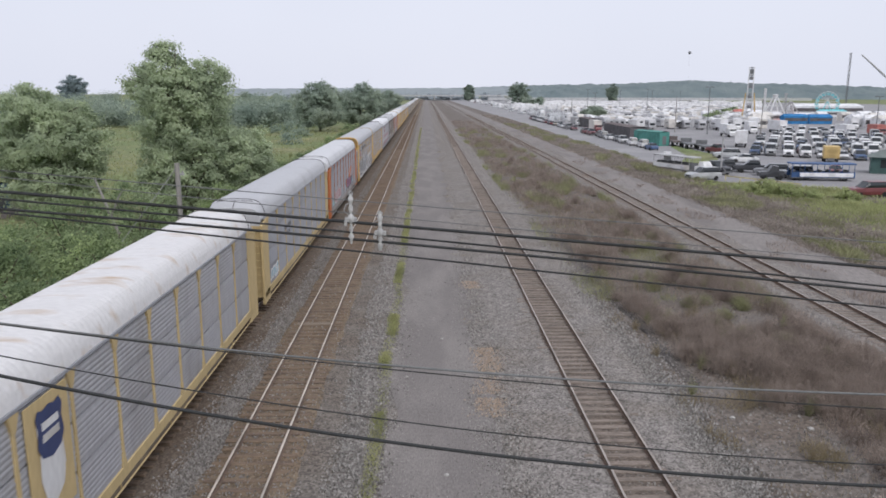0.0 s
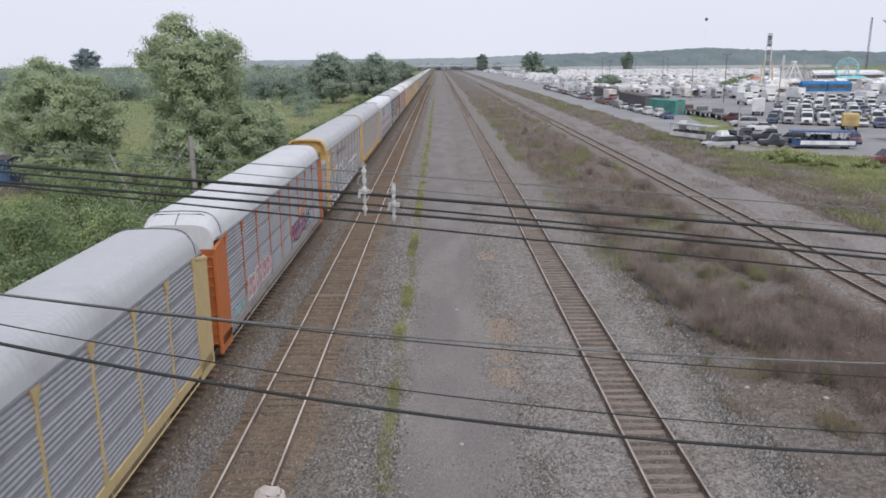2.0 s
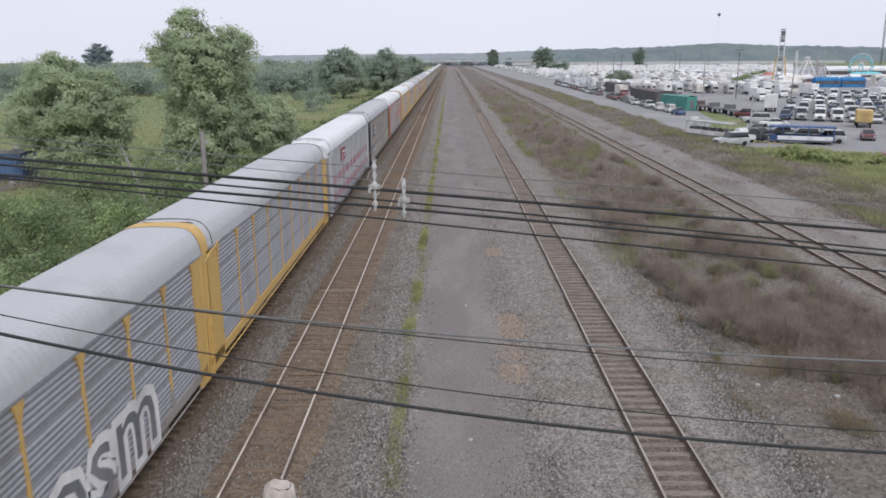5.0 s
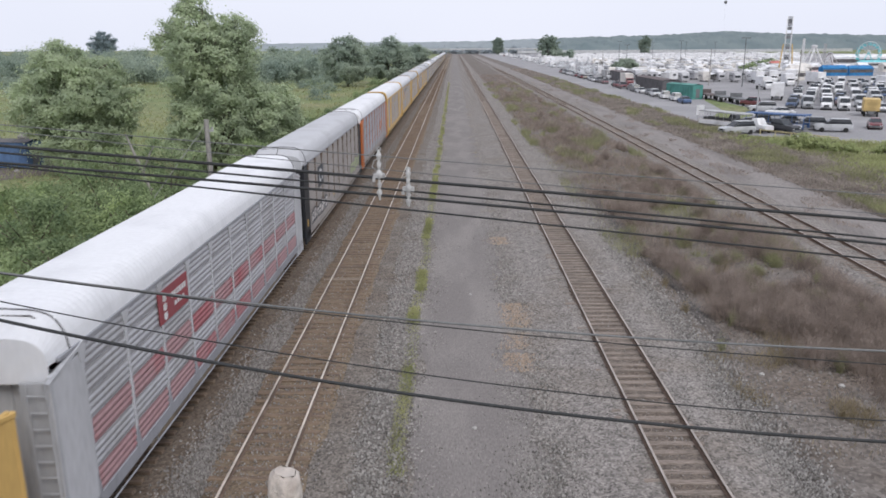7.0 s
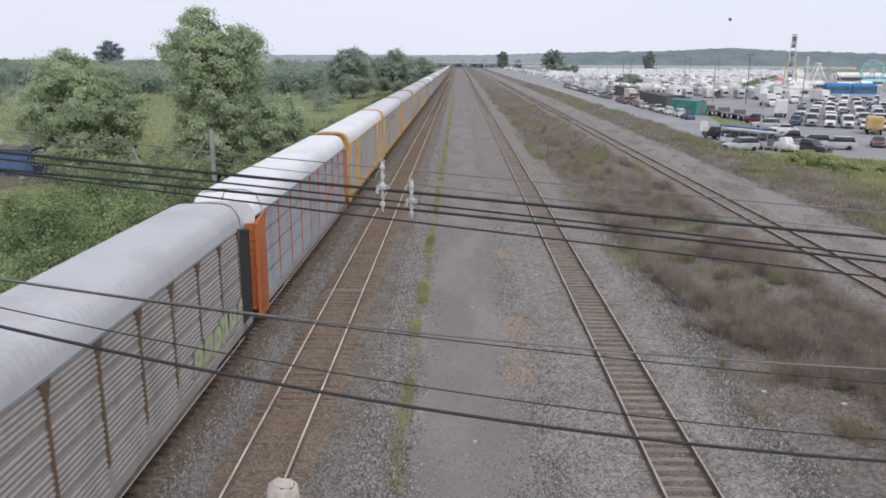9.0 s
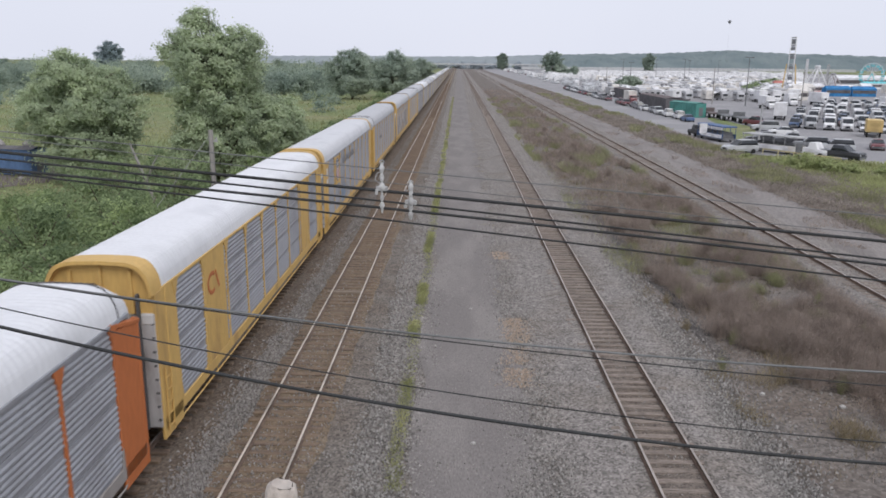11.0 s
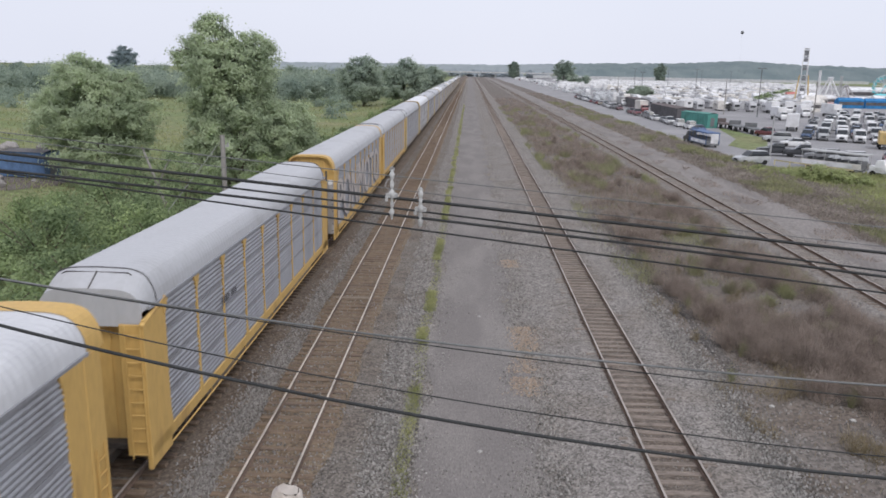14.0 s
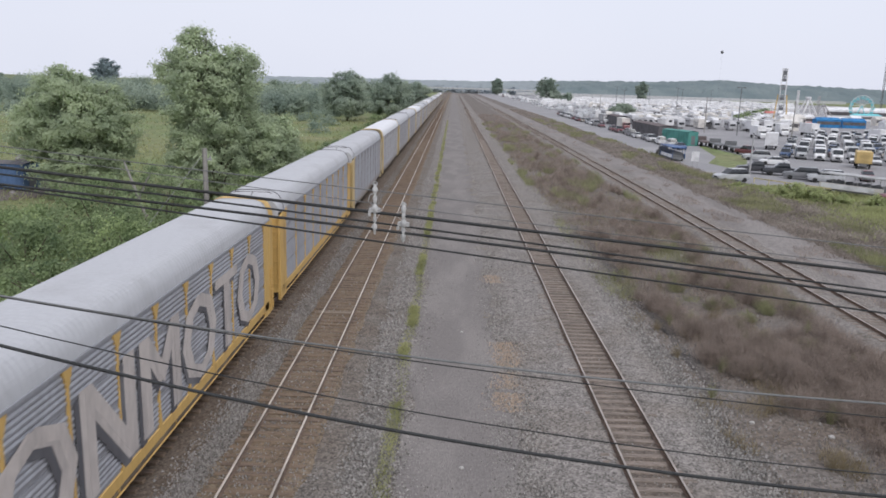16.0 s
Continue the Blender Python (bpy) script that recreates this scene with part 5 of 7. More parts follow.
thicket("weed_thicket", "low dry growth on the verge by the lane", 3000, 52, L_VERGE, lambda x, y: 0.5, 29, 38, 55, 350, 0.16, 0.6)

rb = random.Random(88)


def dry_shrub(label, at, r, h, seed, leaves, stems=420):
    """A dry shrub: fine stems fanning out from the root, each with side twigs."""
    rnd = random.Random(seed)
    t = thing("dry_shrub", label, "shrub", "dry shrubs", at=at)
    b, tw = Build(), Build()
    lean = Vector((rnd.gauss(0, 0.2), rnd.gauss(0, 0.2), 0)) * h
    for _ in range(stems):
        a, q = rnd.uniform(0, 6.283), rnd.random() ** 0.6
        root = Vector((math.cos(a) * q * r * 0.5, math.sin(a) * q * r * 0.5, 0))
        tip = Vector((math.cos(a) * q * r + rnd.gauss(0, 0.08), math.sin(a) * q * r + rnd.gauss(0, 0.08), h * rnd.uniform(0.4, 1.0) * (1 - 0.5 * q * q))) + lean * rnd.random()
        w = Vector((math.sin(a), -math.cos(a), 0)) * 0.007
        b.face([root - w, root + w, tip])
        for _k in range(5):
            p = root.lerp(tip, rnd.uniform(0.35, 1.0))
            e = p + Vector((rnd.gauss(0, 0.10), rnd.gauss(0, 0.10), rnd.uniform(0.0, 0.16)))
            tw.face([p - w * 0.8, p + w * 0.8, e])
    part("branchwork", b.mesh("branchwork", leaves), t)
    part("foliage", tw.mesh("foliage", leaves), t)
    return t


SHRUBS = [dry_shrub("dry brown shrub standing between the tracks", pose(13 + 0.9 * k, 33 + 4 * k, -0.42), 0.55 + 0.13 * k, 0.8 + 0.11 * k, 300 + k, L_DEAD, 330 + 45 * k) for k in range(7)]
n = 0
while n < 150:
    x, y = rb.uniform(11, 19.8), 1 / rb.uniform(1 / 190, 1 / 25)
    if rb.random() < dead_here(x, y):
        copy_thing(SHRUBS[n % 7], pose(x, y, -0.42, 0, 0, rb.uniform(0, 360)))
        n += 1
GREENS = [dry_shrub("yellow-green weed clump between the tracks", pose(16.5 + k, 100 + 9 * k, -0.42), 0.7, 0.8, 310 + k, L_GRASS, 260) for k in range(2)]
for k in range(30):
    copy_thing(GREENS[k % 2], pose(rb.uniform(11.8, 19.5), 1 / rb.uniform(1 / 160, 1 / 34), -0.42, 0, 0, rb.uniform(0, 360)))
dt = thing("dead_tree", "pale leaning dead trunk without bark", "tree", at=pose(-22.0, 54, Z0))
b = Build()
b.tube([(0.9, 0, -0.2), (0.2, 0.1, 1.8), (-0.7, 0.1, 4.4), (-1.2, 0, 6.0)], [0.17, 0.15, 0.11, 0.05], 8)
part("trunk", b.mesh("trunk", M_POLE, smooth=True), dt)
b = Build()
b.tube([(-0.3, 0.1, 3.2), (0.3, 0.2, 4.6), (0.7, 0.2, 5.2)], [0.07, 0.05, 0.02], 6)
part("limb", b.mesh("limb", M_POLE, smooth=True), dt)

TUFTS = [dry_shrub("yellow-green tuft of stalks on stony soil", pose(12.2 + 1.9 * k, 27.0 - 0.8 * k, -0.40), 0.26, 0.85, 330 + k, L_GRASS if k else L_STRAW, 70) for k in range(3)]
for k in range(30):
    copy_thing(TUFTS[k % 3], pose(rb.uniform(10.4, 19.0), rb.uniform(21.5, 48), -0.40, 0, 0, rb.uniform(0, 360)))


# ---- car park and fair ----
M_GLASS_DARK = mat("tinted_glass", (0.03, 0.035, 0.04), 0.12, spread=0.05, spec=0.5)
M_TYRE = mat("tyre", (0.03, 0.03, 0.03), 0.9)
CAR_PAINTS = {n: mat("car_" + n, c, 0.32, spread=0.06, spec=0.5) for n, c in dict(
    white=(0.74, 0.74, 0.74), silver=(0.46, 0.47, 0.48), grey=(0.20, 0.205, 0.215), black=(0.05, 0.052, 0.058), red=(0.18, 0.05, 0.055), blue=(0.08, 0.13, 0.24),
    green=(0.08, 0.15, 0.13), tan=(0.38, 0.33, 0.26)).items()}
M_RV = mat("camper_white", (0.72, 0.72, 0.725), 0.5, spread=0.06, col2=(0.60, 0.595, 0.59))
M_RV2 = mat("camper_cream", (0.66, 0.63, 0.585), 0.5, spread=0.06)
M_RV_GREY = mat("camper_grey", (0.46, 0.46, 0.47), 0.5, spread=0.08)
M_TEAL = mat("teal_paint", (0.085, 0.27, 0.235), 0.6, spread=0.12, fine=3)
M_SHED = mat("dark_boards", (0.12, 0.115, 0.12), 0.85, spread=0.25, fine=4)
M_SHED_ROOF = mat("dark_red_roof", (0.14, 0.115, 0.112), 0.85, spread=0.2, fine=3)
M_CANVAS = mat("white_canvas", (0.78, 0.78, 0.79), 0.8, spread=0.05)
M_FAIR_BLUE = mat("bright_blue_canvas", (0.035, 0.20, 0.44), 0.7, spread=0.12, fine=1)
M_FAIR_CYAN = mat("turquoise_paint", (0.18, 0.58, 0.62), 0.6, spread=0.1)
M_FAIR_YELLOW = mat("ride_yellow", (0.58, 0.42, 0.18), 0.6, spread=0.12)
M_PALE_YELLOW = mat("faded_rail_yellow", (0.55, 0.48, 0.28), 0.7, spread=0.15)
M_FAIR_RED = mat("faded_red_canvas", (0.52, 0.20, 0.17), 0.7, spread=0.12)
M_STEELWORK = mat("galvanised_steel", (0.42, 0.42, 0.42), 0.6, spread=0.12)
M_DARK_STEEL = mat("dark_pole_steel", (0.16, 0.165, 0.17), 0.6, spread=0.12)
M_TRAM_BLUE = mat("tram_blue", (0.05, 0.11, 0.25), 0.5, spread=0.12)
M_CONCRETE = mat("pale_concrete", (0.52, 0.53, 0.53), 0.9, spread=0.15, fine=2)
LOT_Z = -0.44

b = Build()
lot = [(36.5, 1500), (36.5, 118), (37.5, 107), (42, 100), (54, 93), (80, 87), (200, 78), (420, 70), (520, 900), (400, 1500)]
b.face([(x, y, LOT_Z) for x, y in lot])
thing("asphalt", "worn grey asphalt of the fair's car park", "car park", kind="structure", mesh=b.mesh("asphalt", M_ASPHALT))
b = Build()
b.face([(x, y, LOT_Z + 0.02) for x, y in [(45, 124), (51, 133), (56.5, 148), (57, 178), (54.5, 170), (50, 146), (44, 132)]])
thing("grass_island", "grass island between the road and the parked trailers", "grass", kind="structure", mesh=b.mesh("grass_island", M_MEADOW))


def wheel_mesh(r=0.33, w=0.22):
    b = Build()
    b.tube([(-w / 2, 0, r), (-w / 2 + 0.02, 0, r), (w / 2 - 0.02, 0, r), (w / 2, 0, r)], [r * 0.9, r, r, r * 0.9], 12)
    return b.mesh("wheel", M_TYRE)


WHEEL, WHEEL_BIG = wheel_mesh(), wheel_mesh(0.48, 0.28)


def hull(b, ys, slot=0):
    """Closed body through cross-sections (y, half width low, half width high, z low, z high)."""
    rows = []
    for y, w0, w1, z0, z1 in ys:
        m = z0 + (z1 - z0) * 0.45
        rows.append([(-w0 * 0.94, y, z0), (w0 * 0.94, y, z0), (w0, y, m), (w1, y, z1 - 0.05), (w1 * 0.9, y, z1), (-w1 * 0.9, y, z1), (-w1, y, z1 - 0.05), (-w0, y, m)])
    b.grid(rows, slot, close=True)
    b.face(rows[0][::-1], slot)
    b.face(rows[-1], slot)


KINDS = {
    "sedan": (4.7, [(0, 0.75, 0.7, 0.35, 0.75), (0.3, 0.88, 0.85, 0.22, 0.92), (1.1, 0.9, 0.87, 0.2, 0.98), (3.2, 0.9, 0.87, 0.2, 0.98), (4.4, 0.88, 0.82, 0.22, 0.86), (4.7, 0.75, 0.7, 0.35, 0.68)],
              [(0.75, 0.82, 0.74, 0.95, 0.99), (1.35, 0.82, 0.64, 0.95, 1.42), (2.6, 0.82, 0.64, 0.95, 1.44), (3.45, 0.82, 0.74, 0.95, 0.98)]),
    "suv": (4.8, [(0, 0.85, 0.8, 0.4, 1.0), (0.2, 0.93, 0.9, 0.3, 1.1), (3.4, 0.94, 0.9, 0.28, 1.1), (4.5, 0.92, 0.86, 0.3, 1.02), (4.8, 0.82, 0.78, 0.4, 0.85)],
            [(0.12, 0.86, 0.78, 1.07, 1.12), (0.4, 0.86, 0.72, 1.07, 1.76), (2.7, 0.86, 0.72, 1.07, 1.78), (3.5, 0.86, 0.78, 1.07, 1.10)]),
    "pickup": (5.7, [(0, 0.92, 0.9, 0.5, 1.15), (0.1, 0.95, 0.93, 0.42, 1.18), (4.2, 0.96, 0.92, 0.4, 1.2), (5.4, 0.94, 0.88, 0.42, 1.12), (5.7, 0.86, 0.8, 0.5, 0.95)],
               [(1.9, 0.88, 0.78, 1.17, 1.22), (2.1, 0.88, 0.74, 1.17, 1.86), (3.4, 0.88, 0.74, 1.17, 1.88), (4.2, 0.88, 0.8, 1.17, 1.22)]),
    "van": (5.4, [(0, 0.92, 0.88, 0.4, 2.15), (0.15, 0.98, 0.92, 0.32, 2.3), (4.0, 0.98, 0.92, 0.32, 2.3), (4.5, 0.98, 0.9, 0.32, 1.6), (5.2, 0.95, 0.86, 0.34, 1.2), (5.4, 0.86, 0.8, 0.42, 1.0)],
            [(3.95, 0.80, 0.78, 1.3, 2.22), (4.2, 0.86, 0.82, 1.3, 2.2), (4.66, 0.88, 0.85, 1.3, 1.62), (4.8, 0.86, 0.82, 1.28, 1.48)]),
}
VEHICLES = {}


def vehicle(kind, colour, x, y, turn, label=None, group="parked cars", detail=True):
    key = (kind, colour, detail, label)
    at = pose(x, y, LOT_Z, 0, 0, turn)
    if key in VEHICLES:
        return copy_thing(VEHICLES[key], at)
    length, body, cab = KINDS[kind]
    v = thing(kind if kind != "sedan" else "sedan_car", label or "%s %s parked on the asphalt" % (colour, kind), "car" if kind in ("sedan", "suv") else kind, group, at=at)
    b = Build()
    hull(b, [(q - length / 2, *r) for q, *r in body])
    part("body", b.mesh("body", CAR_PAINTS[colour], smooth=False), v)
    b = Build()
    hull(b, [(q - length / 2, *r) for q, *r in cab])
    part("glasshouse", b.mesh("glasshouse", M_GLASS_DARK), v)
    if kind in ("sedan", "suv", "pickup"):
        b = Build()
        w, z = cab[1][2] * 0.94, cab[1][4]
        b.box(-w, w, cab[1][0] - length / 2 + 0.05, cab[2][0] - length / 2, z - 0.03, z + 0.035, 0.02)
        part("roof_panel", b.mesh("roof_panel", CAR_PAINTS[colour]), v)
    front, tall = length / 2, body[-2][4]
    b = Build()
    b.box(-0.78, 0.78, front - 0.16, front + 0.03, 0.32, 0.58, 0.03)
    part("bumper", b.mesh("bumper", M_DARK_STEEL), v)
    b = Build()
    b.box(-0.42, 0.42, front - 0.2, front + 0.012, 0.60, tall - 0.22, 0.02)
    part("grille", b.mesh("grille", M_GLASS_DARK), v)
    if kind == "van":
        b = Build()
        for sx in (-1, 1):
            b.box(sx * 0.955 - 0.02, sx * 0.955 + 0.02, front - 1.9, front - 1.05, 1.35, 1.95, 0.02)
        part("side_window", b.mesh("side_window", M_GLASS_DARK), v)
    if detail:
        lamp = shared("headlight", lambda: (lambda q: (q.box(-0.16, 0.16, -0.1, 0.02, 0, 0.17, 0.02), q.mesh("headlight", M_CANVAS))[-1])(Build()))
        for sx in (-1, 1):
            part("headlight", lamp, v, "", pose(sx * 0.62, front - 0.02, tall - 0.36))
            for q in (0.18, 0.81):
                part("wheel", WHEEL, v, "", pose(sx * 0.82, (q - 0.5) * length, 0))
    VEHICLES[key] = v
    return v


def camper(kind, m, x, y, turn):
    key = ("camper", kind, m.name)
    at = pose(x, y, LOT_Z, 0, 0, turn)
    if key in VEHICLES:
        return copy_thing(VEHICLES[key], at)
    v = thing("camper", ("white travel trailer with a dark window band" if kind == 0 else "white motorhome with a sloping cab front" if kind == 1 else "pale camper trailer with a striped awning"), "camper", "campers in the field", at=at)
    b = Build()
    if kind == 1:
        hull(b, [(-4.2, 1.2, 1.2, 0.45, 3.2), (3.0, 1.22, 1.22, 0.42, 3.25), (3.5, 1.22, 1.2, 0.42, 2.9), (4.3, 1.15, 1.05, 0.5, 1.4)])
    else:
        hull(b, [(-3.6, 1.1, 1.05, 0.6, 2.6), (-3.2, 1.2, 1.2, 0.5, 3.05), (3.0, 1.2, 1.2, 0.5, 3.05), (3.7, 1.1, 1.0, 0.7, 2.3)])
    part("body", b.mesh("body", m), v)
    b = Build()
    for s in (-1, 1):
        for q in (-2.2, -0.4, 1.6):
            b.box(s * 1.215 - 0.02, s * 1.215 + 0.02, q - 0.5, q + 0.5, 1.6, 2.3)
    b.box(-0.8, 0.8, 3.3, 3.75, 1.5, 2.1)
    part("window_band", b.mesh("window_band", M_GLASS_DARK), v)
    if kind == 2:
        b = Build()
        b.grid([[(1.2, -2.6, 2.75), (1.2, 1.6, 2.75)], [(2.6, -2.6, 2.25), (2.6, 1.6, 2.25)], [(2.62, -2.6, 2.1), (2.62, 1.6, 2.1)]])
        part("awning", b.mesh("awning", M_CANVAS), v)
    part("axle", shared("axle", lambda: (lambda q: (q.tube([(-1.1, -0.4, 0.33), (-0.9, -0.4, 0.33), (-0.88, -0.4, 0.33), (0.88, -0.4, 0.33), (0.9, -0.4, 0.33), (1.1, -0.4, 0.33)], [0.33, 0.33, 0.06, 0.06, 0.33, 0.33], 12),
         q.mesh("axle", M_TYRE))[-1])(Build())), v)
    VEHICLES[key] = v
    return v


def box_truck(label, box_mat, cab_paint, x, y, turn, l=6.0, h=3.3):
    v = thing("box_truck", label, "truck", "trucks", at=pose(x, y, LOT_Z, 0, 0, turn))
    b = Build()
    b.box(-1.22, 1.22, -l / 2, l / 2, 0.95, h, 0.05)
    part("cargo_box", b.mesh("cargo_box", box_mat), v)
    b = Build()
    hull(b, [(l / 2 + 0.1, 1.05, 1.0, 0.5, 2.3), (l / 2 + 1.2, 1.05, 0.98, 0.5, 2.3), (l / 2 + 1.7, 1.05, 0.95, 0.5, 1.4), (l / 2 + 2.2, 0.95, 0.9, 0.5, 1.2)])
    part("cab", b.mesh("cab", cab_paint), v)
    b = Build()
    b.box(-0.9, 0.9, l / 2 + 1.2, l / 2 + 1.55, 1.45, 2.15)
    part("windscreen", b.mesh("windscreen", M_GLASS_DARK), v)
    b = Build()
    b.box(-0.5, 0.5, -l / 2, l / 2 + 1.5, 0.5, 0.97)
    part("chassis", b.mesh("chassis", M_DARK_STEEL), v)
    for s in (-1, 1):
        for q in (-l * 0.3, l / 2 + 1.2):
            part("wheel", WHEEL_BIG, v, "", pose(s * 0.95, q, 0))
    return v


rl = random.Random(5)
cols = ["white", "silver", "grey", "black", "red", "blue", "white", "silver", "tan", "green"]
for k in range(26):      # along the access road
    vehicle(rl.choice(("sedan", "suv", "sedan", "pickup")), rl.choice(cols), 47.6 + rl.uniform(-0.6, 0.6) + 0.006 * (k * 7), 163 + 7.2 * k + (8 if k > 10 else 0), rl.choice((0, 180)) + rl.uniform(-4, 4))
TRUCK_SPOTS = [(70.6, 171.5), (70.0, 131.5), (84, 214), (98, 232), (116, 212), (108, 236), (126, 214), (76.2, 235.3), (86.4, 197.9), (133.2, 226.3), (82.6, 225.6), (69.3, 114.5), (108.2, 176.3)]
BAND = [("van", "white")] * 5 + [("suv", "silver"), ("suv", "white"), ("suv", "grey"), ("suv", "black"), ("sedan", "white"), ("sedan", "silver"), ("sedan", "black"), ("sedan", "red"),
                                 ("pickup", "white"), ("pickup", "silver"), ("suv", "blue"), ("sedan", "grey"), ("van", "silver"), ("sedan", "tan")]
for r_ in range(11):      # rows of cars that face the railway, the nearest first
    for k in range(17 if r_ < 8 else 14):
        x = 64.5 + 4.3 * r_ + 2.35 * k + (4 if r_ > 6 else 0) + rl.uniform(-0.25, 0.25)
        y = 149.5 + 9.2 * r_ - 1.95 * k + rl.uniform(-0.7, 0.7)
        if rl.random() < 0.86 and x / y < 0.68 and all((x - a) ** 2 + (y - c) ** 2 > 36 for a, c in TRUCK_SPOTS):
            kind, colour = rl.choice(BAND)
            vehicle(kind, colour, x, y, 155 + rl.uniform(-5, 5), detail=r_ < 3)
vehicle("sedan", "white", 55.4, 132.6, 75, "white sedan leaving the car park")
vehicle("pickup", "black", 46.4, 117.0, 80, "black pickup truck beside the road")
vehicle("pickup", "black", 49.6, 115.2, 75, "dark grey pickup truck beside the road")
vehicle("suv", "silver", 55.8, 141.5, 80)
vehicle("pickup", "red", 58.3, 152.5, 20)
vehicle("suv", "grey", 50.3, 110.6, 72, "dark grey wagon standing by the kerb")
vehicle("suv", "silver", 52.4, 107.6, 75)
QUEUE = vehicle("pickup", "black", 43.2, 113.5, 200, "black crew-cab pickup truck driving along the car park")
vehicle("suv", "silver", 38.3, 105.0, 105, "silver work wagon parked behind the verge")
vehicle("sedan", "red", 60.2, 111.4, 155, "dark red car waiting at the crossing")
vehicle("suv", "red", 51.4, 87.6, 95, "maroon car at the foot of the verge")
vehicle("sedan", "white", 62.0, 78.0, 95)
for k, (x, y) in enumerate([(57.2, 176), (57.8, 168), (58.6, 160.5)]):
    t = thing("flatbed_trailer", "empty dark flatbed trailer parked in line", "trailer", "flatbed trailers", at=pose(x, y, LOT_Z, 0, 0, -6))
    b = Build()
    b.box(-1.2, 1.2, -3.6, 3.6, 0.9, 1.15, 0.03)
    b.box(-1.2, 1.2, 3.3, 3.5, 1.1, 2.0, 0.03)
    part("deck", b.mesh("deck", M_DARK_STEEL if k else M_SHED_ROOF), t)
    for s in (-1, 1):
        for q in (-2.4, -1.3, 2.2):
            part("wheel", WHEEL_BIG, t, "", pose(s * 0.95, q, 0))

# campers: a dense field of white roofs
taken = []
tries = 0
while len(taken) < 300 and tries < 20000:
    tries += 1
    y = 255 + 330 * rl.random() ** 1.2
    x = y * rl.uniform(0.15, 0.375 if y < 420 else 0.40) + 14
    if x < 64 or any(abs(x - a) < 3.4 and abs(y - c) < 9.0 for a, c in taken):
        continue
    taken.append((x, y))
    camper(rl.choice((0, 0, 1, 2)), rl.choice((M_RV, M_RV, M_RV2, M_RV_GREY)), x, y, rl.choice((0, 90, 180, 8, -8, 172)) + rl.uniform(-6, 6))
for k in range(60):
    y = 290 + 380 * rl.random()
    x = y * rl.uniform(0.20, 0.38) + 16
    if not any(abs(x - a) < 3.0 and abs(y - c) < 6.5 for a, c in taken):
        taken.append((x, y))
        vehicle(rl.choice(("pickup", "suv", "sedan")), rl.choice(cols), x, y, rl.uniform(0, 360), detail=False)
for k in range(34):      # far line of vehicles beside the railway
    y = 330 + 24 * k
    x = 52 + 0.012 * y + rl.uniform(-4, 6)
    if k % 3:
        vehicle(rl.choice(("van", "suv", "sedan")), rl.choice(("white", "silver", "white", "grey", "red", "white")), x, y, rl.uniform(-10, 10), detail=False)
    else:
        camper(rl.choice((0, 1)), M_RV, x + 4, y, rl.choice((0, 90)))


fc = Build()
for k in range(620):      # beyond: too many to count
    y = 560 + 420 * rl.random()
    x = y * rl.uniform(0.095, 0.42) + 12
    w, l, h = rl.uniform(1.1, 1.5), rl.uniform(2.2, 4.2), rl.uniform(2.4, 3.4)
    if rl.random() < 0.5:
        w, l = l, w
    fc.box(x - w, x + w, y - l, y + l, LOT_Z + 0.4, LOT_Z + h, 0.15)
    fc.box(x - w * 0.8, x + w * 0.8, y - l * 0.9, y + l * 0.9, LOT_Z, LOT_Z + 0.42)
thing("far_campers", "distant field of white campers and tents", "camper", kind="stuff", mesh=fc.mesh("far_campers", M_RV))
b = Build()
for k in range(260):      # far parked cars beside the line
    y = 320 + 700 * rl.random() ** 1.4
    x = rl.uniform(44, 58) + 0.02 * y + (rl.random() ** 2) * 0.07 * y
    b.box(x - 0.9, x + 0.9, y - 2.2, y + 2.2, LOT_Z + 0.2, LOT_Z + 0.95, 0.2)
    b.box(x - 0.75, x + 0.75, y - 1.4, y + 1.0, LOT_Z + 0.95, LOT_Z + 1.5, 0.25)
thing("far_cars", "long line of distant parked cars along the railway", "car", kind="stuff", mesh=b.mesh("far_cars", CAR_PAINTS["silver"]))


def container(name, label, m, roof, x, y, turn, w, l, h, category="container"):
    v = thing(name, label, category, at=pose(x, y, LOT_Z, 0, 0, turn))
    b = Build()
    n = int(l / 0.5)
    for s in (-1, 1):
        b.grid([[(s * (w / 2 - (0.05 if k % 2 else 0)), -l / 2 + l * k / n, 0.12) for k in range(n + 1)], [(s * (w / 2 - (0.05 if k % 2 else 0)), -l / 2 + l * k / n, h) for k in range(n + 1)]])
    b.box(-w / 2 + 0.02, w / 2 - 0.02, -l / 2, -l / 2 + 0.06, 0.12, h)
    b.box(-w / 2 + 0.02, w / 2 - 0.02, l / 2 - 0.06, l / 2, 0.12, h)
    b.box(-w / 2, w / 2, -l / 2, l / 2, 0.0, 0.12)
    part("wall", b.mesh("wall", m), v)
    b = Build()
    b.grid([[(-w / 2 - 0.08, -l / 2 - 0.08, h), (-w / 2 - 0.08, l / 2 + 0.08, h)], [(0, -l / 2 - 0.08, h + 0.25), (0, l / 2 + 0.08, h + 0.25)], [(w / 2 + 0.08, -l / 2 - 0.08, h), (w / 2 + 0.08, l / 2 + 0.08, h)]])
    part("roof", b.mesh("roof", roof), v)
    b = Build()
    b.box(-0.5, 0.5, -l / 2 - 0.03, -l / 2 + 0.02, 0.3, 2.2)
    part("door", b.mesh("door", M_DARK_STEEL), v)
    return v


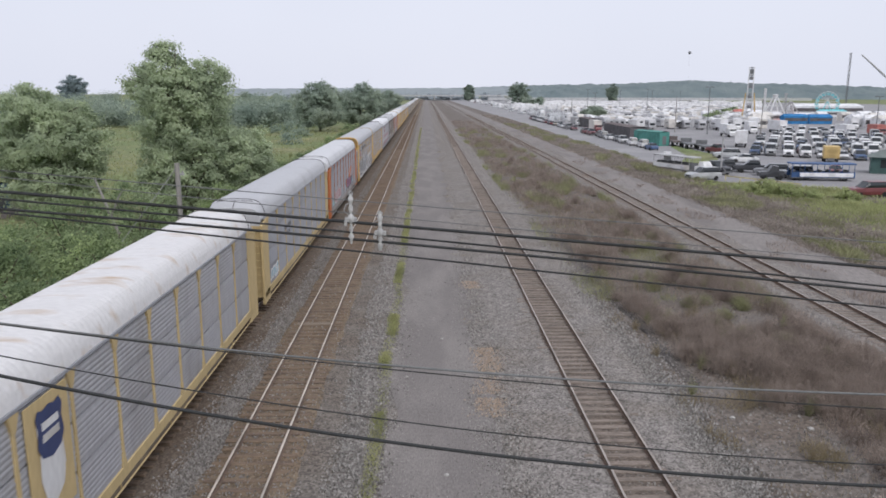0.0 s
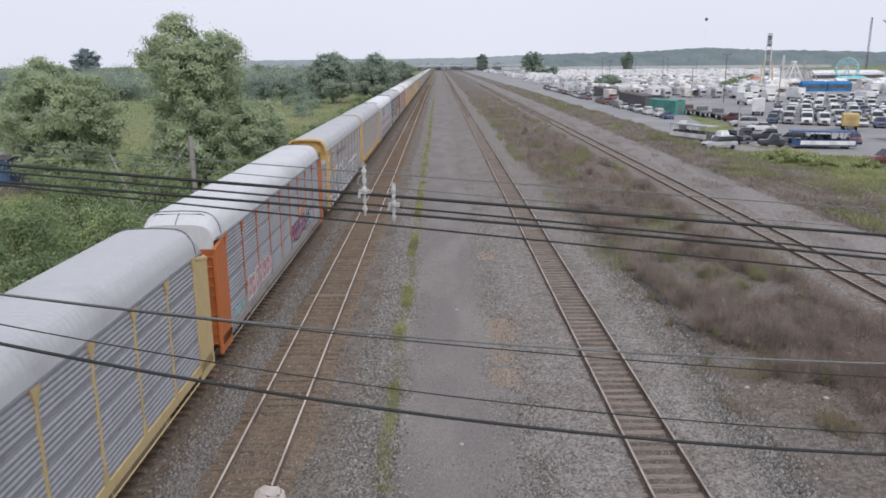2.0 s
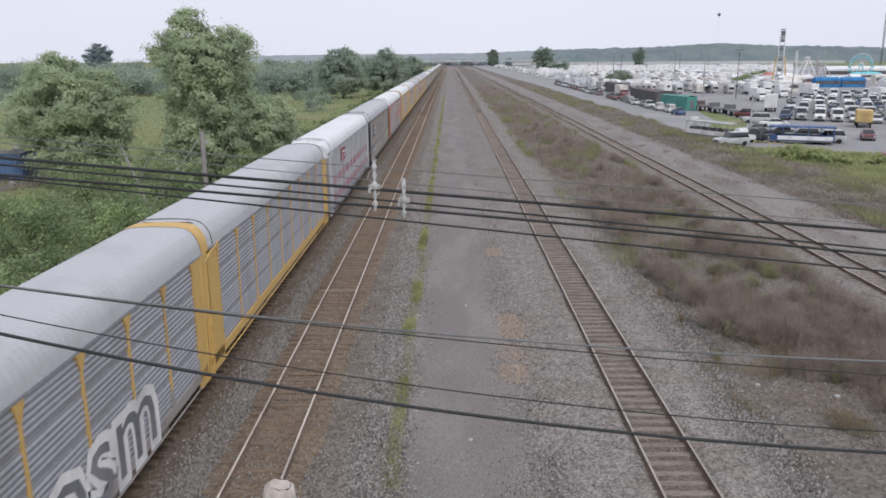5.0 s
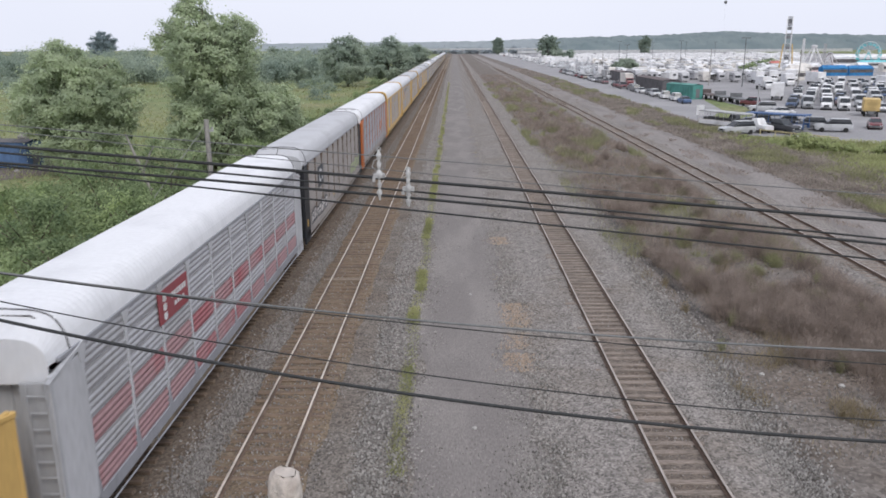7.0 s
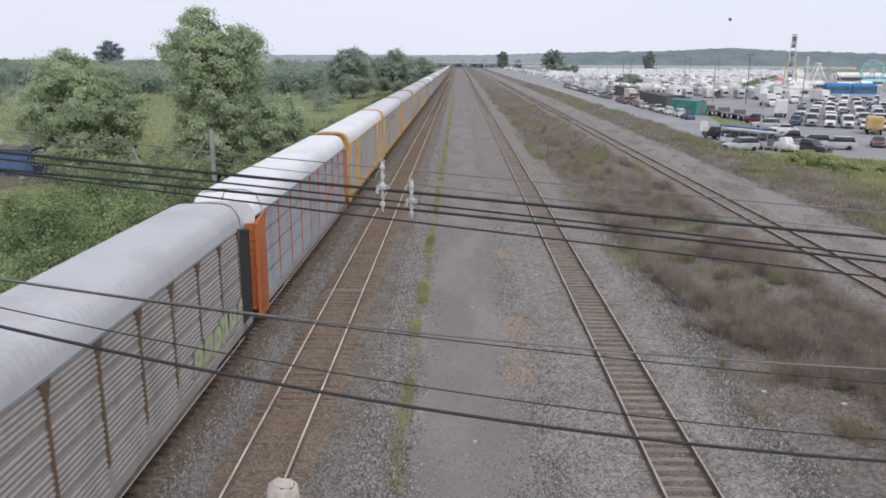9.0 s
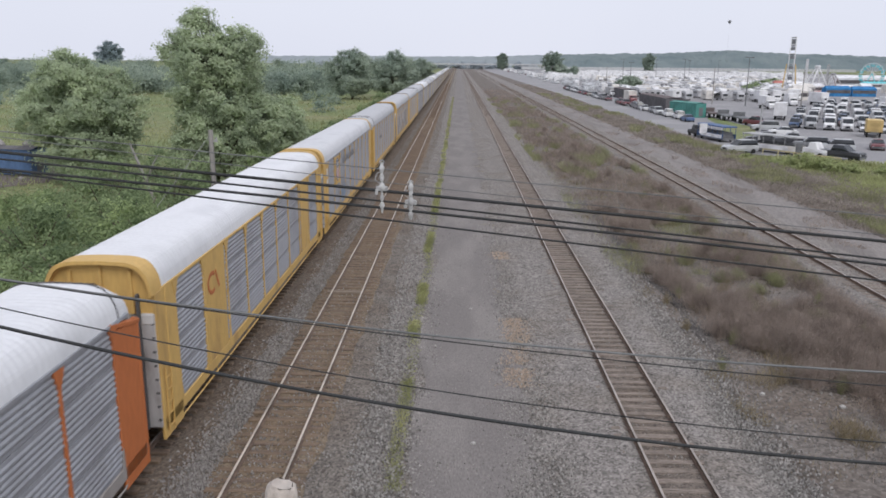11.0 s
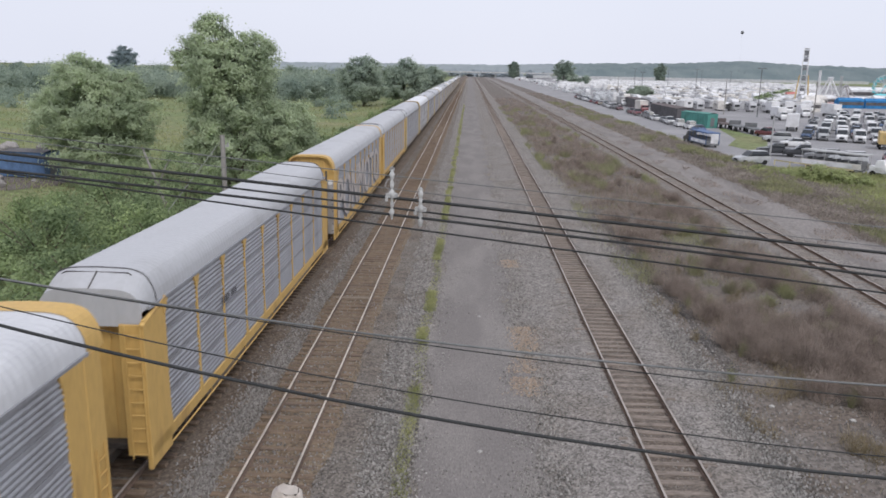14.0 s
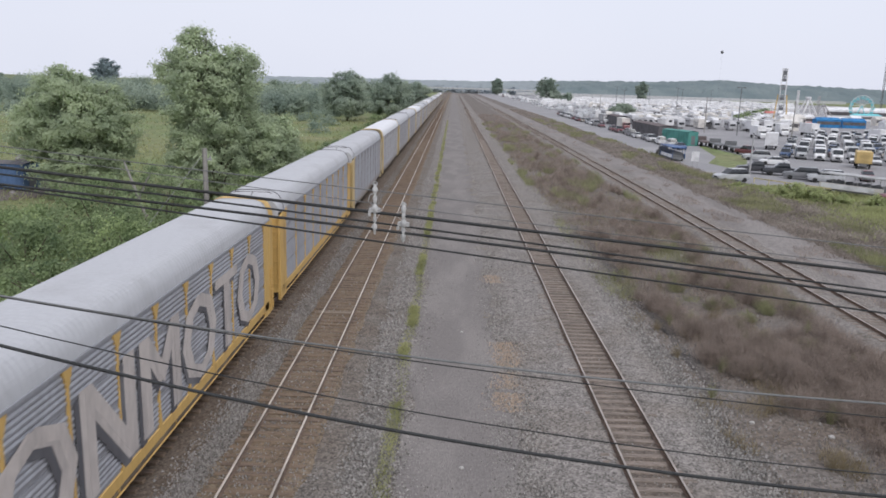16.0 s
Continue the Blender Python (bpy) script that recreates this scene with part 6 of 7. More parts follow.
container("shipping_container", "teal-green steel container beside the access road", M_TEAL, M_TEAL, 52.6, 179.5, 18, 2.6, 10.5, 3.1)
container("long_shed", "long dark boarded shed with a low reddish roof", M_SHED, M_SHED_ROOF, 53.9, 209, -1, 4.6, 31, 3.3, "shed")
container("long_shed", "dark boarded shed beyond the truck", M_SHED, M_SHED_ROOF, 57.5, 272, -2, 4.0, 22, 3.2, "shed")
box_truck("red truck with a pale load box", M_RV2, CAR_PAINTS["red"], 52.6, 240, 180, 7.5, 3.6)
box_truck("silver tank truck at the roadside", M_STEELWORK, CAR_PAINTS["white"], 55.5, 286, 180, 9, 3.2)
box_truck("tall white box truck with its ramp down", M_RV, CAR_PAINTS["white"], 70.6, 171.5, -24, 5.4, 3.7)
box_truck("yellow box truck standing apart on the asphalt", M_FAIR_YELLOW, CAR_PAINTS["tan"], 70.0, 131.5, -24, 4.6, 2.9)
box_truck("white box truck among the parked cars", M_RV, CAR_PAINTS["white"], 84, 214, 180, 5.5, 3.4)
box_truck("white box truck by the stalls", M_RV, CAR_PAINTS["white"], 98, 232, 170, 6, 3.5)
box_truck("white delivery truck by the stalls", M_RV, CAR_PAINTS["silver"], 116, 212, 180, 6, 3.5)
box_truck("white delivery truck near the rides", M_RV, CAR_PAINTS["white"], 108, 236, 185, 7, 3.8)
box_truck("orange truck near the stalls", M_FAIR_RED, CAR_PAINTS["red"], 126, 214, 180, 5, 3.4)
for x, y, a in ((102, 252, 160), (110, 258, 150), (146, 262, 160), (96, 250, 175), (113, 264, 165), (154, 270, 100), (152, 250, 160)):
    box_truck("white box truck of the fair's traders", M_RV, CAR_PAINTS["white"], x, y, a, 6.5, 3.7)

# yellow guard rail along the front of the car park
gr = thing("guard_rail", "faded yellow steel guard rail along the car park", "guard rail", at=pose(41.2, 104.6, LOT_Z, 0, 0, -150.6))
b = Build()
b.box(-0.03, 0.03, 0, 11.6, 0.55, 0.72, 0.02)
part("rail", b.mesh("rail", M_PALE_YELLOW), gr)
gp = Build()
gp.box(-0.06, 0.06, -0.06, 0.06, 0, 0.72, 0.02)
gp = gp.mesh("post", M_PALE_YELLOW)
for k in range(5):
    part("post", gp, gr, "", pose(0.09, 0.2 + 2.4 * k, 0))

# kiosk with a hipped roof
kk = thing("ticket_kiosk", "dark green ticket kiosk with a hipped roof", "kiosk", at=pose(69.3, 114.5, LOT_Z, 0, 0, -28))
b = Build()
b.box(-1.9, 1.9, -1.9, 1.9, 0, 2.5, 0.04)
part("wall", b.mesh("wall", mat("kiosk_green", (0.07, 0.13, 0.12), 0.7)), kk)
b = Build()
b.face([(-2.4, -2.4, 2.45), (2.4, -2.4, 2.45), (0.4, 0, 3.5), (-0.4, 0, 3.5)])
b.face([(2.4, 2.4, 2.45), (-2.4, 2.4, 2.45), (-0.4, 0, 3.5), (0.4, 0, 3.5)])
b.face([(2.4, -2.4, 2.45), (2.4, 2.4, 2.45), (0.4, 0, 3.5)])
b.face([(-2.4, 2.4, 2.45), (-2.4, -2.4, 2.45), (-0.4, 0, 3.5)])
b.face([(-2.4, -2.4, 2.44), (-2.4, 2.4, 2.44), (2.4, 2.4, 2.44), (2.4, -2.4, 2.44)])
part("roof", b.mesh("roof", mat("kiosk_roof", (0.17, 0.20, 0.19), 0.8)), kk)
b = Build()
b.box(-0.6, 0.6, -1.95, -1.88, 0.9, 2.1)
part("window", b.mesh("window", M_GLASS_DARK), kk)


def lamp_post(x, y, h, label="tall dark lamp post with a double head", m=None, heads=2):
    v = thing("lamp_post", label, "lamp post", "lamp posts of the car park", at=pose(x, y, LOT_Z))
    b = Build()
    b.tube([(0, 0, 0), (0, 0, h * 0.5), (0, 0, h)], [0.16, 0.13, 0.10], 8)
    part("pole", b.mesh("pole", m or M_DARK_STEEL), v)
    b = Build()
    if heads:
        b.tube([(-0.9, 0, h), (0.9, 0, h)], 0.05, 6)
        for s in (-1, 1):
            b.box(s * 0.85 - 0.35, s * 0.85 + 0.35, -0.25, 0.25, h - 0.12, h + 0.12, 0.04)
    else:
        b.box(-0.1, 0.1, -0.1, 0.1, h, h + 0.1)
    part("lamp_head", b.mesh("lamp_head", M_DARK_STEEL), v)
    return v


for x, y, h in [(82.6, 225.6, 13.6), (133.2, 226.3, 11.0), (120, 420, 14), (100, 480, 14), (140, 560, 14), (175, 600, 14), (85, 390, 12), (210, 640, 14)]:
    lamp_post(x, y, h)
lamp_post(76.2, 235.3, 10.6, "wooden light pole in the car park", M_POLE, 0)
lamp_post(86.4, 197.9, 10.3, "wooden light pole in the car park", M_POLE, 0)
lamp_post(62, 330, 10.0, "wooden light pole beside the shed", M_POLE, 0)
lamp_post(43.3, 111.6, 6.2, "slim pale post beside the road", M_STEELWORK, 0)
sg = thing("road_sign", "plain white board on two legs", "sign", at=pose(37.9, 120, LOT_Z, 0, 0, -15))
b = Build()
b.box(-0.55, 0.55, -0.03, 0.03, 1.3, 2.8, 0.015)
part("board", b.mesh("board", M_CANVAS), sg)
for s in (-1, 1):
    b = Build()
    b.tube([(s * 0.35, 0.04, 0), (s * 0.35, 0.04, 2.7)], 0.035, 6)
    part("leg", b.mesh("leg", M_STEELWORK), sg)


# ---- the fair ----
def big_wheel(label, x, y, r, turn, spoke_m, rim_m, cab_m, cabins, hub_z, leg_m, w=1.6):
    """A Ferris wheel in the plane of its local x and z."""
    v = thing("ferris_wheel", label, "ferris wheel", at=pose(x, y, LOT_Z, 0, 0, turn))
    for s in (-1, 1):
        b = Build()
        b.tube([(r * math.cos(a), s * w / 2, hub_z + r * math.sin(a)) for a in (2 * math.pi * k / 36 for k in range(37))], 0.14, 6)
        part("rim", b.mesh("rim", rim_m), v)
        for q in (-1, 1):
            b = Build()
            b.tube([(0, s * w * 0.8, hub_z), (q * r * 0.62, s * w * 1.3, 0)], 0.24, 6)
            part("leg", b.mesh("leg", leg_m), v)
    spoke = Build()
    spoke.tube([(0, -w / 2, 0.3), (0, -w / 2, r)], 0.09, 5)
    spoke.tube([(0, w / 2, 0.3), (0, w / 2, r)], 0.09, 5)
    spoke.tube([(0, -w / 2, r), (0, w / 2, r)], 0.08, 5)
    sm = spoke.mesh("spoke", spoke_m)
    cb = Build()
    cb.box(-0.8, 0.8, -0.75, 0.75, -1.9, -0.9, 0.12)
    cb.box(-0.95, 0.95, -0.85, 0.85, -0.35, -0.12, 0.05)
    for sx in (-0.7, 0.7):
        cb.box(sx - 0.05, sx + 0.05, -0.05, 0.05, -0.95, -0.2)
    cm = cb.mesh("gondola", cab_m)
    for k in range(cabins):
        a = 2 * math.pi * k / cabins
        part("spoke", sm, v, "", pose(0, 0, hub_z, 0, math.degrees(math.pi / 2 - a)))
        part("gondola", cm, v, "", pose(r * math.cos(a), 0, hub_z + r * math.sin(a)))
    return v


big_wheel("white Ferris wheel seen edge-on with yellow supports", 131.0, 313, 10.3, 90 - 23.2 + 0.8, M_RV, M_RV, CAR_PAINTS["grey"], 16, 11.9, M_FAIR_YELLOW, 2.0)
big_wheel("pale turquoise Ferris wheel with open spokes", 218.7, 420, 5.3, -27, M_RV, M_RV, M_FAIR_CYAN, 16, 7.6, M_FAIR_CYAN)


def frame_ride(label, x, y, h, w, m):
    v = thing("swing_ride", label, "fair ride", at=pose(x, y, LOT_Z, 0, 0, 10))
    for sx in (-1, 1):
        for sy in (-1, 1):
            b = Build()
            b.tube([(sx * w, sy * w * 0.6, 0), (0, sy * 0.6, h)], 0.28, 6)
            for k in range(1, 5):
                f = k / 5
                b.tube([(sx * w * (1 - f), sy * w * 0.6 * (1 - f), h * f), (sx * w * (1 - f) * 0.4, sy * w * 0.6 * (1 - f), h * f)], 0.12, 5)
            part("leg", b.mesh("leg", m), v)
    b = Build()
    b.tube([(0, -1.4, h), (0, 1.4, h)], 0.5, 8)
    part("hub", b.mesh("hub", m), v)
    b = Build()
    b.box(-w * 1.2, w * 1.2, -w * 0.8, w * 0.8, 0, 1.0, 0.1)
    part("platform", b.mesh("platform", M_FAIR_RED), v)
    return v


frame_ride("white A-frame swing ride beside the Ferris wheel", 151, 334, 11.0, 5.0, M_RV)
frame_ride("grey spinning ride with crossed arms", 182, 385, 7.5, 5.0, M_STEELWORK)


def tower(label, x, y, h, w, m, name="ride_tower"):
    v = thing(name, label, "fair ride", at=pose(x, y, LOT_Z))
    for sx in (-1, 1):
        for sy in (-1, 1):
            b = Build()
            b.tube([(sx * w, sy * w, 0), (sx * w, sy * w, h)], 0.12, 5)
            part("upright", b.mesh("upright", m), v)
    b = Build()
    n = int(h / 1.6)
    for k in range(n):
        s = 1 if k % 2 else -1
        z0, z1 = h * k / n, h * (k + 1) / n
        b.tube([(-s * w, -w, z0), (s * w, -w, z1)], 0.07, 4)
        b.tube([(w, -s * w, z0), (w, s * w, z1)], 0.07, 4)
    part("lattice", b.mesh("lattice", m), v)
    return v


tower("slim white ride tower beside the wheel", 142.5, 325, 14.0, 0.3, M_RV)
tower("very tall slender drop tower over the fair", 334, 613, 43.5, 0.5, M_DARK_STEEL)
tower("short lattice ride tower", 176, 378, 12.0, 0.4, M_STEELWORK)
# boom ride: mast with a long tilted arm
bm_ = thing("boom_ride", "tall mast with a long tilted arm over the stalls", "fair ride", at=pose(108.2, 176.3, LOT_Z, 0, 0, -30))
b = Build()
b.tube([(0, 0, 0), (0, 0, 14.2)], [0.22, 0.16], 8)
part("mast", b.mesh("mast", M_DARK_STEEL), bm_)
b = Build()
b.tube([(0.6, 0, 11.8), (-3.5, 0, 16.0), (-8.4, 0, 20.6)], [0.34, 0.26, 0.16], 6)
part("arm", b.mesh("arm", M_STEELWORK), bm_)
b = Build()
b.box(-0.5, 0.5, -0.4, 0.4, 8.6, 12.4, 0.08)
part("drive_box", b.mesh("drive_box", M_FAIR_YELLOW), bm_)


def tent(label, x, y, w, l, h, m, turn=0, wall=None, group="stalls of the fair"):
    v = thing("fair_stall", label, "stall", group, at=pose(x, y, LOT_Z, 0, 0, turn))
    b = Build()
    b.grid([[(-w / 2, -l / 2, h), (w / 2, -l / 2, h)], [(-w / 2 * 0.9, 0, h * 1.32), (w / 2 * 0.9, 0, h * 1.32)], [(-w / 2, l / 2, h), (w / 2, l / 2, h)]])
    b.face([(-w / 2, -l / 2, h), (-w / 2 * 0.9, 0, h * 1.32), (-w / 2, l / 2, h)])
    b.face([(w / 2, l / 2, h), (w / 2 * 0.9, 0, h * 1.32), (w / 2, -l / 2, h)])
    part("canopy", b.mesh("canopy", m), v)
    b = Build()
    b.box(-w / 2 + 0.1, w / 2 - 0.1, -l / 2 + 0.1, l / 2 - 0.1, 0, h - 0.02)
    part("wall", b.mesh("wall", wall or m), v)
    # No hole is cut: a dark panel stands in for the shaded interior.
    b = Build()
    b.box(-w / 2 + 0.3, w / 2 - 0.3, -l / 2 + 0.04, -l / 2 + 0.12, h * 0.4, h * 0.8)
    part("counter_opening", b.mesh("counter_opening", M_SHED), v)
    return v


tent("long bright blue canvas fair stall", 145.6, 304, 9.8, 4, 3.0, M_FAIR_BLUE)
tent("long bright blue canvas fair stall", 155.6, 304.4, 9.4, 4, 2.9, M_FAIR_BLUE)
tent("long turquoise-roofed booth of the fair", 213, 404, 14, 6, 2.8, M_FAIR_CYAN, wall=M_CANVAS)
tent("long white exhibition tent behind the fair", 226, 437, 40, 10, 4.8, M_CANVAS)
tent("white marquee behind the stalls", 176, 300, 12, 5, 2.8, M_CANVAS)
tent("white marquee beside the wheel", 150, 352, 9, 6, 3.4, M_CANVAS)
tent("cream-roofed food stall with white walls", 140, 330, 6, 5, 3.0, M_RV2, wall=M_CANVAS)
tent("cream booth beside the rides", 128, 292, 5, 4, 2.6, M_RV2)
tent("white-topped food stall with red walls", 188, 310, 10, 5, 3.2, M_CANVAS, wall=M_FAIR_RED)
for k in range(34):
    y = rl.uniform(262, 345)
    x = y * rl.uniform(0.42, 0.66)
    if y < 320 and 0.44 < x / y < 0.55:
        y += 62
    m = rl.choice((M_CANVAS, M_CANVAS, M_CANVAS, M_RV2, M_FAIR_RED, M_CANVAS, M_CANVAS, M_CANVAS, M_RV2))
    tent("small %s-roofed stall of the fair" % {M_CANVAS: "white", M_RV2: "cream", M_FAIR_RED: "red", M_FAIR_YELLOW: "yellow", M_FAIR_CYAN: "turquoise"}[m], x, y, rl.uniform(4, 7), rl.uniform(3, 5), rl.uniform(2.6, 3.6), m, rl.uniform(-15, 15), rl.choice((M_CANVAS, M_RV2, m)))
for k, (x, y) in enumerate([(112, 300), (120, 322), (129, 343), (138, 362), (148, 384), (158, 405), (168, 428), (180, 450)]):
    bush("row of green shrubs along the camper field", pose(x, y, Z0), 4.5, 4.2, 200 + k, L_BUSH, 16, 50, 0.8)

# far highway with a pale parapet, and the overpass over the tracks
b = Build()
b.box(90, 560, 1120, 1132, 1.5, 5.2)
thing("highway_parapet", "long pale concrete highway edge beyond the fields", "highway", kind="structure", mesh=b.mesh("highway_parapet", M_CONCRETE))
op = thing("overpass", "low concrete overpass crossing the far tracks", "bridge", kind="structure", at=pose(0, 1250, 0))
b = Build()
b.box(-60, 150, -5, 5, 6.2, 8.4)
part("deck", b.mesh("deck", M_CONCRETE), op)
pier = Build()
pier.box(-0.8, 0.8, -4, 4, Z0, 6.2, 0.1)
pm_ = pier.mesh("pier", M_CONCRETE)
for x in (-40, -16, 14, 40, 70, 100, 130):
    part("pier", pm_, op, "", pose(x, 0, 0))

# tethered balloon
bl = thing("balloon", "small dark balloon tethered over the fair", "balloon", at=pose(101.0, 300, LOT_Z))
b = Build()
b.tube([(0, 0, 26.4), (0, 0, 26.6), (0, 0, 26.95), (0, 0, 27.3), (0, 0, 27.55), (0, 0, 27.65)], [0.1, 0.42, 0.6, 0.58, 0.35, 0.08], 12)
part("envelope", b.mesh("envelope", M_DARK_STEEL, smooth=True), bl)
b = Build()
b.tube([(0, 0, 0), (0, 0, 26.5)], 0.01, 4)
part("tether", b.mesh("tether", M_DARK_STEEL), bl)


# ---- trams that carry visitors along the edge of the car park ----
def tram(label, canopy_m, side_m, tractor_m, panel_m):
    v = thing("visitor_tram", label, "tram", "visitor trams", at=pose(0, 0, LOT_Z))
    b = Build()
    b.box(-1.15, 1.15, -4.2, 4.2, 2.25, 2.42, 0.05)
    part("canopy", b.mesh("canopy", canopy_m), v)
    b = Build()
    b.box(-1.1, 1.1, -4.1, 4.1, 0.35, 0.55, 0.03)
    part("floor", b.mesh("floor", M_DARK_STEEL), v)
    post_ = Build()
    post_.tube([(0, 0, 0.5), (0, 0, 2.3)], 0.04, 6)
    pm2 = post_.mesh("post", canopy_m)
    for s in (-1, 1):
        b = Build()
        b.box(s * 1.1 - 0.03, s * 1.1 + 0.03, -4.1, 4.1, 0.5, 1.2, 0.02)
        part("side_board", b.mesh("side_board", side_m), v)
        b = Build()
        b.box(s * 1.14 - 0.015, s * 1.14 + 0.015, -3.9, 3.0, 0.58, 1.12)
        part("advert_panel", b.mesh("advert_panel", panel_m), v)
        for k in range(6):
            part("post", pm2, v, "", pose(s * 1.05, -4.0 + 1.6 * k, 0))
        for y in (-2.9, 2.9):
            part("wheel", WHEEL, v, "", pose(s * 0.95, y, 0))
    seat = Build()
    seat.box(-1.0, 1.0, -0.25, 0.25, 0.5, 0.95, 0.04)
    seat.box(-1.0, 1.0, 0.18, 0.28, 0.9, 1.5, 0.03)
    sm = seat.mesh("bench", M_DARK_STEEL)
    for k in range(7):
        part("bench", sm, v, "", pose(0, -3.5 + 1.15 * k, 0))
    b = Build()
    hull(b, [(4.9, 0.8, 0.75, 0.4, 1.2), (5.6, 0.82, 0.78, 0.4, 1.25), (5.7, 0.82, 0.7, 0.4, 1.9), (6.5, 0.82, 0.7, 0.4, 1.95), (7.0, 0.82, 0.75, 0.4, 1.15), (8.2, 0.78, 0.7, 0.45, 1.05)])
    b.tube([(0, 4.1, 0.45), (0, 5.0, 0.5)], 0.06, 5)
    part("tractor", b.mesh("tractor", tractor_m), v)
    for s in (-1, 1):
        for y in (5.4, 7.4):
            part("wheel", WHEEL, v, "", pose(s * 0.75, y, 0))
    return v


TRAM_BLUE = tram("blue open-sided visitor tram pulled by a small truck", M_TRAM_BLUE, M_TRAM_BLUE, CAR_PAINTS["black"], M_CANVAS)
TRAM_GREY = tram("grey-canopied open visitor tram with white side boards", M_STEELWORK, M_RV2, CAR_PAINTS["white"], M_CANVAS)

# ---- near things ----
# cut-off wooden post in front of the bridge
b = Build()
rp_ = random.Random(3)
b.tube([(0, 0, -0.3), (0.02, 0, 3), (0, 0, 7.5), (0, 0, 7.66), (0, 0, 7.76), (0.004, 0, 7.83), (0.01, 0, 7.86)], [0.16, 0.15, 0.136, 0.14, 0.138, 0.122, 0.09], 18)
cleft = lambda x, y: math.exp(-((math.atan2(y, x) + 1.9) / 0.16) ** 2)      # one deep drying crack
b.v = [(x * (1 - 0.28 * cleft(x, y)) + rp_.uniform(-0.006, 0.006), y * (1 - 0.28 * cleft(x, y)) + rp_.uniform(-0.006, 0.006), z + rp_.uniform(-0.014, 0.014) * (z > 7)) for x, y, z in b.v]
thing("wooden_post", "pale weathered post with a rough cut top", "post", mesh=b.mesh("wooden_post", M_POST, smooth=True), at=pose(-1.43, 5.68, 0))

up = thing("utility_pole", "grey weathered utility pole behind the train", "utility pole", at=pose(-14.46, 45, GROUND_Z))
b = Build()
b.tube([(0, 0, -0.2), (-0.03, 0, 4), (-0.05, 0, 7.8)], [0.17, 0.155, 0.14], 10)
part("pole", b.mesh("pole", M_POLE, smooth=True), up)
b = Build()
b.tube([(-0.1, 0, 7.5), (-6.2, 0.4, 0.0)], 0.022, 6)
part("guy_wire", b.mesh("guy_wire", M_STEELWORK), up)
b = Build()
b.box(0.08, 0.34, -0.06, 0.06, 7.1, 7.22, 0.02)
b.tube([(0.26, 0, 7.2), (0.26, 0, 7.36)], 0.05, 8)
part("insulator_arm", b.mesh("insulator_arm", M_STEELWORK), up)


def cable_clamp(x, z_top, z_mid, z_low, turn):
    """A pale fitting that ties the cables together: ring, bells and shackles."""
    v = thing("cable_fitting", "pale grey insulated clamp tying the overhead cables", "cable fitting", "cable fittings", at=pose(x, 11.0, z_low, 0, 0, turn))
    h = z_top - z_low
    b = Build()
    b.tube([(0.03 * math.cos(a), 0, h + 0.03 * math.sin(a)) for a in (0.63 * k for k in range(11))], 0.011, 6)
    part("ring", b.mesh("ring", M_PORCELAIN), v)
    for f, r in ((0.90, 0.042), (0.72, 0.036), (0.52, 0.055), (0.32, 0.034), (0.16, 0.040)):
        b = Build()
        z = h * f
        b.tube([(0, 0, z + 0.07), (0, 0, z + 0.03), (0, 0, z), (0, 0, z - 0.05), (0, 0, z - 0.09)], [0.012, r * 0.6, r, r * 0.75, 0.014], 10)
        part("bell", b.mesh("bell", M_PORCELAIN, smooth=True), v)
    b = Build()
    b.tube([(0, 0, 0), (0.005, 0, h * 0.5), (0, 0, h)], 0.016, 6)
    part("rod", b.mesh("rod", M_PORCELAIN), v)
    b = Build()
    b.tube([(-0.012, 0, h * 0.56), (-0.10, 0.01, h * 0.66), (-0.07, 0, h * 0.78), (0, 0, h * 0.82)], 0.008, 5)
    part("wire_loop", b.mesh("wire_loop", M_PORCELAIN), v)
    b = Build()
    z = h * 0.5
    b.box(-0.085, 0.085, -0.028, 0.028, z - 0.045, z + 0.02, 0.01)
    b.box(-0.10, -0.06, -0.03, 0.03, z - 0.10, z - 0.02, 0.01)
    part("clamp", b.mesh("clamp", M_PORCELAIN), v)
    return v


cable_clamp(-1.09, 9.86, 9.44, 9.12, 8)
cable_clamp(-0.67, 9.57, 9.30, 9.02, -12)

# yard behind the trees: blue container with scrap on top
yc = container("scrap_container", "blue open container heaped with scrap", mat("container_blue", (0.10, 0.17, 0.30), 0.7, spread=0.2, fine=2), M_SHED, -47.6, 79, 80, 2.5, 9.0, 2.6)
ys = random.Random(9)
for k in range(16):
    b = Build()
    s = ys.uniform(0.3, 0.8)
    b.tube([(0, 0, -0.1), (0, 0, s * 0.5), (s * 0.3, 0, s)], [s * 0.8, s, s * 0.4], 6)
    thing("rubble", "lump of grey scrap on the container" if k < 9 else "lump of grey rubble on the ground", "rubble", "scrap in the yard",
          mesh=b.mesh("rubble", mat("scrap_grey", (0.32, 0.30, 0.29), 0.9, spread=0.3) if k == 0 else bpy.data.materials["scrap_grey"]),
          at=pose(-47.6 + ys.uniform(-3.4, 3.4), 79 + ys.uniform(-0.8, 0.8), 2.25) if k < 9 else pose(-44 + ys.uniform(-5, 5), 73 + ys.uniform(-2, 2), GROUND_Z, 0, 0, 50 * k))
b = Build()
b.face([(x, y, GROUND_Z + 0.03) for x, y in [(-62, 66), (-44, 68), (-40, 73), (-41, 84), (-60, 88)]])
thing("yard_ground", "bare grey earth of the scrap yard", "ground", kind="structure", mesh=b.mesh("yard_ground", M_SOIL))

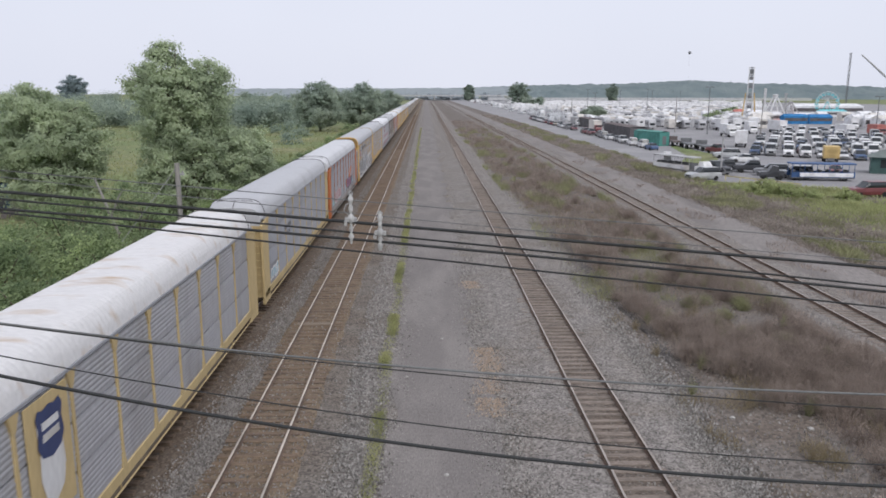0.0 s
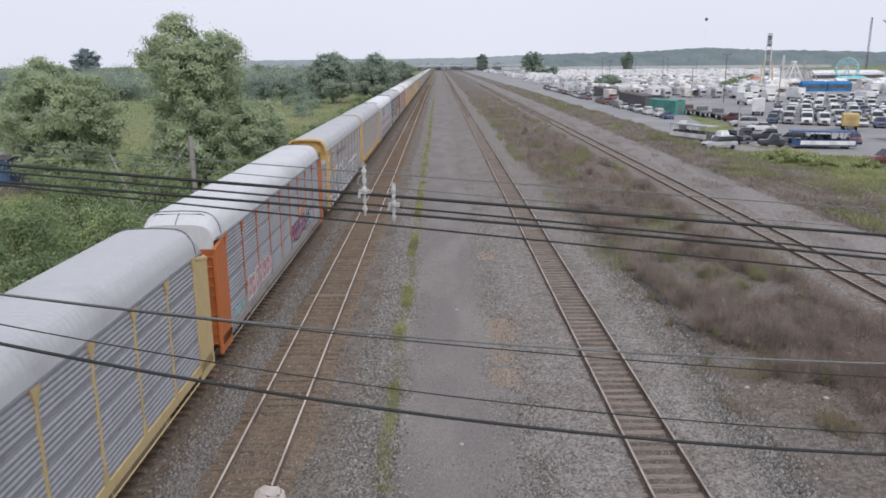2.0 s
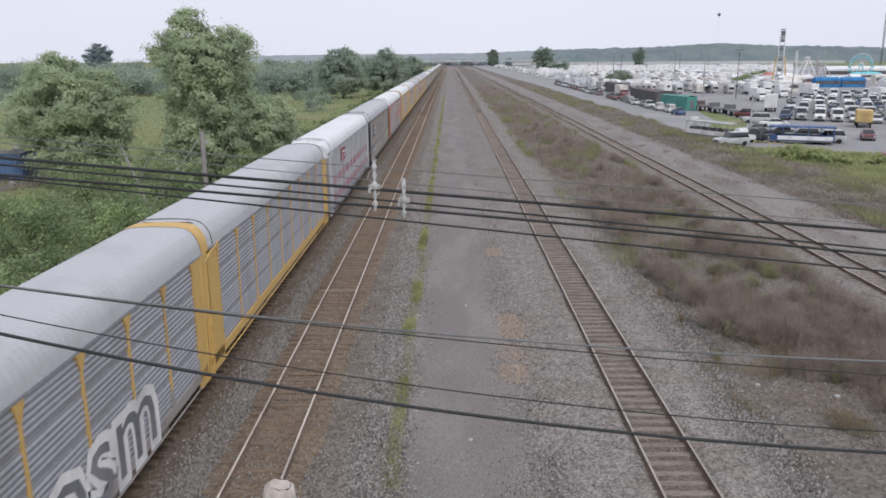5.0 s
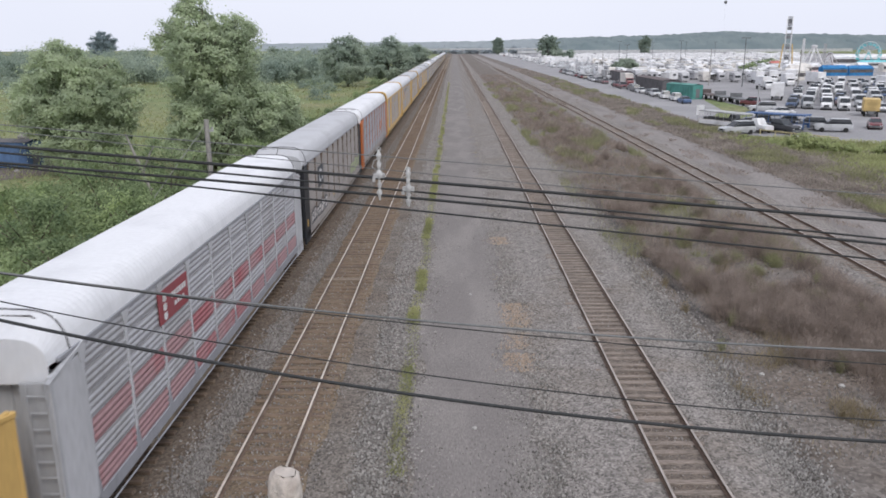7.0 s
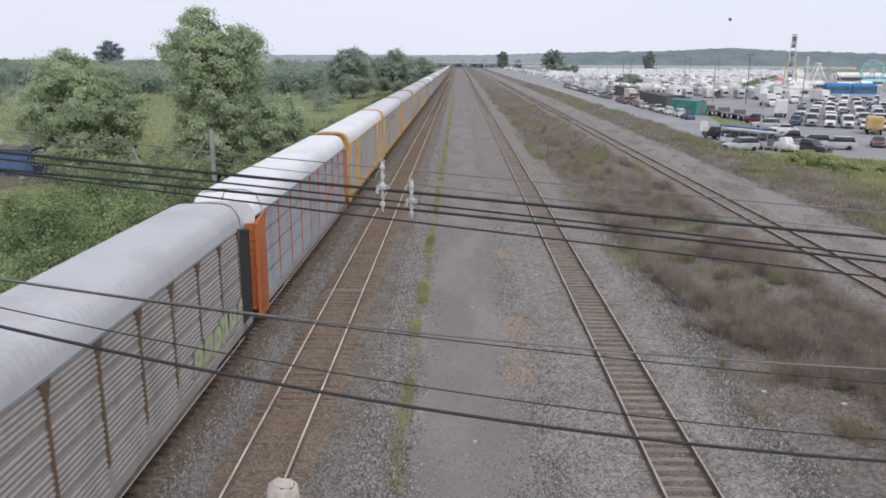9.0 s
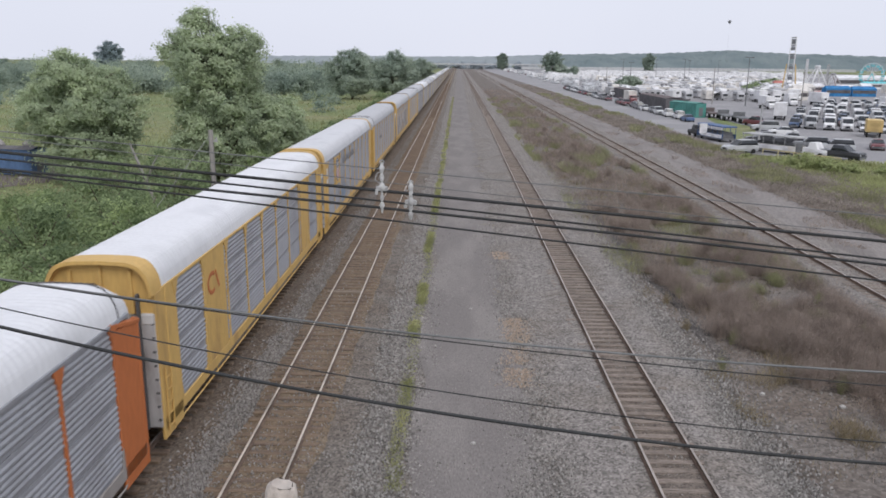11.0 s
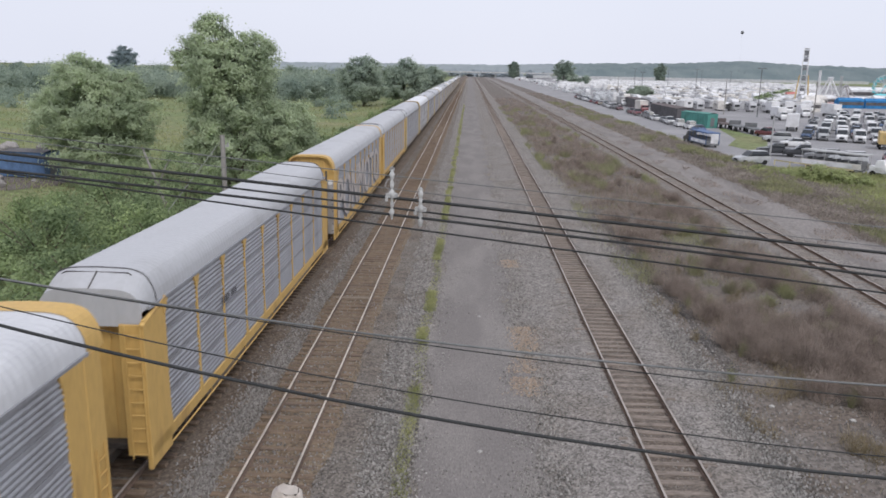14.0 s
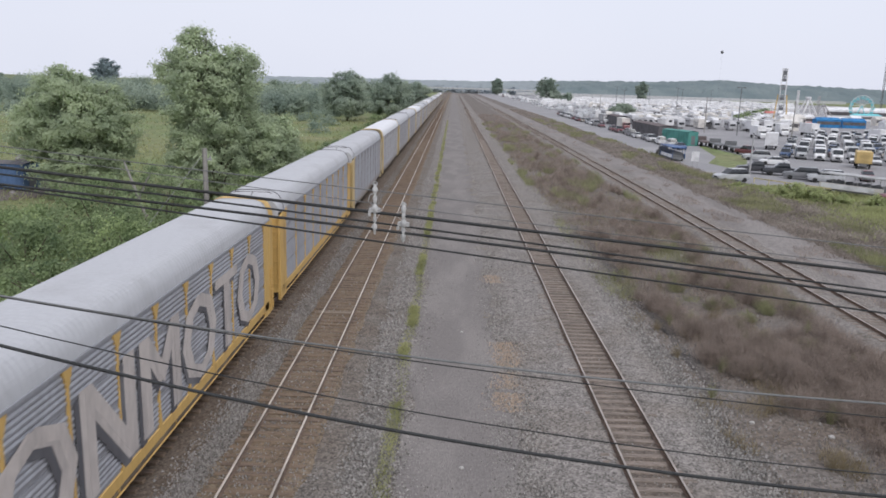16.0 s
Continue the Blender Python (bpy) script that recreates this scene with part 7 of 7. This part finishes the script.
# poles that carry the cables, outside the view on both sides
for x in (-22, 22):
    for y in (8, 11):
        v = thing("cable_pole", "tall wooden pole carrying the overhead cables", "utility pole", "cable poles", at=pose(x, y, GROUND_Z))
        top = max(c0 + c1 * x + c2 * x * x for cy, c2, c1, c0, *_ in CABLES if cy == y) + 0.9 - GROUND_Z
        b = Build()
        b.tube([(0, 0.2, -0.2), (0, 0.2, top)], [0.19, 0.14], 10)
        part("pole", b.mesh("pole", M_POLE, smooth=True), v)
        for cy, c2, c1, c0, rad, _m in CABLES:
            if cy == y:
                z = c0 + c1 * x + c2 * x * x - GROUND_Z
                b = Build()
                b.box(-0.05, 0.05, -0.04, 0.2, z - 0.08, z + 0.05, 0.01)
                part("bracket", b.mesh("bracket", M_STEELWORK), v)


# ---- what moves ----
def motions():
    for c, y in zip(TRAIN, FRONTS):
        walk(c, [(0.0, pose(TRAIN_X, y, 0)), (16.0, pose(TRAIN_X, y - SPEED * 16.0, 0))])
    # the trams turn with the road: seconds, x, y, heading
    for v, path in ((TRAM_BLUE, [(0, 54.5, 104.6, 80), (3.5, 50.6, 105.6, 74), (5.5, 47.8, 107.2, 62), (7, 45.4, 109.4, 46), (9, 42.6, 115.5, 24), (11, 40.9, 123, 10), (12.5, 40.2, 127.5, 5), (14.5, 39.6, 133, 3), (16, 39.4, 138, 0)]),
                    (TRAM_GREY, [(0, 38.6, 117.6, 203), (2.5, 38.7, 117.2, 203), (4.5, 38.8, 115.8, 204), (7, 39.2, 112.6, 206), (8.5, 40.4, 110.2, 208), (11, 43.2, 106.2, 214), (12.5, 45.0, 103.4, 215), (14.5, 47.8, 98.6, 213), (16, 49.9, 94.6, 212)]),
                    (QUEUE, [(0, 43.4, 114.0, 197), (4, 43.8, 111.5, 197), (7, 44.7, 106.4, 204), (8.5, 45.8, 103.2, 210), (12, 50.3, 96.6, 215), (16, 57.0, 87.0, 215)])):
        walk(v, [(t, pose(x, y, LOT_Z, 0, 0, a)) for t, x, y, a in path])


motions()
